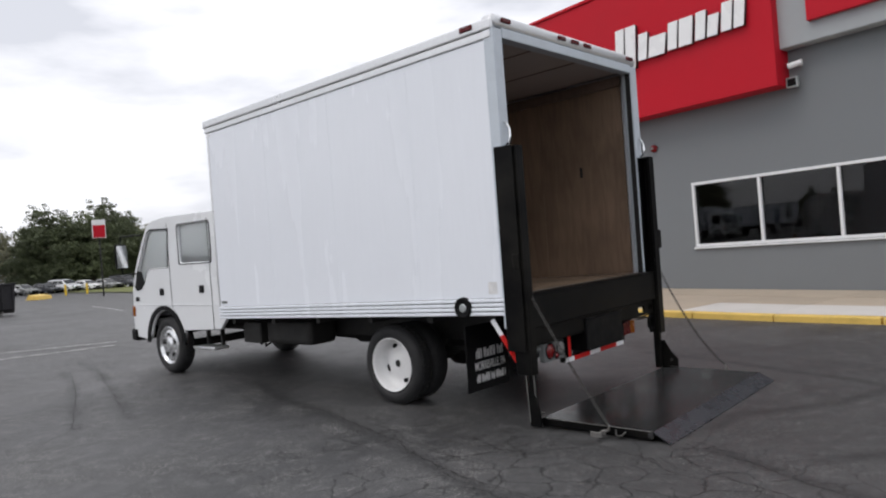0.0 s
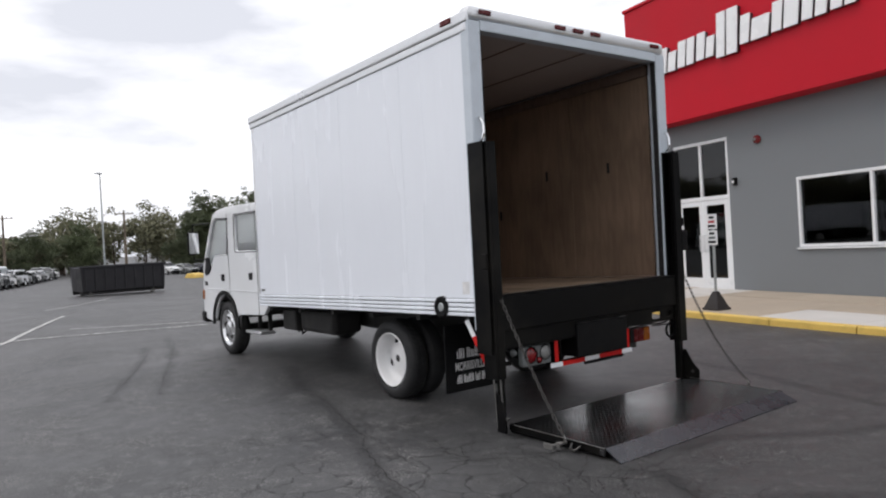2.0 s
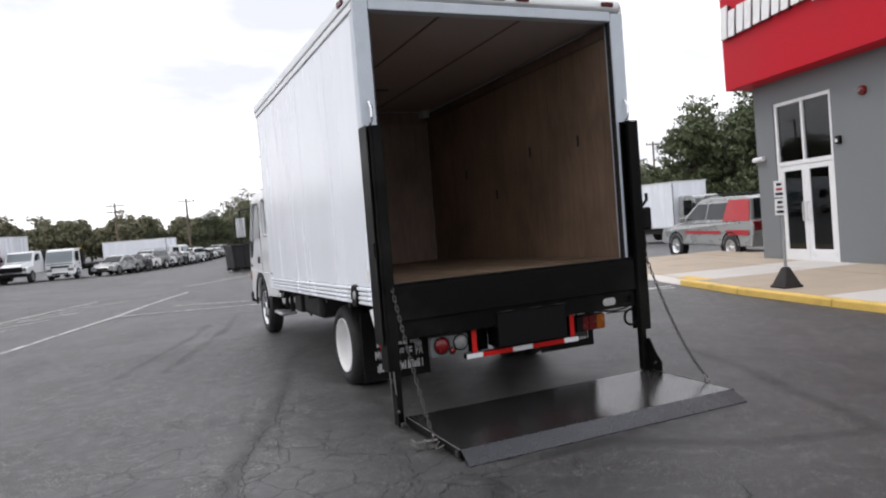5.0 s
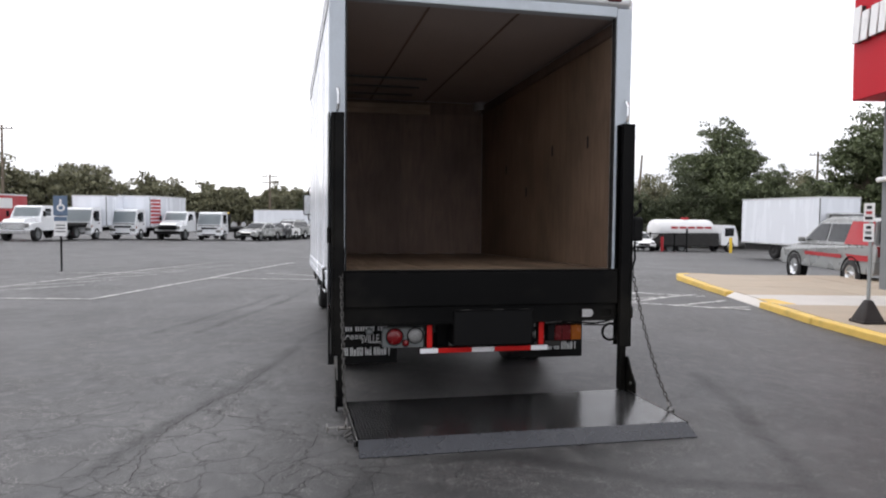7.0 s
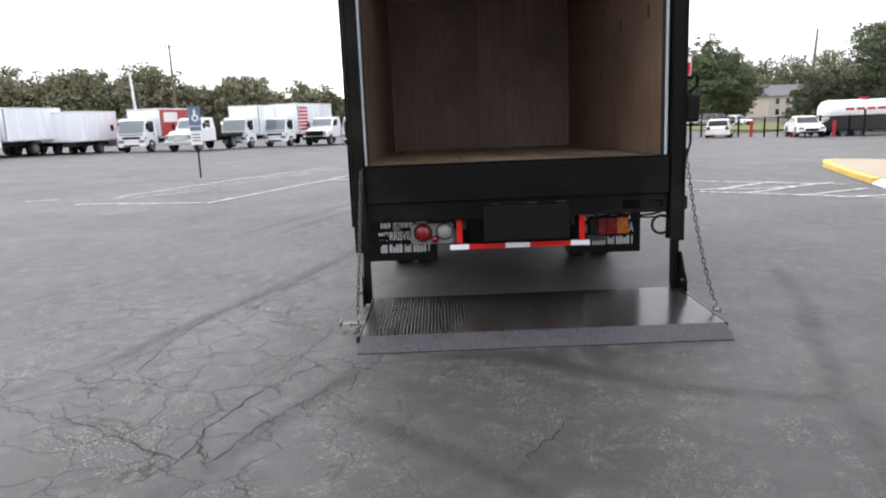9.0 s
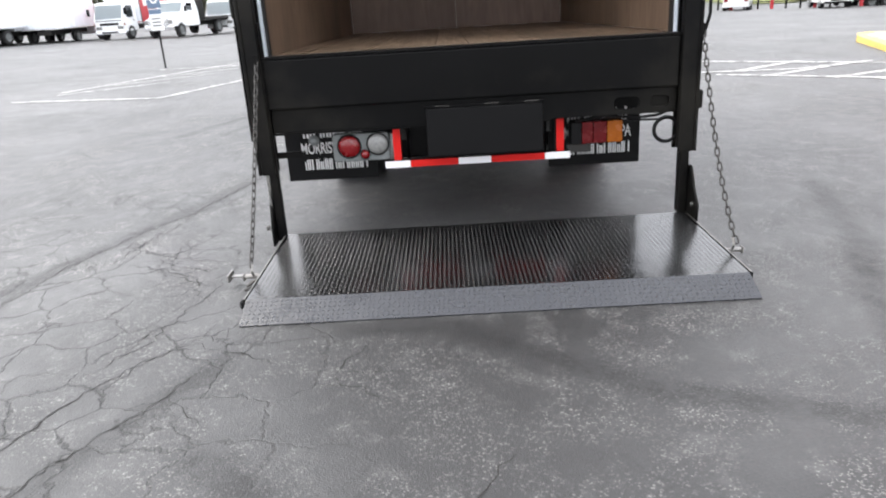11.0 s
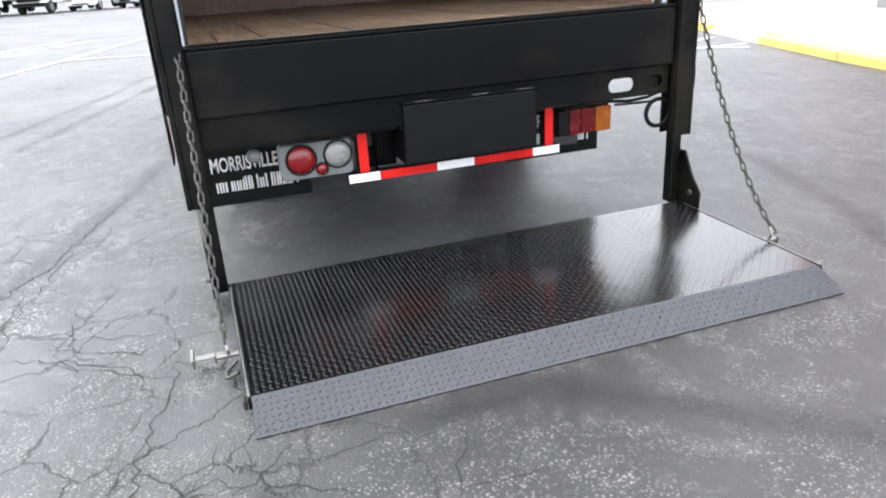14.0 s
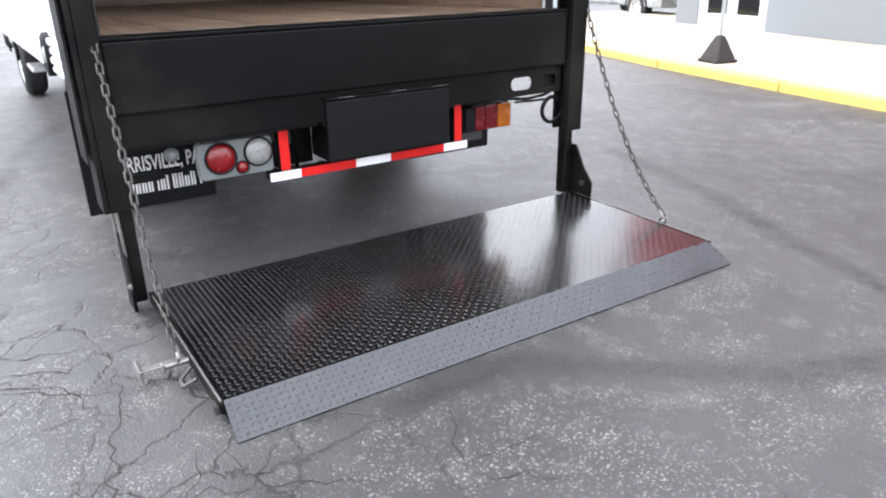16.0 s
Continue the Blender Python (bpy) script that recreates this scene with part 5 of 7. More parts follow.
def build_lift(truck):
    LO, LI, RI, RO = -1.205, -1.11, 1.148, 1.250
    # rails: channel section columns, open towards each other
    for y0, y1, s in ((LO, LI, 1), (RI, RO, -1)):
        col = part("lift_rail", box((-0.02, y0 if s > 0 else y1 - 0.02, 0.43), (0.13, y0 + 0.02 if s > 0 else y1, 2.25), 0.003), BLACK_PAINT, truck, "black steel tail lift rail")
        part("flange", box((0.112, y0 + 0.021 if s > 0 else y0, 0.43), (0.13, y1 if s > 0 else y1 - 0.021, 2.25), 0.003), BLACK_PAINT, col)
        part("flange", box((0.003, y0 + 0.021 if s > 0 else y0, 0.43), (0.02, y1 if s > 0 else y1 - 0.021, 2.25), 0.003), BLACK_PAINT, col)
        part("rail_lip", box((0.075, (y1 - 0.016) if s > 0 else y0, 0.45), (0.111, y1 if s > 0 else y0 + 0.016, 2.24), 0.003), BLACK_PAINT, col)
        part("end_cap", box((0.0, y0, 2.251), (0.13, y1, 2.258)), BLACK_PAINT, col)
        ym = (y0 + y1) / 2 if s < 0 else -1.13
        fx = 0.0 if s < 0 else 0.03
        leg = part("slide_leg", box((0.028 + fx, ym - 0.026, 0.06 - fx), (0.095 + fx * 0.3, ym + 0.026, 1.25), 0.006), BLACK_PAINT, truck, "black sliding lift leg")
        out = [(0.06, 0.02), (0.16, 0.02), (0.16, 0.12), (0.12, 0.26), (0.06, 0.32)] if s > 0 else [(0.03, 0.06), (0.25, 0.06), (0.255, 0.15), (0.19, 0.22), (0.12, 0.34), (0.03, 0.34)]
        yg = ym + 0.034 if s < 0 else ym - 0.034
        part("gusset", plate("gusset", out, [], 0.014, upright_y(yg), BLACK_PAINT, 0.003), BLACK_PAINT, leg, "black triangular foot gusset")
        part("pivot_bolt", lathe([(0.0, 0.016), (0.012, 0.016), (0.016, 0.0)], Matrix.Translation((0.19, yg - 0.006, 0.14)) @ YAX, 8), CHAIN_STEEL, leg)
    part("rail_side_plate", box((-0.075, LO - 0.019, 0.62), (0.105, LO - 0.0125, 2.262), 0.002), BLACK_PAINT, truck, "black outer plate of the lift rail")
    part("drop_bar", put_tube(bmesh.new(), [(0.115, -1.165, 0.46), (0.12, -1.16, 0.24)], 0.006, 8), STEEL, truck, "bright worn drop bar")
    # latch and control box on the kerb-side rail
    latch = part("control_box", box((0.02, RO + 0.002, 1.30), (0.12, RO + 0.10, 1.50), 0.02, 2), BLACK_PLASTIC, truck, "black switch box on the rail")
    part("hook", put_tube(bmesh.new(), [(0.07, RO + 0.02, 1.50), (0.07, RO + 0.09, 1.56), (0.07, RO + 0.09, 1.62)], 0.014), BLACK_PAINT, latch)
    part("cable", put_tube(bmesh.new(), [(0.06, RO + 0.05, 1.31), (0.07, RO + 0.05, 1.15), (0.05, RO + 0.01, 0.98)], 0.009, 6), BLACK_PLASTIC, latch)
    part("rail_latch", box((0.04, RO + 0.002, 0.66), (0.10, RO + 0.03, 0.76), 0.006), BLACK_PAINT, truck)
    part("rail_latch", box((0.04, LO - 0.03, 1.28), (0.10, LO - 0.002, 1.40), 0.006), BLACK_PAINT, truck)
    # sill beam with oval cut-outs on the kerb side
    part("sill_beam", box((0.0, LI + 0.003, 0.785), (0.10, RI - 0.003, 1.055), 0.01, 2), BLACK_PAINT, truck, "black steel sill beam under the floor")
    part("sill_top", box((-0.002, LI + 0.003, 1.0565), (0.104, RI - 0.003, 1.068), 0.003), BLACK_PAINT, truck, "worn black sill plate")
    lower = [(LI + 0.01, 0.655), (-0.26, 0.655), (-0.26, 0.635), (0.45, 0.635), (0.45, 0.645), (RI - 0.01, 0.645), (RI - 0.01, 0.784), (LI + 0.01, 0.784)]
    part("lower_sill", plate("lower_sill", lower, [rect(0.80, 0.672, 0.945, 0.742, 0.033), rect(1.0, 0.675, 1.11, 0.74, 0.03)], 0.012, upright_x(0.06), BLACK_PAINT, 0.002), BLACK_PAINT, truck, "black lower sill plate with oval holes")
    part("hole_backing", box((0.02, 0.985, 0.66), (0.035, 1.125, 0.75)), BLACK_PAINT, truck)
    part("lower_flange", box((-0.05, LI + 0.01, 0.636), (0.05, -0.27, 0.65)), BLACK_PAINT, truck)
    pump = part("pump_cover", box((-0.12, -0.245, 0.465), (0.085, 0.41, 0.745), 0.012, 2), BLACK_PLASTIC, truck, "black pump cover box")
    part("cover_lip", box((-0.10, -0.25, 0.746), (0.095, 0.415, 0.756), 0.003), BLACK_PAINT, pump)
    for y in (-0.19, 0.08, 0.3):
        part("hinge", rod((0.09, y, 0.752), (0.09, y + 0.08, 0.752), 0.005, sides=8), CHAIN_STEEL, pump)
    part("pump_bracket", box((-0.15, -0.43, 0.43), (-0.13, -0.235, 0.76), 0.004), BLACK_PAINT, truck, "black mounting bracket beside the pump")
    # under-ride guard with red and white tape
    guard = part("underride_guard", box((-0.06, -0.50, 0.40), (-0.002, 0.57, 0.443), 0.006), BLACK_PAINT, truck, "under-ride guard with red and white tape")
    bands = [(-0.50, -0.352, 0), (-0.352, -0.075, 1), (-0.075, 0.115, 0), (0.115, 0.425, 1), (0.425, 0.57, 0)]
    for a, b, red in bands:
        part("tape", box((-0.0015, a + 0.001, 0.402), (0.001, b - 0.001, 0.441)), TAPE_RED if red else TAPE_WHITE, guard, "red reflective tape" if red else "white reflective tape")
    for y in (-0.445, 0.49):
        post = part("guard_post", box((-0.06, y, 0.444), (-0.002, y + 0.045, 0.76), 0.004), BLACK_PAINT, guard)
        part("tape", box((-0.0015, y + 0.001, 0.446), (0.001, y + 0.044, 0.645)), TAPE_RED, post, "red reflective tape")
    for y in (-0.36, 0.43):
        part("gusset", plate("gusset", [(-0.36, 0.76), (-0.02, 0.76), (-0.02, 0.44)], [], 0.012, upright_y(y), BLACK_PAINT), BLACK_PAINT, guard)
    # tail lamps: round ones on the driver's side, a block on the kerb side
    YZ = Matrix.Rotation(radians(90), 4, "Y")
    hous = part("tail_lamp", plate("tail_lamp", rect(-0.79, 0.455, -0.475, 0.605, 0.015), [], 0.05, upright_x(-0.045), LAMP_GREY, 0.006), LAMP_GREY, truck, "grey lamp housing with round red and clear lenses")
    for y, z, r, mt, nm in ((-0.70, 0.538, 0.062, LAMP_RED, "red round stop lens"), (-0.535, 0.545, 0.058, LAMP_CLEAR, "clear round reversing lens"), (-0.612, 0.487, 0.026, LAMP_RED, "small red lens")):
        lens = part("lens", lathe([(0.0, 0.018), (0.5 * r, 0.016), (0.88 * r, 0.008), (r, 0.0)], Matrix.Translation((-0.018, y, z)) @ YZ, 24), mt, hous, nm, smooth=True)
        part("bezel", lathe([(r * 1.0, 0.004), (r * 1.08, 0.009), (r * 1.16, 0.0)], Matrix.Translation((-0.018, y, z)) @ YZ, 24), BLACK_PLASTIC, lens, smooth=True)
    blk = part("tail_lamp", box((-0.10, 0.575, 0.465), (-0.045, 0.88, 0.605), 0.008), BLACK_PLASTIC, truck, "block tail lamp with red and amber lenses")
    for a, b, mt in ((0.58, 0.64, BLACK_PLASTIC), (0.642, 0.705, LAMP_DEEP), (0.707, 0.785, LAMP_DEEP), (0.787, 0.875, LAMP_AMBER)):
        part("lens", box((-0.0445, a, 0.472), (-0.022, b, 0.598), 0.006, 2), mt, blk)
    part("latch_bar", plate("latch_bar", rect(-1.19, 0.50, -0.96, 0.535, 0.01), [rect(-1.175, 0.512, -1.12, 0.524, 0.005)], 0.008, upright_x(0.02), BLACK_PAINT), BLACK_PAINT, truck, "black slotted latch bar")
    part("lamp_bracket", box((-0.08, 0.56, 0.42), (-0.05, 0.70, 0.466)), UNDERBODY, truck)
    part("plate_lamp", lathe([(0.0, 0.03), (0.02, 0.028), (0.032, 0.0)], Matrix.Translation((-0.02, -0.90, 0.585)) @ YZ, 14), LAMP_GREY, truck, "small grey plate lamp", smooth=True)
    part("cable", put_tube(bmesh.new(), [(0.0, 0.60, 0.61), (0.02, 0.75, 0.635), (0.02, 0.95, 0.615), (0.03, 1.05, 0.625), (0.03, 1.17, 0.66)], 0.008, 6), BLACK_PLASTIC, truck)
    part("cable", put_tube(bmesh.new(), [(0.0, 0.88, 0.60), (0.02, 1.0, 0.60), (0.03, 1.09, 0.60)], 0.006, 6), BLACK_PLASTIC, truck)
    loop_m = Matrix.Translation((0.05, 1.10, 0.545)) @ YZ
    part("hose_loop", lathe([(0.079, 0.0), (0.0758, 0.0078), (0.068, 0.011), (0.0602, 0.0078), (0.057, 0.0), (0.0602, -0.0078), (0.068, -0.011), (0.0758, -0.0078), (0.079, 0.0)], loop_m, 28), BLACK_PLASTIC, truck, "black cable loop beside the leg", smooth=True)
    part("loop_bracket", plate("loop_bracket", [(1.16, 0.655), (1.19, 0.655), (1.19, 0.46), (1.13, 0.455), (1.17, 0.50)], [], 0.01, upright_x(0.05), BLACK_PAINT), BLACK_PAINT, truck)
    # red and white strut down to the driver's side rail
    a, b = Vector((-0.25, -1.172, 0.86)), Vector((-0.005, -1.172, 0.50))
    mid = a.lerp(b, 0.35)
    strut = part("strut", rod(a, mid, 0.024, sides=4), TAPE_WHITE, truck, "red and white diagonal strut")
    part("red_end", rod(mid, b, 0.024, sides=4), TAPE_RED, strut, "red half of the strut")
    part("drop_bar", put_tube(bmesh.new(), [(0.045, -1.172, 0.44), (0.06, -1.166, 0.05)], 0.006, 8), STEEL, truck, "bright worn drop bar")
    # platform
    PL, PR, P0, P1, PT = -1.09, 1.20, 0.12, 1.06, 0.074
    plat = part("platform", box((P0, PL, PT - 0.012), (P1, PR, PT), 0.002), BLACK_PLATE, truck, "black painted tread-plate lift platform")
    lugs = bmesh.new()
    tread_lugs(lugs, Vector((P0 + 0.01, PL + 0.01, PT)), Vector((P1 - P0 - 0.02, 0, 0)), Vector((0, PR - PL - 0.02, 0)), 42, 102, Vector((0, 0, 1)))
    part("tread", lugs, BLACK_PLATE, plat, kind="stuff")
    ramp = bmesh.new()
    q = [Vector((P1, PL, PT)), Vector((1.195, PL - 0.008, 0.006)), Vector((1.195, PR + 0.008, 0.006)), Vector((P1, PR, PT))]
    nrm = (q[1] - q[0]).cross(q[3] - q[0]).normalized()
    if nrm.z < 0:
        nrm = -nrm
    vs = [ramp.verts.new(p) for p in q] + [ramp.verts.new(p - nrm * 0.008) for p in q]
    for f in ((0, 1, 2, 3), (7, 6, 5, 4), (0, 4, 5, 1), (1, 5, 6, 2), (2, 6, 7, 3), (3, 7, 4, 0)):
        ramp.faces.new([vs[i] for i in f])
    bmesh.ops.recalc_face_normals(ramp, faces=ramp.faces)
    edge_ramp = part("ramp", ramp, RAMP_PLATE, plat, "worn grey tread-plate ramp lip")
    rl = bmesh.new()
    tread_lugs(rl, q[0] + (q[1] - q[0]) * 0.04, (q[1] - q[0]) * 0.92, (q[3] - q[0]), 6, 102, nrm, lift=0.0022)
    part("tread", rl, RAMP_PLATE, edge_ramp, kind="stuff")
    for y0 in (PL - 0.014, PR + 0.002):
        part("side_bar", box((P0, y0, 0.03), (P1 + 0.01, y0 + 0.012, PT + 0.001), 0.003), BLACK_PAINT, plat, "black steel side bar")
        part("worn_edge", box((P0 + 0.05, y0 + 0.003, PT + 0.0012), (P1, y0 + 0.0095, PT + 0.004), 0.001), STEEL, plat, "bright worn steel edge")
        part("under_rail", box((P0 + 0.02, y0 + (0.016 if y0 < 0 else -0.03), 0.01), (P1 - 0.01, y0 + (0.03 if y0 < 0 else -0.016), PT - 0.014)), BLACK_PAINT, plat)
    for x in (0.3, 0.6, 0.9):
        part("cross_rib", box((x, PL + 0.03, 0.012), (x + 0.03, PR - 0.03, PT - 0.014)), BLACK_PAINT, plat)
    part("rear_rail", box((P0, PL, 0.01), (P0 + 0.02, PR, PT - 0.014)), BLACK_PAINT, plat)
    part("corner_block", box((P1 - 0.03, PL - 0.03, 0.03), (P1 + 0.012, PL - 0.016, 0.07), 0.006), RUBBER, plat, "black rubber corner stop")
    for y, s in ((PL - 0.016, -1), (PR + 0.016, 1)):
        lug = part("chain_lug", rod((0.72, y, 0.055), (0.72, y + 0.08 * s, 0.055), 0.011, sides=10), STEEL, plat, "bright steel chain pin")
        part("pin_head", box((0.705, min(y + 0.08 * s, y + 0.09 * s), 0.035), (0.735, max(y + 0.08 * s, y + 0.09 * s), 0.072), 0.003), STEEL, lug)
        if s < 0:
            part("pull_bar", box((0.685, y - 0.155, 0.05), (0.715, y - 0.02, 0.058), 0.002), STEEL, lug, "bright flat steel latch bar")
            part("bar_end", box((0.655, y - 0.165, 0.035), (0.745, y - 0.153, 0.075), 0.003), STEEL, lug)
            part("clevis", put_tube(bmesh.new(), [(0.78, y - 0.01, 0.06), (0.80, y - 0.05, 0.035), (0.84, y - 0.05, 0.03), (0.86, y - 0.01, 0.055)], 0.008, 6), CHAIN_STEEL, lug)
        part("shackle", put_tube(bmesh.new(), [(0.72, y + 0.035 * s, 0.055), (0.745, y + 0.035 * s, 0.09), (0.72, y + 0.035 * s, 0.12)], 0.007, 6), STEEL, lug)


def link_mesh():
    """One welded chain link, long side along z."""
    ring = []
    for k in range(10):
        a = 2 * math.pi * k / 10
        ring.append(Vector((0.0105 * math.cos(a), 0, 0.0105 * math.sin(a) + (0.0145 if math.sin(a) > 0 else -0.0145))))
    bm = bmesh.new()
    loops = []
    for k, p in enumerate(ring):
        d = (ring[(k + 1) % 10] - ring[k - 1]).normalized()
        n = d.cross(Vector((0, 1, 0)))
        loops.append([bm.verts.new(p + (n * math.cos(b) + Vector((0, 1, 0)) * math.sin(b)) * 0.0043) for b in (0, math.pi / 2, math.pi, 3 * math.pi / 2)])
    for k in range(10):
        a, b = loops[k], loops[(k + 1) % 10]
        for i in range(4):
            bm.faces.new((a[i], a[(i + 1) % 4], b[(i + 1) % 4], b[i]))
    bmesh.ops.recalc_face_normals(bm, faces=bm.faces)
    return finish(bm, "chain_link", CHAIN_STEEL, True)


def build_chains(truck):
    mesh = link_mesh()
    for a, b, sag in (((0.12, -1.13, 1.06), (0.73, -1.145, 0.11), 0.03), ((0.11, 1.255, 1.08), (0.745, 1.262, 0.10), 0.12)):
        a, b = Vector(a), Vector(b)
        bm = box((a.x - 0.02, a.y - 0.012, a.z - 0.01), (a.x + 0.012, a.y + 0.012, a.z + 0.03), 0.004)
        chain = part("chain", bm, BLACK_PAINT, truck, "slack steel safety chain from rail to platform")
        pts = []
        n = 34
        for i in range(n + 1):
            t = i / n
            p = a.lerp(b, t)
            p.z -= sag * 4 * t * (1 - t)
            pts.append(p)
        length = 0.0
        cum = [0.0]
        for p, q in zip(pts, pts[1:]):
            length += (q - p).length
            cum.append(length)
        count = int(length / 0.0395)
        for k in range(count):
            d = (k + 0.5) * length / count
            j = next(i for i in range(n) if cum[i + 1] >= d)
            p = pts[j].lerp(pts[j + 1], (d - cum[j]) / (cum[j + 1] - cum[j]))
            dirn = (pts[j + 1] - pts[j]).normalized()
            m = Matrix.Translation(p) @ dirn.to_track_quat("Z", "Y").to_matrix().to_4x4() @ Matrix.Rotation(radians(90 * (k % 2) + 20), 4, "Z")
            link = new("chain_link", mesh)
            link.parent = chain
            link.matrix_basis = m


def build_truck():
    truck = thing("box_truck", "white crew-cab box truck with lowered black tail lift", "truck")
    build_cargo_box(truck)
    for ob in truck.children:
        lean_body(ob)
    before = set(truck.children)
    build_cab(truck)
    for ob in truck.children:
        if ob not in before:
            fit_cab(ob)
    build_chassis(truck)
    build_lift(truck)
    build_chains(truck)


build_truck()

# ---- vehicles parked round the lot ----
def at(x, y, heading, dz=0.0):
    """A pose on the ground at (x, y), the thing's own +x turned to heading, in degrees from +x."""
    return Matrix.Translation((x, y, ground_z(x, y) + dz)) @ Matrix.Rotation(radians(heading), 4, "Z")


def simple_wheel(parent, x, y, r, w, rim=WHEEL_SILVER):
    s = 1 if y > 0 else -1
    m = Matrix.Translation((x, y, r)) @ Matrix.Rotation(radians(-90 * s), 4, "X")
    tyre = part("wheel", lathe([(r * 0.62, 0.0), (r * 0.9, 0.004), (r, -0.04), (r, -w + 0.03), (r * 0.9, -w), (r * 0.5, -w)], m, 22), RUBBER, parent, "black tyre", smooth=True)
    part("rim", lathe([(0.0, -0.01), (r * 0.2, -0.012), (r * 0.3, -0.04), (r * 0.52, -0.045), (r * 0.62, -0.002)], m, 16), rim, tyre, smooth=True)


def prism(profile, y0, y1, inset=0.0, top_from=None):
    """A side profile of (x, z) points stretched from y0 to y1; points above top_from lean inwards by inset."""
    bm = bmesh.new()
    sides = []
    for y, s in ((y0, 1), (y1, -1)):
        sides.append([bm.verts.new((x, y + (s * inset if top_from is not None and z > top_from else 0), z)) for x, z in profile])
    n = len(profile)
    bm.faces.new(sides[0])
    bm.faces.new(sides[1][::-1])
    for i in range(n):
        bm.faces.new((sides[0][i], sides[1][i], sides[1][(i + 1) % n], sides[0][(i + 1) % n]))
    bmesh.ops.recalc_face_normals(bm, faces=bm.faces)
    bmesh.ops.bevel(bm, geom=bm.edges[:], offset=0.035, segments=2, profile=0.5, affect="EDGES", clamp_overlap=True)
    return bm


def cabover(m, label, box_mat=BOX_WHITE, length=5.2, height=3.15, side=None, cab_mat=CAB_WHITE, bed=None, tall=1.0):
    """A cab-over delivery truck; +x is its front."""
    t = thing("delivery_truck", label, "truck", "parked trucks", m)
    cab = part("cab", prism([(0.0, 0.45), (0.02, 1.15), (-0.32, 2.12), (-0.6, 2.2), (-1.62, 2.2), (-1.62, 0.5)], -0.98, 0.98, 0.08, 1.4), cab_mat, t, "white tilt cab" if cab_mat is CAB_WHITE else "grey tilt cab")
    cab.scale.z = tall
    q = Matrix.Translation((-0.135, 0, 1.62)) @ Matrix.Rotation(math.atan2(-0.34, 0.97), 4, "Y")
    part("windscreen", box((-0.01, -0.86, -0.40), (0.035, 0.86, 0.42), 0.01, m=q), PALE_PANE, cab)
    for y in (-0.985, 0.955):
        part("side_window", box((-1.15, y, 1.28), (-0.45, y + 0.03, 1.98), 0.01), DARK_PANE, cab)
        part("door_handle", box((-1.2, y - 0.01, 1.08), (-1.08, y + 0.04, 1.14)), BLACK_PLASTIC, cab)
    part("grille", box((0.01, -0.62, 0.86), (0.03, 0.62, 1.0), 0.005), BLACK_PLASTIC, cab)
    part("wiper_panel", box((0.0, -0.86, 1.10), (0.035, 0.86, 1.17), 0.01), LAMP_GREY, cab)
    part("lower_grille", box((-0.02, -0.55, 0.40), (0.07, 0.55, 0.50), 0.01), BLACK_PLASTIC, cab)
    for y in (-0.72, 0.72):
        part("headlight", box((0.0, y - 0.2, 0.62), (0.035, y + 0.2, 0.80), 0.02, 2), LAMP_CLEAR, cab)
        part("turn_lamp", box((-0.1, y * 1.36 - 0.02, 0.84), (0.02, y * 1.36 + 0.02, 0.98)), LAMP_AMBER, cab)
        part("mirror", box((0.02, y * 1.7 - 0.1, 1.45), (0.08, y * 1.7 + 0.1, 1.85), 0.02), BLACK_PLASTIC, cab)
    part("bumper", box((-0.12, -0.98, 0.36), (0.06, 0.98, 0.56), 0.03, 2), CAB_WHITE, t)
    part("frame_rail", box((-1.6 - length, -0.42, 0.55), (-0.3, 0.42, 0.80)), UNDERBODY, t)
    if bed is None:
        body = part("cargo_box", box((-1.78 - length, -1.2, 0.92), (-1.75, 1.2, height), 0.04, 2), box_mat, t, "white cargo box" if box_mat is BOX_WHITE else "red cargo box")
        part("roof_edge", box((-1.80 - length, -1.21, height - 0.08), (-1.74, 1.21, height + 0.012), 0.02, 2), ALU, body)
        part("bottom_rail", box((-1.79 - length, -1.21, 0.86), (-1.745, 1.21, 0.95), 0.01), ALU, body)
        for y in (-1.215, 1.165):
            part("corner_trim", box((-1.80, y, 0.95), (-1.735, y + 0.05, height - 0.08), 0.015), LAMP_GREY, body, "grey corner trim")
        part("box_nose", box((-1.749, -1.16, 0.98), (-1.742, 1.16, height - 0.1)), BOX_WHITE, body, "white front wall of the box")
        if side == "stripes":
            for k in range(7):
                z = 1.15 + 0.27 * k
                for y in (-1.2055, 1.2015):
                    part("stripe", box((-3.5, y, z), (-1.86, y + 0.004, z + 0.18)), RED_PAINT, body, "red stripe")
        elif side == "panel":
            for y in (-1.2055, 1.2015):
                part("graphic", box((-1.75 - length * 0.55, y, 1.9), (-2.2, y + 0.004, 2.55)), SIGN_WHITE, body, "white graphic block")
    else:
        body = part("stake_bed", box((-1.75 - length, -1.15, 0.86), (-1.8, 1.15, 1.02), 0.02), UNDERBODY, t, "dark flat bed")
        part("bulkhead", box((-1.86, -1.1, 1.022), (-1.8, 1.1, 2.1), 0.01), UNDERBODY, body)
    if tall > 1.0:
        part("skirt", box((-1.7 - length, -0.95, 0.5), (-1.8, 0.95, 0.855)), UNDERBODY, t, "dark frame and tool boxes under the box")
    for x in (-0.75, -0.75 - length * 0.72):
        for y in (-1.0, 1.0):
            simple_wheel(t, x, y, 0.4 if tall == 1.0 else 0.5, 0.28, LAMP_GREY if tall == 1.0 else UNDERBODY)
    return t


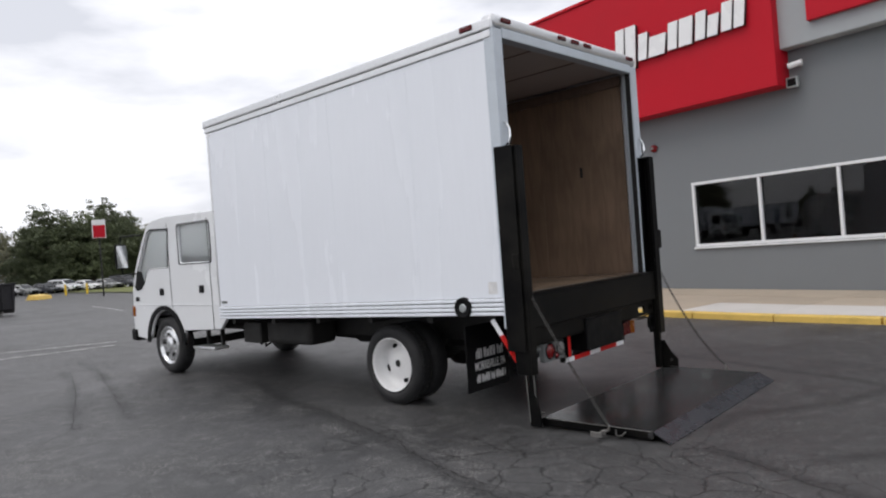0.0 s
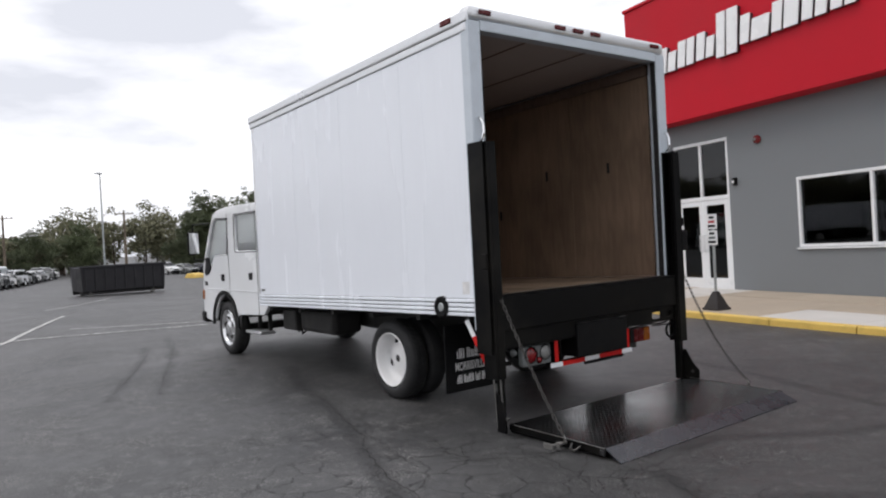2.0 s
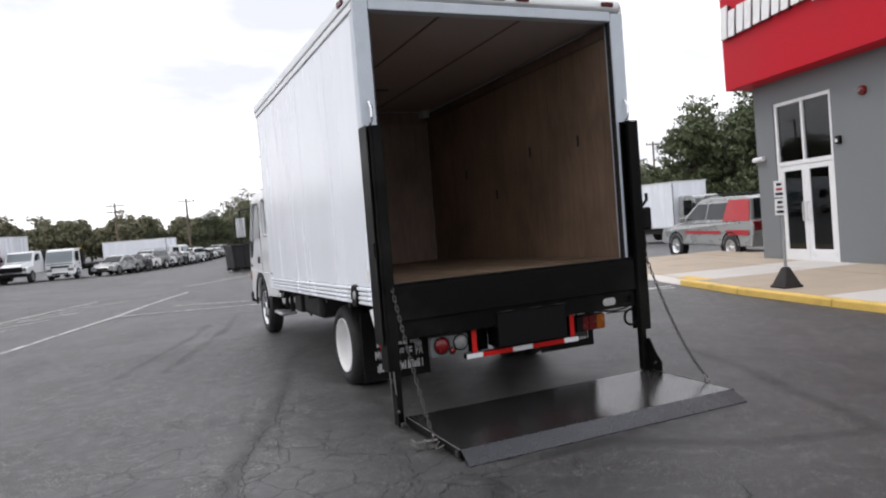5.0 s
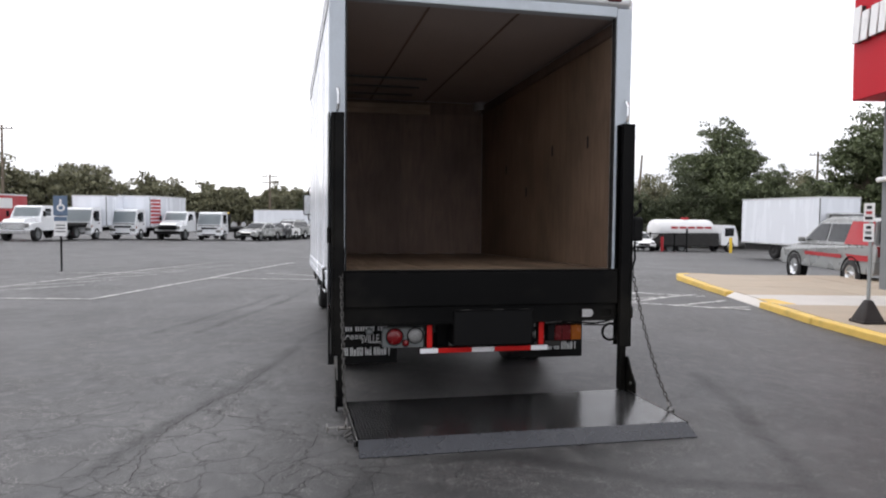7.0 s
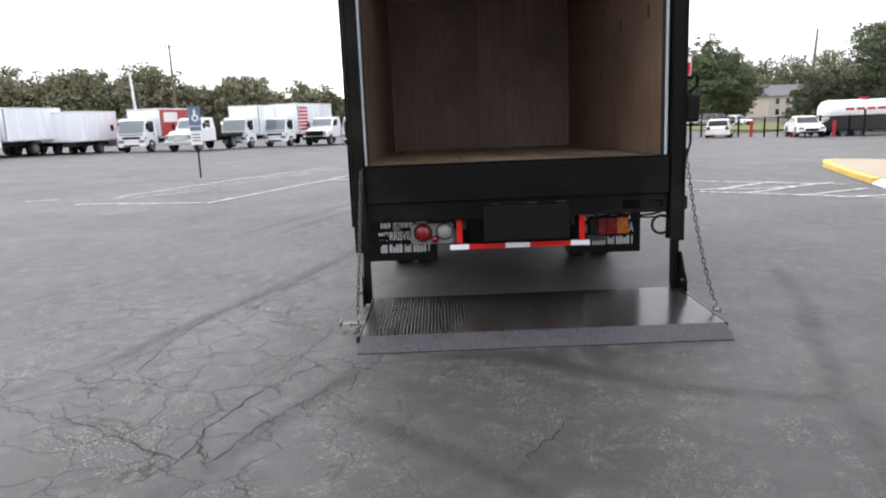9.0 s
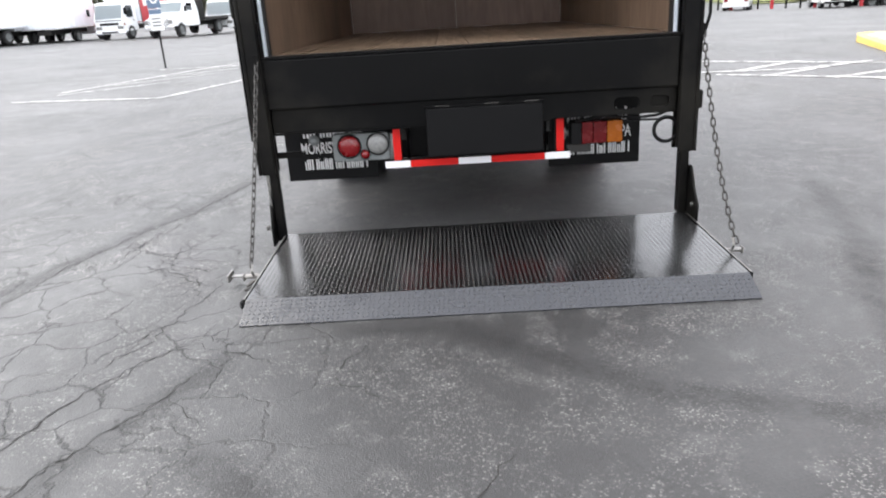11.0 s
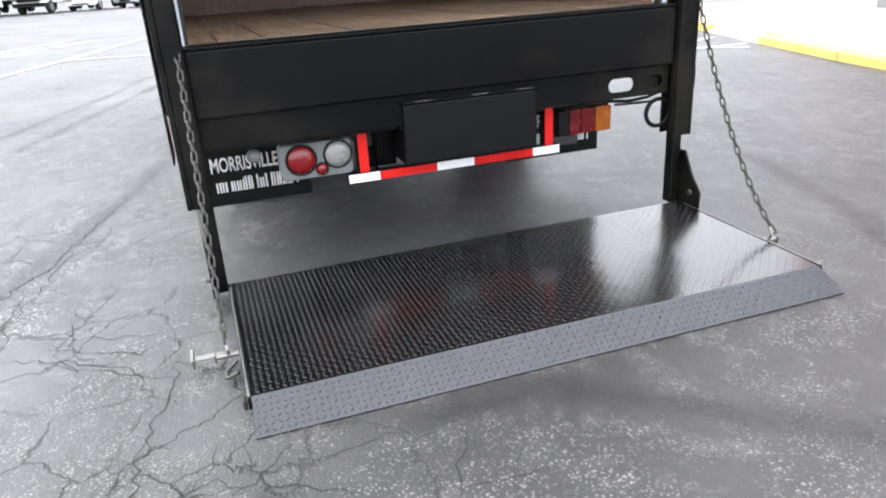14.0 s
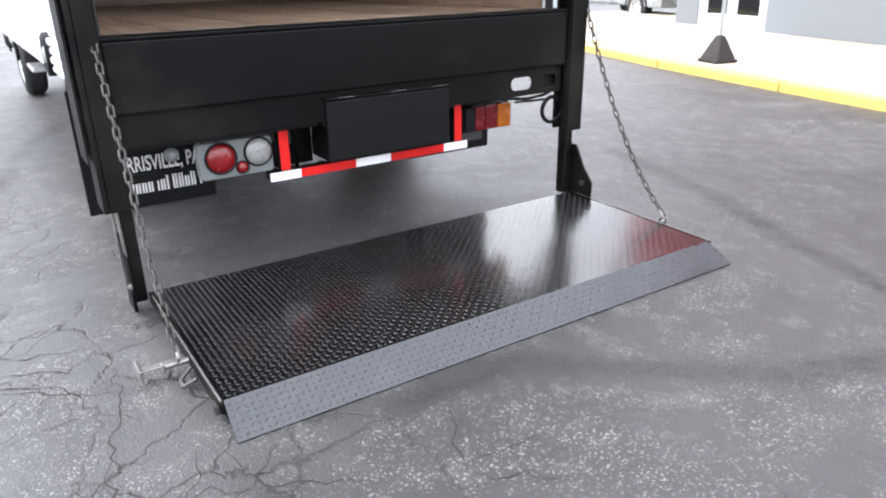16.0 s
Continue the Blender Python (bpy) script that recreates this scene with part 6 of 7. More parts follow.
def conventional(m, label, dark=False):
    """A bonneted medium truck or pickup; +x is its front."""
    t = thing("work_truck", label, "truck", "parked trucks", m)
    body = part("cab", prism([(-1.3, 0.6), (-1.3, 1.40), (-1.66, 2.06), (-1.85, 2.13), (-3.0, 2.13), (-3.1, 1.4), (-3.1, 0.6)], -0.95, 0.95, 0.10, 1.5), CAB_WHITE, t, "white bonneted cab")
    part("bonnet", prism([(0.0, 0.7), (0.02, 1.14), (-0.14, 1.30), (-1.31, 1.42), (-1.31, 0.7)], -0.66, 0.66, 0.05, 1.2), CAB_WHITE, body)
    for y0, y1 in ((-0.98, -0.62), (0.62, 0.98)):
        part("fender", prism([(-0.02, 0.66), (-0.02, 0.94), (-0.2, 1.10), (-1.45, 1.14), (-1.45, 0.66)], y0, y1), CAB_WHITE, body)
    part("windscreen", box((-0.012, -0.78, -0.30), (0.03, 0.78, 0.31), 0.01, m=Matrix.Translation((-1.475, 0, 1.73)) @ Matrix.Rotation(math.atan2(-0.36, 0.66), 4, "Y")), PALE_PANE, body)
    for y in (-0.92, 0.89):
        part("side_window", box((-2.45, y, 1.48), (-1.85, y + 0.03, 1.95), 0.01), DARK_PANE, body)
        part("mirror", box((-1.42, y * 1.22 - 0.08, 1.45), (-1.36, y * 1.22 + 0.08, 1.80), 0.02), BLACK_PLASTIC, body)
    part("grille", box((0.0, -0.7, 0.75), (0.045, 0.7, 1.12), 0.02, 2), BLACK_PLASTIC if dark else CHROME, body, "black grille" if dark else "chrome grille")
    for y in (-0.78, 0.78):
        part("headlight", box((-0.03, y - 0.16, 0.82), (0.03, y + 0.16, 1.06), 0.03, 2), LAMP_CLEAR, body)
    part("bumper", box((-0.1, -1.0, 0.45), (0.1, 1.0, 0.68), 0.03, 2), BLACK_PLASTIC if dark else CHROME, t)
    part("flat_bed", box((-7.0, -1.15, 0.85), (-3.5, 1.15, 1.05), 0.02), UNDERBODY, t, "dark flat bed")
    part("bulkhead", box((-3.58, -1.1, 1.052), (-3.5, 1.1, 2.1), 0.01), UNDERBODY, t)
    part("frame_rail", box((-6.9, -0.4, 0.55), (-0.3, 0.4, 0.8)), UNDERBODY, t)
    for x in (-0.85, -5.4):
        for y in (-1.02, 1.02):
            simple_wheel(t, x, y, 0.42, 0.28, LAMP_GREY)
    return t


def car(m, label, paint, suv=False, van=False):
    """A parked car; +x is its front."""
    L, W = (4.75, 0.93) if suv else (4.6, 0.88)
    h0, belt, top = (0.42, 1.08, 1.74) if suv else (0.32, 0.92, 1.45)
    t = thing("parked_car", label, "car", "parked cars", m)
    low = part("body", prism([(0.0, h0 + 0.10), (-0.02, belt - 0.34), (-0.10, belt - 0.24), (-0.35, belt - 0.15), (-0.8, belt - 0.07), (-1.25, belt), (-L + 0.5, belt + 0.05), (-L + 0.1, belt + 0.03), (-L, belt - 0.1), (-L + 0.02, h0), (-0.15, h0)], -W, W, 0.05, belt - 0.2), paint, t)
    rear_x = -L + 0.10 if suv or van else -L + 0.75
    roof_x = -L + 0.28 if suv or van else -L + 1.45
    house = part("glasshouse", prism([(-1.15, belt - 0.01), (-1.95, top - 0.10), (-2.15, top - 0.04), (-2.5, top), (roof_x + 0.35, top - 0.01), (roof_x, top - 0.08), (rear_x, belt - 0.01)], -W + 0.05, W - 0.05, 0.16, belt + 0.1), paint, low)
    hi = top - 0.15
    cut = -L + 1.15 if suv or van else None
    panes = [[(-1.40, belt + 0.05), (-2.50, belt + 0.05), (-2.50, hi), (-2.0, hi)]]
    panes.append([(-2.58, belt + 0.05), (cut - 0.02 if cut else rear_x + 0.28, belt + 0.05), (cut if cut else roof_x + 0.12, hi), (-2.58, hi)])
    if cut:
        panes.append([(cut - 0.1, belt + 0.05), (-L + 0.26, belt + 0.05), (-L + 0.36, hi), (cut - 0.08, hi)])
    for sgn in (-1, 1):
        lean = Matrix.Translation((0, (W - 0.046) * sgn, belt)) @ Matrix.Rotation(math.atan2(0.16, top - 0.04 - belt) * sgn, 4, "X") @ Matrix.Translation((0, 0, -belt)) @ upright_y(0)
        for p in panes:
            part("side_window", plate("side_window", p, [], 0.008, lean, DARK_PANE), DARK_PANE, house, "dark tinted side window")
        y = (W - 0.02) * sgn
        part("mirror", box((-1.50, min(y, y + 0.17 * sgn), belt), (-1.38, max(y, y + 0.17 * sgn), belt + 0.13), 0.03, 2), paint, low)
    for x0, x1, nm, sx in ((-1.15, -1.95, "windscreen", 1), (rear_x, roof_x, "rear_window", -1)):
        d = Vector((x1 - x0, 0, top - 0.05 - belt))
        q = Matrix.Translation((x0 + 0.012 * sx, 0, belt + 0.01)) @ Matrix.Rotation(math.atan2(d.x, d.z), 4, "Y")
        pane = bmesh.new()
        ring = [(-W + 0.17, 0.1 * d.length), (W - 0.17, 0.1 * d.length), (W - 0.27, 0.92 * d.length), (-W + 0.27, 0.92 * d.length)]
        fr = [pane.verts.new((0.006, yy, zz)) for yy, zz in ring]
        bk = [pane.verts.new((-0.006, yy, zz)) for yy, zz in ring]
        pane.faces.new(fr)
        pane.faces.new(bk[::-1])
        for k in range(4):
            pane.faces.new((fr[k], bk[k], bk[(k + 1) % 4], fr[(k + 1) % 4]))
        bmesh.ops.recalc_face_normals(pane, faces=pane.faces)
        bmesh.ops.transform(pane, matrix=q, verts=pane.verts)
        part(nm, pane, DARK_PANE, house)
    for y in (-W + 0.22, W - 0.22):
        part("headlight", box((-0.10, y - 0.17, belt - 0.33), (0.012, y + 0.17, belt - 0.20), 0.03, 2), LAMP_CLEAR, low)
        part("tail_lamp", box((-L - 0.012, y - 0.13, belt - 0.25), (-L + 0.1, y + 0.13, belt + 0.0), 0.02, 2), LAMP_RED, low)
    part("grille", box((-0.02, -0.42, h0 + 0.13), (0.014, 0.42, h0 + 0.30), 0.01), BLACK_PLASTIC, low)
    part("bumper_trim", box((-0.04, -W + 0.1, h0 - 0.02), (0.02, W - 0.1, h0 + 0.08), 0.02), BLACK_PLASTIC, low)
    r = 0.37 if suv else 0.33
    for x in (-0.9, -L + 0.95):
        for y in (-W - 0.01, W + 0.01):
            simple_wheel(t, x, y, r, 0.24, WHEEL_SILVER if suv else LAMP_GREY)
            s = 1 if y > 0 else -1
            part("wheel_arch", lathe([(r + 0.02, 0.0), (r + 0.07, 0.004), (r + 0.075, -0.05)], Matrix.Translation((x, y - 0.006 * s, r)) @ Matrix.Rotation(radians(-90 * s), 4, "X"), 24), BLACK_PLASTIC, low)
    if suv:
        for y in (-0.6, 0.6):
            part("roof_rail", put_tube(bmesh.new(), [(-2.1, y, top), (-2.2, y, top + 0.06), (-4.2, y, top + 0.06), (-4.3, y, top)], 0.018, 6), BLACK_PLASTIC, low)
    return t


def build_parked():
    cabover(at(-41.6, -20.6, -8), "white delivery truck with a red cargo box", RED_PAINT, 4.2, 2.8, "panel")
    conventional(at(-40.6, -17.2, -12), "white bonneted truck with a chrome grille")
    cabover(at(-46.9, -15.4, -11), "white delivery truck with a plain white box", BOX_WHITE, 5.0, 3.05)
    cabover(at(-49.2, -13.0, -15), "white delivery truck with red stripes on its box", BOX_WHITE, 6.5, 3.2, "stripes")
    conventional(at(-50.0, -10.1, -15), "white bonneted truck with a black grille", True)
    flat = cabover(at(-52.3, -7.4, -14), "white cab-over truck with a dark flat bed", BOX_WHITE, 4.6, 3.0, bed=True)
    part("equipment", box((-3.1, -0.7, 1.022), (-2.1, 0.7, 1.9), 0.15, 2), BLACK_PLASTIC, flat, "dark covered equipment")
    part("boom", box((-2.15, 0.1, 1.905), (-1.95, 0.9, 2.2), 0.06, 2), YELLOW_PAINT, flat, "orange-yellow boom")
    for i in range(18):
        k = i / 17
        x, y = -53.4 - 48 * k, -4.75 + 13.6 * k
        paint = (SILVER_PAINT, DARK_PAINT, SIGN_WHITE, SILVER_PAINT, CAB_WHITE)[i % 5]
        word = {id(SIGN_WHITE): "white", id(SILVER_PAINT): "silver", id(DARK_PAINT): "dark", id(CAB_WHITE): "white"}[id(paint)]
        car(at(x, y, -28), word + " parked sedan in the long car row" if i % 6 != 3 else word + " parked sport utility car in the long row", paint, suv=i % 6 == 3)
    cabover(at(-80.0, 3.2, 60), "long white box truck behind the car row", BOX_WHITE, 7.5, 3.1)
    for x, y, hd, ln, ht in ((-46.5, -24.0, 62, 4.6, 2.75), (-45.6, -26.3, 62, 4.6, 2.75), (-44.9, -28.7, 62, 4.6, 2.7), (-43.5, -31.2, 62, 4.6, 2.7), (-40.5, -33.5, 62, 4.6, 2.7)):
        cabover(at(x, y, hd + 118), "white box truck in the rear row of the lot", BOX_WHITE, ln, ht)
    cabover(at(-34.5, -26.8, -8), "white box truck at the end of the row", BOX_WHITE, 5, 2.8)
    # kerb side and beyond the shop
    suv = car(at(-12.45, 13.48, 166), "silver sport utility car with red side graphics", SILVER_PAINT, suv=True)
    for s in (-1, 1):
        flat = upright_y(0.933 * s)
        part("graphic", plate("graphic", [(-1.55, 0.74), (-3.35, 0.74), (-3.35, 0.83), (-1.45, 0.83)], [], 0.005, flat, RED_PAINT), RED_PAINT, suv, "red side stripe")
        part("graphic", plate("graphic", [(-3.75, 0.72), (-4.62, 0.72), (-4.62, 0.85), (-3.55, 0.85)], [], 0.005, flat, RED_PAINT), RED_PAINT, suv, "red rear quarter graphic")
        lean = Matrix.Translation((0, 0.897 * s, 1.08)) @ Matrix.Rotation(math.atan2(0.16, 0.62) * s, 4, "X") @ Matrix.Translation((0, 0, -1.08)) @ upright_y(0)
        part("graphic", plate("graphic", [(-3.42, 1.09), (-4.62, 1.09), (-4.46, 1.66), (-3.52, 1.66)], [], 0.006, lean, RED_PAINT), RED_PAINT, suv, "red graphic over the rear side window")
    part("graphic", box((-4.77, -0.6, 1.0), (-4.762, 0.6, 1.08)), RED_PAINT, suv, "red tailgate band")
    cabover(at(-25.15, 27.1, -4), "tall white box truck parked beyond the shop", BOX_WHITE, 7.3, 3.55, cab_mat=SILVER_PAINT, tall=1.22)
    # tanker
    tank = thing("tank_truck", "white tank truck with dark chassis and red trim", "truck", m=at(-48.8, 35.6, 102))
    drum = part("tank", lathe([(0.0, 0.0), (0.55, 0.02), (0.8, 0.12), (0.85, 0.35), (0.85, 5.6), (0.8, 5.85), (0.55, 5.98), (0.0, 6.0)], Matrix.Translation((-2.4, 0, 1.88)) @ Matrix.Rotation(radians(-90), 4, "Y"), 28), SIGN_WHITE, tank, "white rounded tank", smooth=True)
    for k in range(5):
        part("stencil_bar", box((-7.2 + 0.9 * k, -0.862, 1.98), (-6.5 + 0.9 * k, -0.835, 2.16)), RED_PAINT, drum)
    part("hatch", rod((-5.0, 0, 2.70), (-5.0, 0, 2.90), 0.3), RED_PAINT, drum)
    part("catwalk", box((-8.3, -1.14, 0.52), (-2.3, 1.14, 1.62), 0.04), UNDERBODY, tank)
    part("cab", prism([(0.0, 0.5), (0.0, 1.2), (-0.3, 2.25), (-1.8, 2.3), (-1.9, 0.6)], -1.0, 1.0, 0.08, 1.4), CAB_WHITE, tank)
    for y in (-1.005, 0.975):
        part("side_window", box((-1.5, y, 1.35), (-0.5, y + 0.03, 2.05), 0.01), DARK_PANE, tank)
    part("windscreen", box((-0.01, -0.85, -0.42), (0.035, 0.85, 0.44), 0.01, m=Matrix.Translation((-0.13, 0, 1.7)) @ Matrix.Rotation(math.atan2(-0.3, 1.05), 4, "Y")), DARK_PANE, tank)
    for x in (-0.9, -6.2, -7.4):
        for y in (-1.0, 1.0):
            simple_wheel(tank, x, y, 0.48, 0.3, LAMP_GREY)
    car(at(-44.2, 25.2, -14), "white sedan facing the lot beside the tank truck", SIGN_WHITE)
    car(at(-52.5, 22.2, 155), "white small van seen from behind by the fence", SIGN_WHITE, van=True)


build_parked()


def build_dumpster():
    d = thing("dumpster", "long dark open-top roll-off dumpster on the asphalt", "dumpster", m=at(-39.6, 4.9, 94) @ Matrix.Diagonal((0.8, 1.0, 0.95, 1.0)))
    body = part("body", prism([(2.75, 0.30), (2.85, 1.72), (-2.85, 1.72), (-2.75, 0.30)], -1.1, 1.1), BLUE_BLACK, d)
    for k in range(9):
        x = -2.6 + 0.65 * k
        for y in (-1.16, 1.10):
            part("rib", box((x, y, 0.36), (x + 0.09, y + 0.06, 1.66), 0.01), BLUE_BLACK, body)
    part("top_rail", box((-2.9, -1.18, 1.66), (2.9, -1.06, 1.78), 0.02), BLUE_BLACK, body)
    part("top_rail", box((-2.9, 1.06, 1.66), (2.9, 1.18, 1.78), 0.02), BLUE_BLACK, body)
    for x in (-2.2, 2.0):
        for y in (-0.8, 0.8):
            part("roller", rod((x, y - 0.1, 0.15), (x, y + 0.1, 0.15), 0.15), STEEL, d)
    part("skid", box((-2.8, -0.9, 0.12), (2.8, -0.75, 0.34)), UNDERBODY, d)
    part("skid", box((-2.8, 0.75, 0.12), (2.8, 0.9, 0.34)), UNDERBODY, d)
    part("tag", box((0.2, 1.162, 0.98), (0.42, 1.168, 1.12)), SIGN_WHITE, body, "small white tag")
    part("tag", box((0.2, 1.162, 0.72), (0.36, 1.168, 0.80)), SIGN_WHITE, body, "small white tag")


build_dumpster()


def build_signs():
    s = thing("parking_sign", "blue and white parking sign on a black post", "sign", m=at(-14.2, -7.12, 0))
    part("post", rod((0, 0, 0), (0, 0, 1.9), 0.025, sides=8), BLACK_PLASTIC, s)
    top = part("sign_plate", box((0.028, -0.165, 1.42), (0.034, 0.165, 1.92), 0.002), SIGN_BLUE, s, "blue sign plate")
    part("symbol", lathe([(0.055, 0.0), (0.075, 0.003), (0.095, 0.0)], Matrix.Translation((0.035, 0.01, 1.62)) @ Matrix.Rotation(radians(90), 4, "Y"), 18), SIGN_WHITE, top, "white round symbol")
    part("symbol", box((0.0345, -0.02, 1.66), (0.038, 0.03, 1.84)), SIGN_WHITE, top)
    low = part("sign_plate", box((0.028, -0.155, 0.90), (0.034, 0.155, 1.405), 0.002), SIGN_WHITE, s, "white sign plate with a blue band")
    part("band", box((0.0345, -0.15, 1.28), (0.037, 0.15, 1.39)), SIGN_BLUE, low)
    for z in (1.0, 1.08, 1.16):
        part("text_bar", box((0.0345, -0.11, z), (0.037, 0.11, z + 0.03)), LAMP_GREY, low)
    n = thing("stand_sign", "white notice sign on a grey post in a rubber base", "sign", m=Matrix.Translation((-2.63, 6.17, KERB_TOP)) @ Matrix.Rotation(radians(-11), 4, "Z"))
    bm = bmesh.new()
    bmesh.ops.create_cone(bm, cap_ends=True, segments=4, radius1=0.225, radius2=0.065, depth=0.29)
    bmesh.ops.transform(bm, matrix=Matrix.Translation((0, 0, 0.17)) @ Matrix.Rotation(radians(45), 4, "Z"), verts=bm.verts)
    bmesh.ops.bevel(bm, geom=bm.edges[:], offset=0.03, segments=3, profile=0.5, affect="EDGES")
    put_box(bm, (-0.165, -0.165, 0.0), (0.165, 0.165, 0.04), 0.012, 2)
    part("base", bm, STAND_RUBBER, n, "dark rubber pyramid base")
    part("post", rod((0, 0, 0.29), (0, 0, 1.62), 0.024, sides=10), POST_STEEL, n)
    for z0, z1, ink in ((1.37, 1.62, RED_PAINT), (1.10, 1.345, LAMP_GREY)):
        pl = part("sign_plate", plate("sign_plate", rect(-0.115, z0, 0.115, z1, 0.012), [], 0.006, upright_y(-0.03), SIGN_WHITE), SIGN_WHITE, n, "white notice plate")
        for k in range(3):
            z = z0 + 0.03 + 0.072 * k
            part("text_bar", box((-0.08 + 0.015 * k, -0.0365, z), (0.08 - 0.012 * k, -0.034, z + 0.04)), BLACK_PLASTIC if k != 1 else ink, pl)


build_signs()


# ---- far edge of the lot: poles, grass, fence, house, trees ----
def pole(name, label, x, y, h, r=0.16, arms=0, mat=POLE_WOOD, lean=0.0, lamp=False):
    t = thing(name, label, "pole", m=at(x, y, 0))
    part("shaft", rod((0, 0, -0.2), (lean * h * 0.3, lean * h, h), r, r * 0.6, 10), mat, t)
    for k in range(arms):
        z = h - 0.5 - 0.9 * k
        part("cross_arm", box((-0.06, -1.2, z), (0.06, 1.2, z + 0.12)), mat, t)
        for y2 in (-1.05, -0.5, 0.5, 1.05):
            part("insulator", rod((0, y2, z + 0.12), (0, y2, z + 0.32), 0.05, sides=6), LAMP_GREY, t)
    if lamp:
        part("lamp_head", box((-0.2, -0.55, h - 0.05), (0.2, 0.25, h + 0.12), 0.03), POST_STEEL, t, "flat lamp head")
    return t


pole("light_pole", "tall slim metal lot light pole", -85, 13.5, 12.4, 0.12, mat=POST_STEEL, lamp=True)
pole("utility_pole", "wooden utility pole with cross arms", -105.9, 5.6, 8.8, 0.2, 1)
pole("utility_pole", "wooden utility pole with cross arms", -105.9, -4.0, 8.6, 0.2, 2)
pole("utility_pole", "wooden utility pole with cross arms", -96, 18.4, 8.8, 0.2, 1)
pole("utility_pole", "wooden utility pole with a cross arm behind the trucks", -90, -35.0, 12.4, 0.2, 1)
pole("boom_mast", "pale leaning boom mast behind the trucks", -60, -27.6, 6.6, 0.16, 0, SIGN_WHITE, -0.06)
pole("utility_pole", "grey wooden utility pole by the fence", -78, 42.0, 11.0, 0.2, 0, lean=0.06)
pole("utility_pole", "wooden utility pole among the trees", -70, 62.0, 11.5, 0.18, 1)


def build_edge():
    lawn = bmesh.new()
    for x0, x1, y0, y1, nx, ny in ((-104, -68, 29, 47, 14, 8),):
        rows = []
        for i in range(nx + 1):
            rows.append([])
            for j in range(ny + 1):
                x, y = x0 + (x1 - x0) * i / nx, y0 + (y1 - y0) * j / ny
                x, y = x + 2.0 * math.sin(j * 1.7), y + (x + 56) * -0.02
                rows[-1].append(lawn.verts.new((x, y, ground_z(x, y) + 0.10)))
        for a, b in zip(rows, rows[1:]):
            for j in range(ny):
                lawn.faces.new((a[j], b[j], b[j + 1], a[j + 1]))
    structure("grass_verge", lawn, GRASS, "mown grass verge beyond the lot", "grass", smooth=True)
    f = thing("fence", "low dark post fence with red posts by the lot edge", "fence")
    for i in range(13):
        x, y = -51.5 + 0.55 * i, 20.2 + 0.75 * i
        z = ground_z(x, y)
        red = i % 3 == 1
        part("post", rod((x, y, z), (x, y, z + (1.15 if red else 1.85 if i % 4 == 0 else 1.5)), 0.12 if red else 0.07, sides=8), RED_PAINT if red else BLACK_PLASTIC, f, "red post" if red else "")
    for h in (0.5, 1.4):
        part("rail", rod((-51.5, 20.2, ground_z(-51.5, 20.2) + h), (-44.9, 29.2, ground_z(-44.9, 29.2) + h), 0.035, sides=6), BLACK_PLASTIC, f)
    for x, y in ((-84, 26.5), (-83, 28.5), (-45.2, 33.3)):
        b = thing("bollard", "short yellow steel bollard", "bollard", "yellow bollards", at(x, y, 0))
        part("tube", lathe([(0.0, 1.25), (0.09, 1.22), (0.12, 1.14), (0.12, -0.1)], Matrix.Identity(4), 12), YELLOW_PAINT, b, smooth=True)
    yk = thing("kerb_island", "yellow painted kerb island across the lot", "kerb", m=at(-78, 21.6, 20))
    part("kerbstone", prism([(1.0, 0.0), (0.85, 0.4), (-0.5, 0.55), (-1.0, 0.0)], -0.8, 0.8), KERB_YELLOW, yk)
    rs = thing("pole_sign", "red and white sign on a tall post", "sign", m=at(-72, 25.75, -16))
    part("post", rod((0, 0, 0), (0, 0, 6.3), 0.08, sides=8), UNDERBODY, rs)
    pan = part("panel", box((0.085, -0.64, 6.0), (0.2, 0.64, 7.9), 0.03), SIGN_WHITE, rs)
    part("red_face", box((0.201, -0.57, 6.06), (0.208, 0.57, 7.35)), FASCIA_RED, pan)
    for i in range(8):
        car(at(-95.8 + 0.75 * i, 24.7 + 2.3 * i, 20), "distant parked car under the trees", (SIGN_WHITE, SILVER_PAINT, DARK_PAINT, CAB_WHITE)[i % 4], suv=i % 3 == 0)
    h = thing("house", "beige two-storey house with a grey roof among trees", "house", m=at(-128, 62.2, 15) @ Matrix.Scale(0.72, 4))
    wall = part("wall", box((-5, -7, -0.3), (5, 7, 5.6)), SIDING, h)
    roof = prism([(-5.6, 5.6), (0, 8.4), (5.6, 5.6)], -7.5, 7.5)
    part("roof", roof, SHINGLE, h)
    for y in (-5, -2, 1, 4):
        for z in (1.0, 3.6):
            w = part("window", box((5.002, y, z), (5.03, y + 1.1, z + 1.4)), DARK_PANE, wall)
            part("frame", box((5.031, y - 0.08, z - 0.1), (5.06, y + 1.18, z - 0.001)), SIGN_WHITE, w)


build_edge()


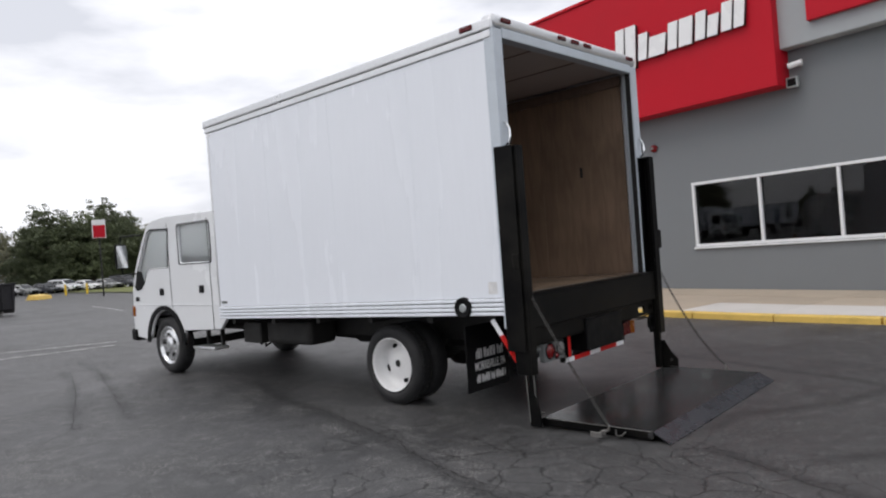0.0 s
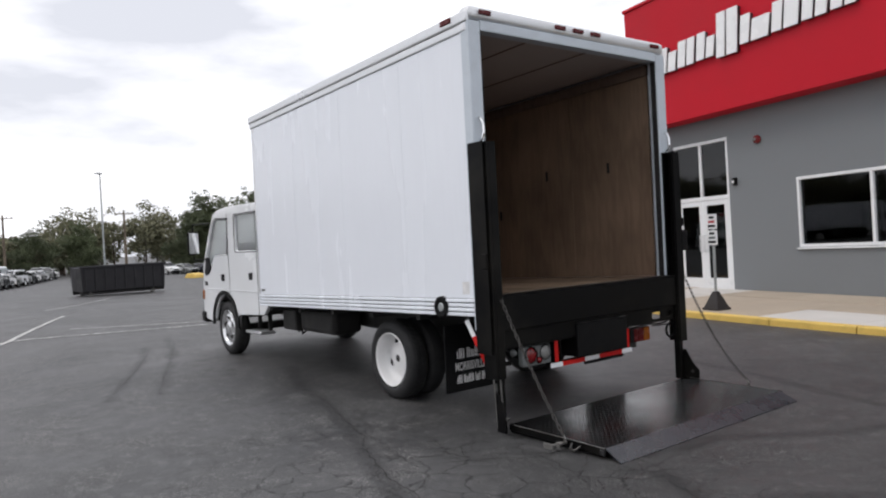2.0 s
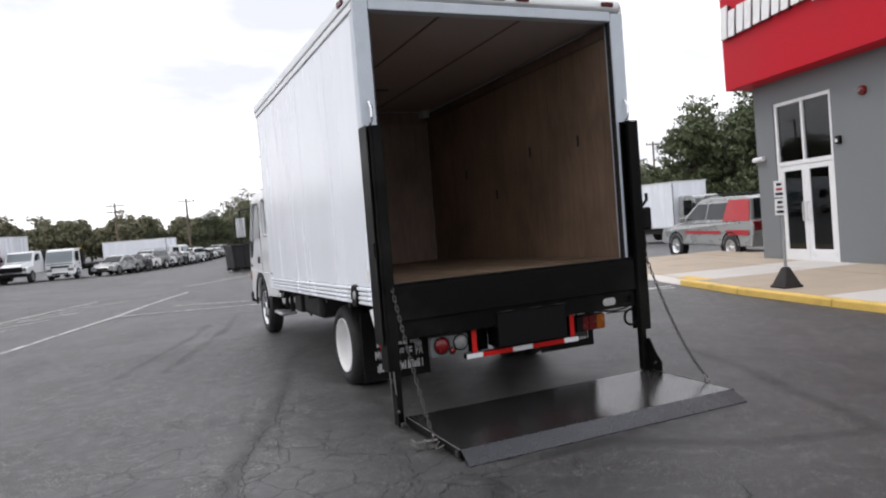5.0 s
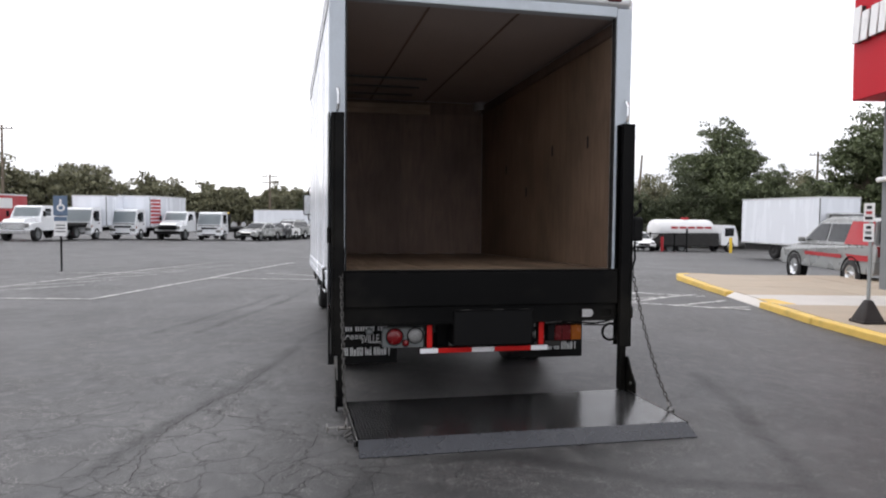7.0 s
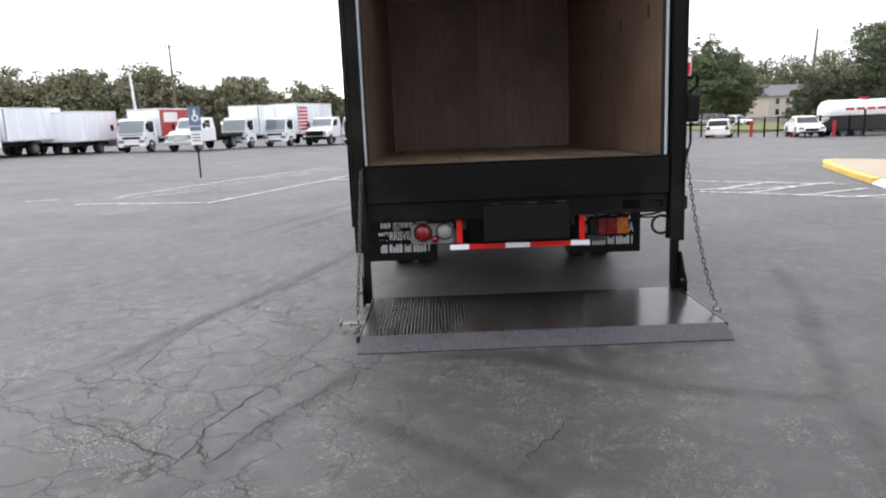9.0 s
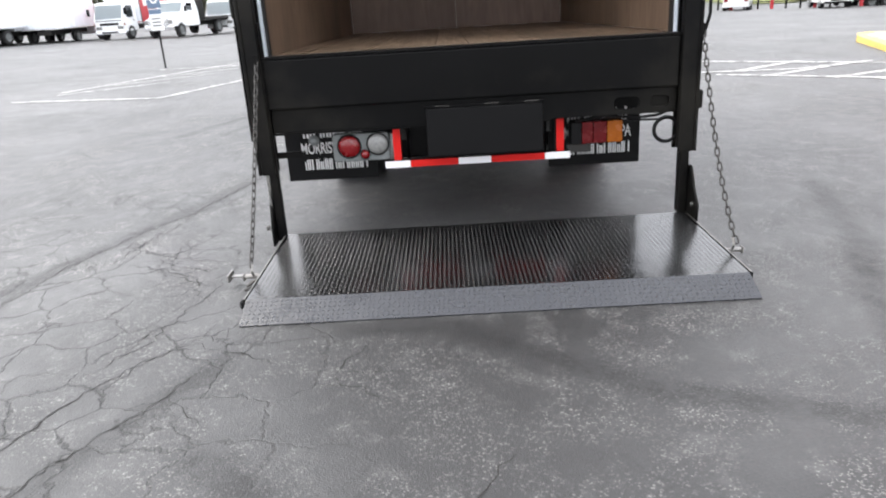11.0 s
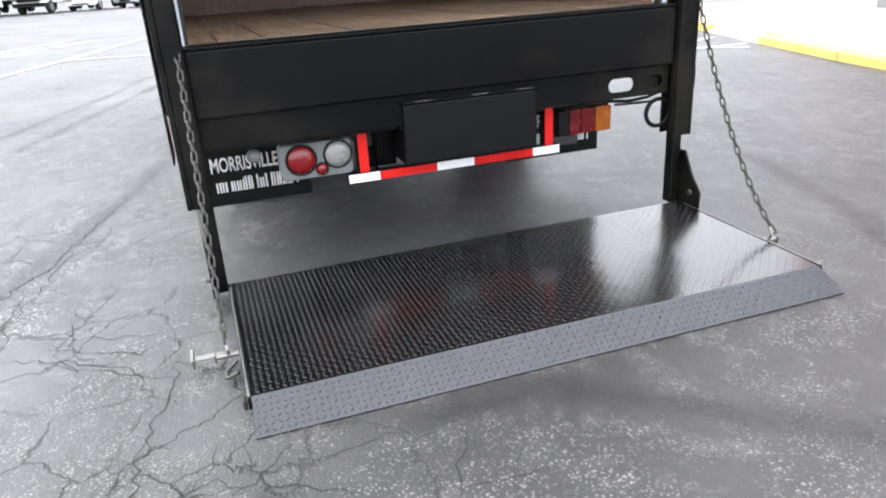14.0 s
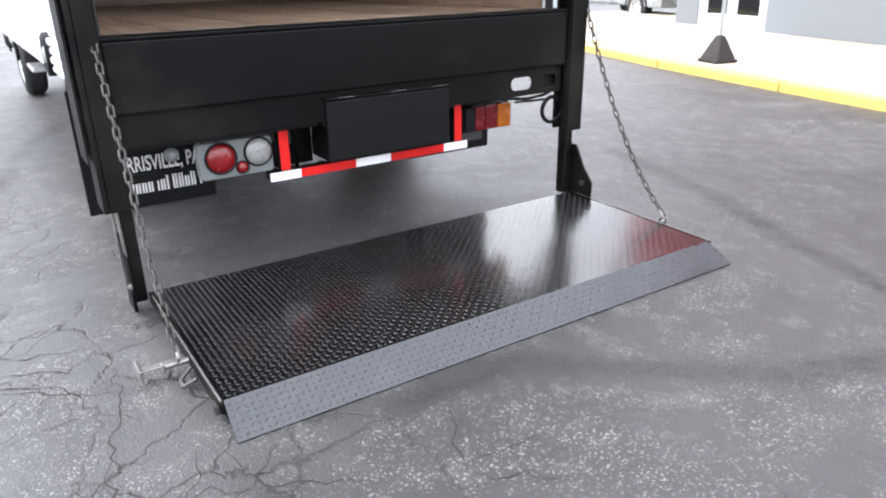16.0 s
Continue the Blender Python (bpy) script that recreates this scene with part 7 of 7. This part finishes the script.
def leaf_mesh(name, rng, centres, spreads, per, size, mat):
    """Leaves as small diamonds scattered round twig clumps: centres (n, 3), spreads (n, 3), per leaves each."""
    c = np.repeat(np.asarray(centres), per, axis=0)
    p = c + np.clip(rng.normal(size=c.shape), -1.5, 1.5) * np.repeat(np.asarray(spreads), per, axis=0)
    a = rng.normal(size=c.shape)
    a /= np.linalg.norm(a, axis=1)[:, None]
    b = np.cross(a, rng.normal(size=c.shape))
    b /= np.linalg.norm(b, axis=1)[:, None]
    s = (size * (0.6 + 0.8 * rng.random(len(c))))[:, None]
    v = np.stack([p + a * s, p + b * s * 0.58, p - a * s, p - b * s * 0.58], axis=1).reshape(-1, 3)
    me = bpy.data.meshes.new(name)
    me.from_pydata(v.tolist(), [], np.arange(len(v)).reshape(-1, 4).tolist())
    me.materials.append(mat)
    return me


def crown_mesh(name, rng, lobes, count, size, mat):
    """A crown of leaf clumps over rough lobes, with gaps between them."""
    total = sum(l[3] ** 2 for l in lobes)
    centres, spreads = [], []
    for cx, cy, cz, r in lobes:
        for _ in range(max(6, int(count * r * r / total / 30))):
            d = rng.normal(size=3)
            d /= np.linalg.norm(d)
            centres.append(np.array((cx, cy, cz)) + d * r * (0.35 + 0.8 * rng.random()) * np.array((1.15, 1.15, 0.8)))
            spreads.append(np.array((0.6, 0.6, 0.36)) * r * (0.15 + 0.2 * rng.random()))
    return leaf_mesh(name, rng, centres, spreads, 30, size, mat)


def tree(name, seed, h, spread, mat, lean=0.0):
    """A tree h high: tapered trunk, limbs that fork, and a crown of leaf clumps."""
    rng = np.random.default_rng(seed)
    t = thing(name, "broad leafy deciduous tree at the edge of the lot", "tree", "lot trees")
    tr = bmesh.new()
    th = h * 0.42
    put_rod(tr, (0, 0, -0.3), (lean, 0, th), h * 0.026, h * 0.016, 9)
    lobes = []
    for k in range(14):
        a = 2 * math.pi * (k + rng.random() * 0.7) / 14 * 3.0
        d = spread * (0.25 + 0.75 * rng.random())
        z = h * (0.34 + 0.56 * rng.random() * (1 - 0.4 * d / spread))
        tip = Vector((lean + d * math.cos(a), d * math.sin(a), z))
        base = Vector((lean * 0.8, 0, th * (0.6 + 0.4 * rng.random())))
        knee = base.lerp(tip, 0.5) + Vector((0, 0, h * 0.05))
        put_rod(tr, base, knee, h * 0.010, h * 0.006, 6)
        put_rod(tr, knee, tip, h * 0.006, h * 0.002, 5)
        lobes.append((tip.x, tip.y, tip.z, h * (0.085 + 0.075 * rng.random())))
    put_rod(tr, (lean, 0, th), (lean * 1.4, 0, h * 0.9), h * 0.014, h * 0.003, 7)
    lobes.append((lean * 1.4, 0, h * 0.86, h * 0.15))
    lobes.append((lean, 0, h * 0.62, h * 0.2))
    lobes.append((lean, 0, h * 0.42, h * 0.16))
    for k in range(8):
        a = 2 * math.pi * (k + rng.random()) / 8
        lobes.append((spread * 0.6 * math.cos(a), spread * 0.6 * math.sin(a), h * (0.13 + 0.17 * rng.random()), h * 0.14))
    part("trunk", tr, BARK, t, "brown forked trunk and limbs")
    part("crown", crown_mesh("crown", rng, lobes, 34000, 0.011 * h, mat), mat, t, "uneven green leafy crown")
    return t


def build_trees():
    a = tree("tree", 3, 12.0, 3.3, LEAF_A)
    a.matrix_basis = at(-66.5, 46.5, 30) @ Matrix.Scale(1.2, 4)
    b = tree("tree", 8, 10.0, 4.2, LEAF_A, 0.4)
    b.matrix_basis = at(-62.0, 40.0, 200) @ Matrix.Scale(0.85, 4)
    c = tree("tree", 15, 11.0, 4.4, LEAF_A)
    c.matrix_basis = at(-110.0, 36.5, 80) @ Matrix.Scale(1.1, 4)
    for src, x, y, turn, k in ((b, -66, 36, 20, 0.7), (a, -60, 49, 140, 0.62), (c, -66, 51, 10, 0.55), (a, -62, 62, 250, 1.12), (a, -54, 64.5, 90, 1.25), (c, -66, 70, 190, 1.2), (a, -54, 74, 300, 1.1), (b, -66, 57, 250, 0.6),
                               (b, -110, 44.2, 40, 1.08), (a, -112, 47.2, 150, 0.82), (c, -108, 39.4, 100, 0.97), (a, -112, 34.4, 100, 0.9), (b, -72, 56, 0, 1.1), (b, -84, 52, 10, 1.0),
                               (a, -109, 42.2, 60, 0.95), (b, -112, 31.8, 220, 0.94), (a, -114, 47.0, 310, 0.8), (c, -115, 10.0, 0, 0.62), (a, -118, 17.0, 80, 0.6), (b, -122, 1.0, 140, 0.62), (c, -50, 82, 30, 1.2), (a, -88, 62, 30, 1.2)):
        copy_thing(src, at(x, y, turn) @ Matrix.Scale(k, 4))
    # the far wood, too many to count, as one mass of leaf clumps with trunks
    rng = np.random.default_rng(5)
    centres, spreads = [], []
    trunks = bmesh.new()
    spots = []
    for i in range(120):
        k = i / 119
        spots.append((-92 - 40 * k + rng.normal() * 3, -85 + 104 * k + rng.normal() * 2, (6.7 + 2.4 * rng.random() + 1.0 * math.sin(i * 0.55)) * (1 - 0.30 * max(0.0, k - 0.35)) * (1 + 0.28 * min(1.0, max(0.0, (0.60 - k) / 0.16)))))
    for i in range(60):
        k = i / 59
        spots.append((-150 + 30 * k + rng.normal() * 3, 22 + 95 * k + rng.normal() * 3, 10 + 4 * rng.random()))
    for i in range(46):
        k = i / 45
        spots.append((-110 + 200 * k + rng.normal() * 2, -135 - 6 * math.sin(3 * k) + rng.normal() * 2, 5.5 + 3 * rng.random()))
    for x, y, h in spots:
        z0 = ground_z(x, y)
        put_rod(trunks, (x, y, z0), (x + rng.normal() * 0.3, y, z0 + h * 0.7), 0.2, 0.07, 5)
        for _ in range(46):
            d = rng.normal(size=3)
            d /= np.linalg.norm(d)
            centres.append(np.array((x, y, z0 + h * 0.52)) + d * np.array((h * 0.32, h * 0.32, h * 0.42)) * (0.45 + 0.55 * rng.random()))
            spreads.append(np.array((0.55, 0.55, 0.40)) * h * 0.095)
    me = leaf_mesh("woodland", rng, centres, spreads, 40, 0.27, LEAF_B)
    wood = tagged(new("woodland", me), "far line of olive-green leafy trees", "trees", kind="stuff")
    part("trunk_mass", trunks, BARK, wood, kind="stuff")


build_trees()
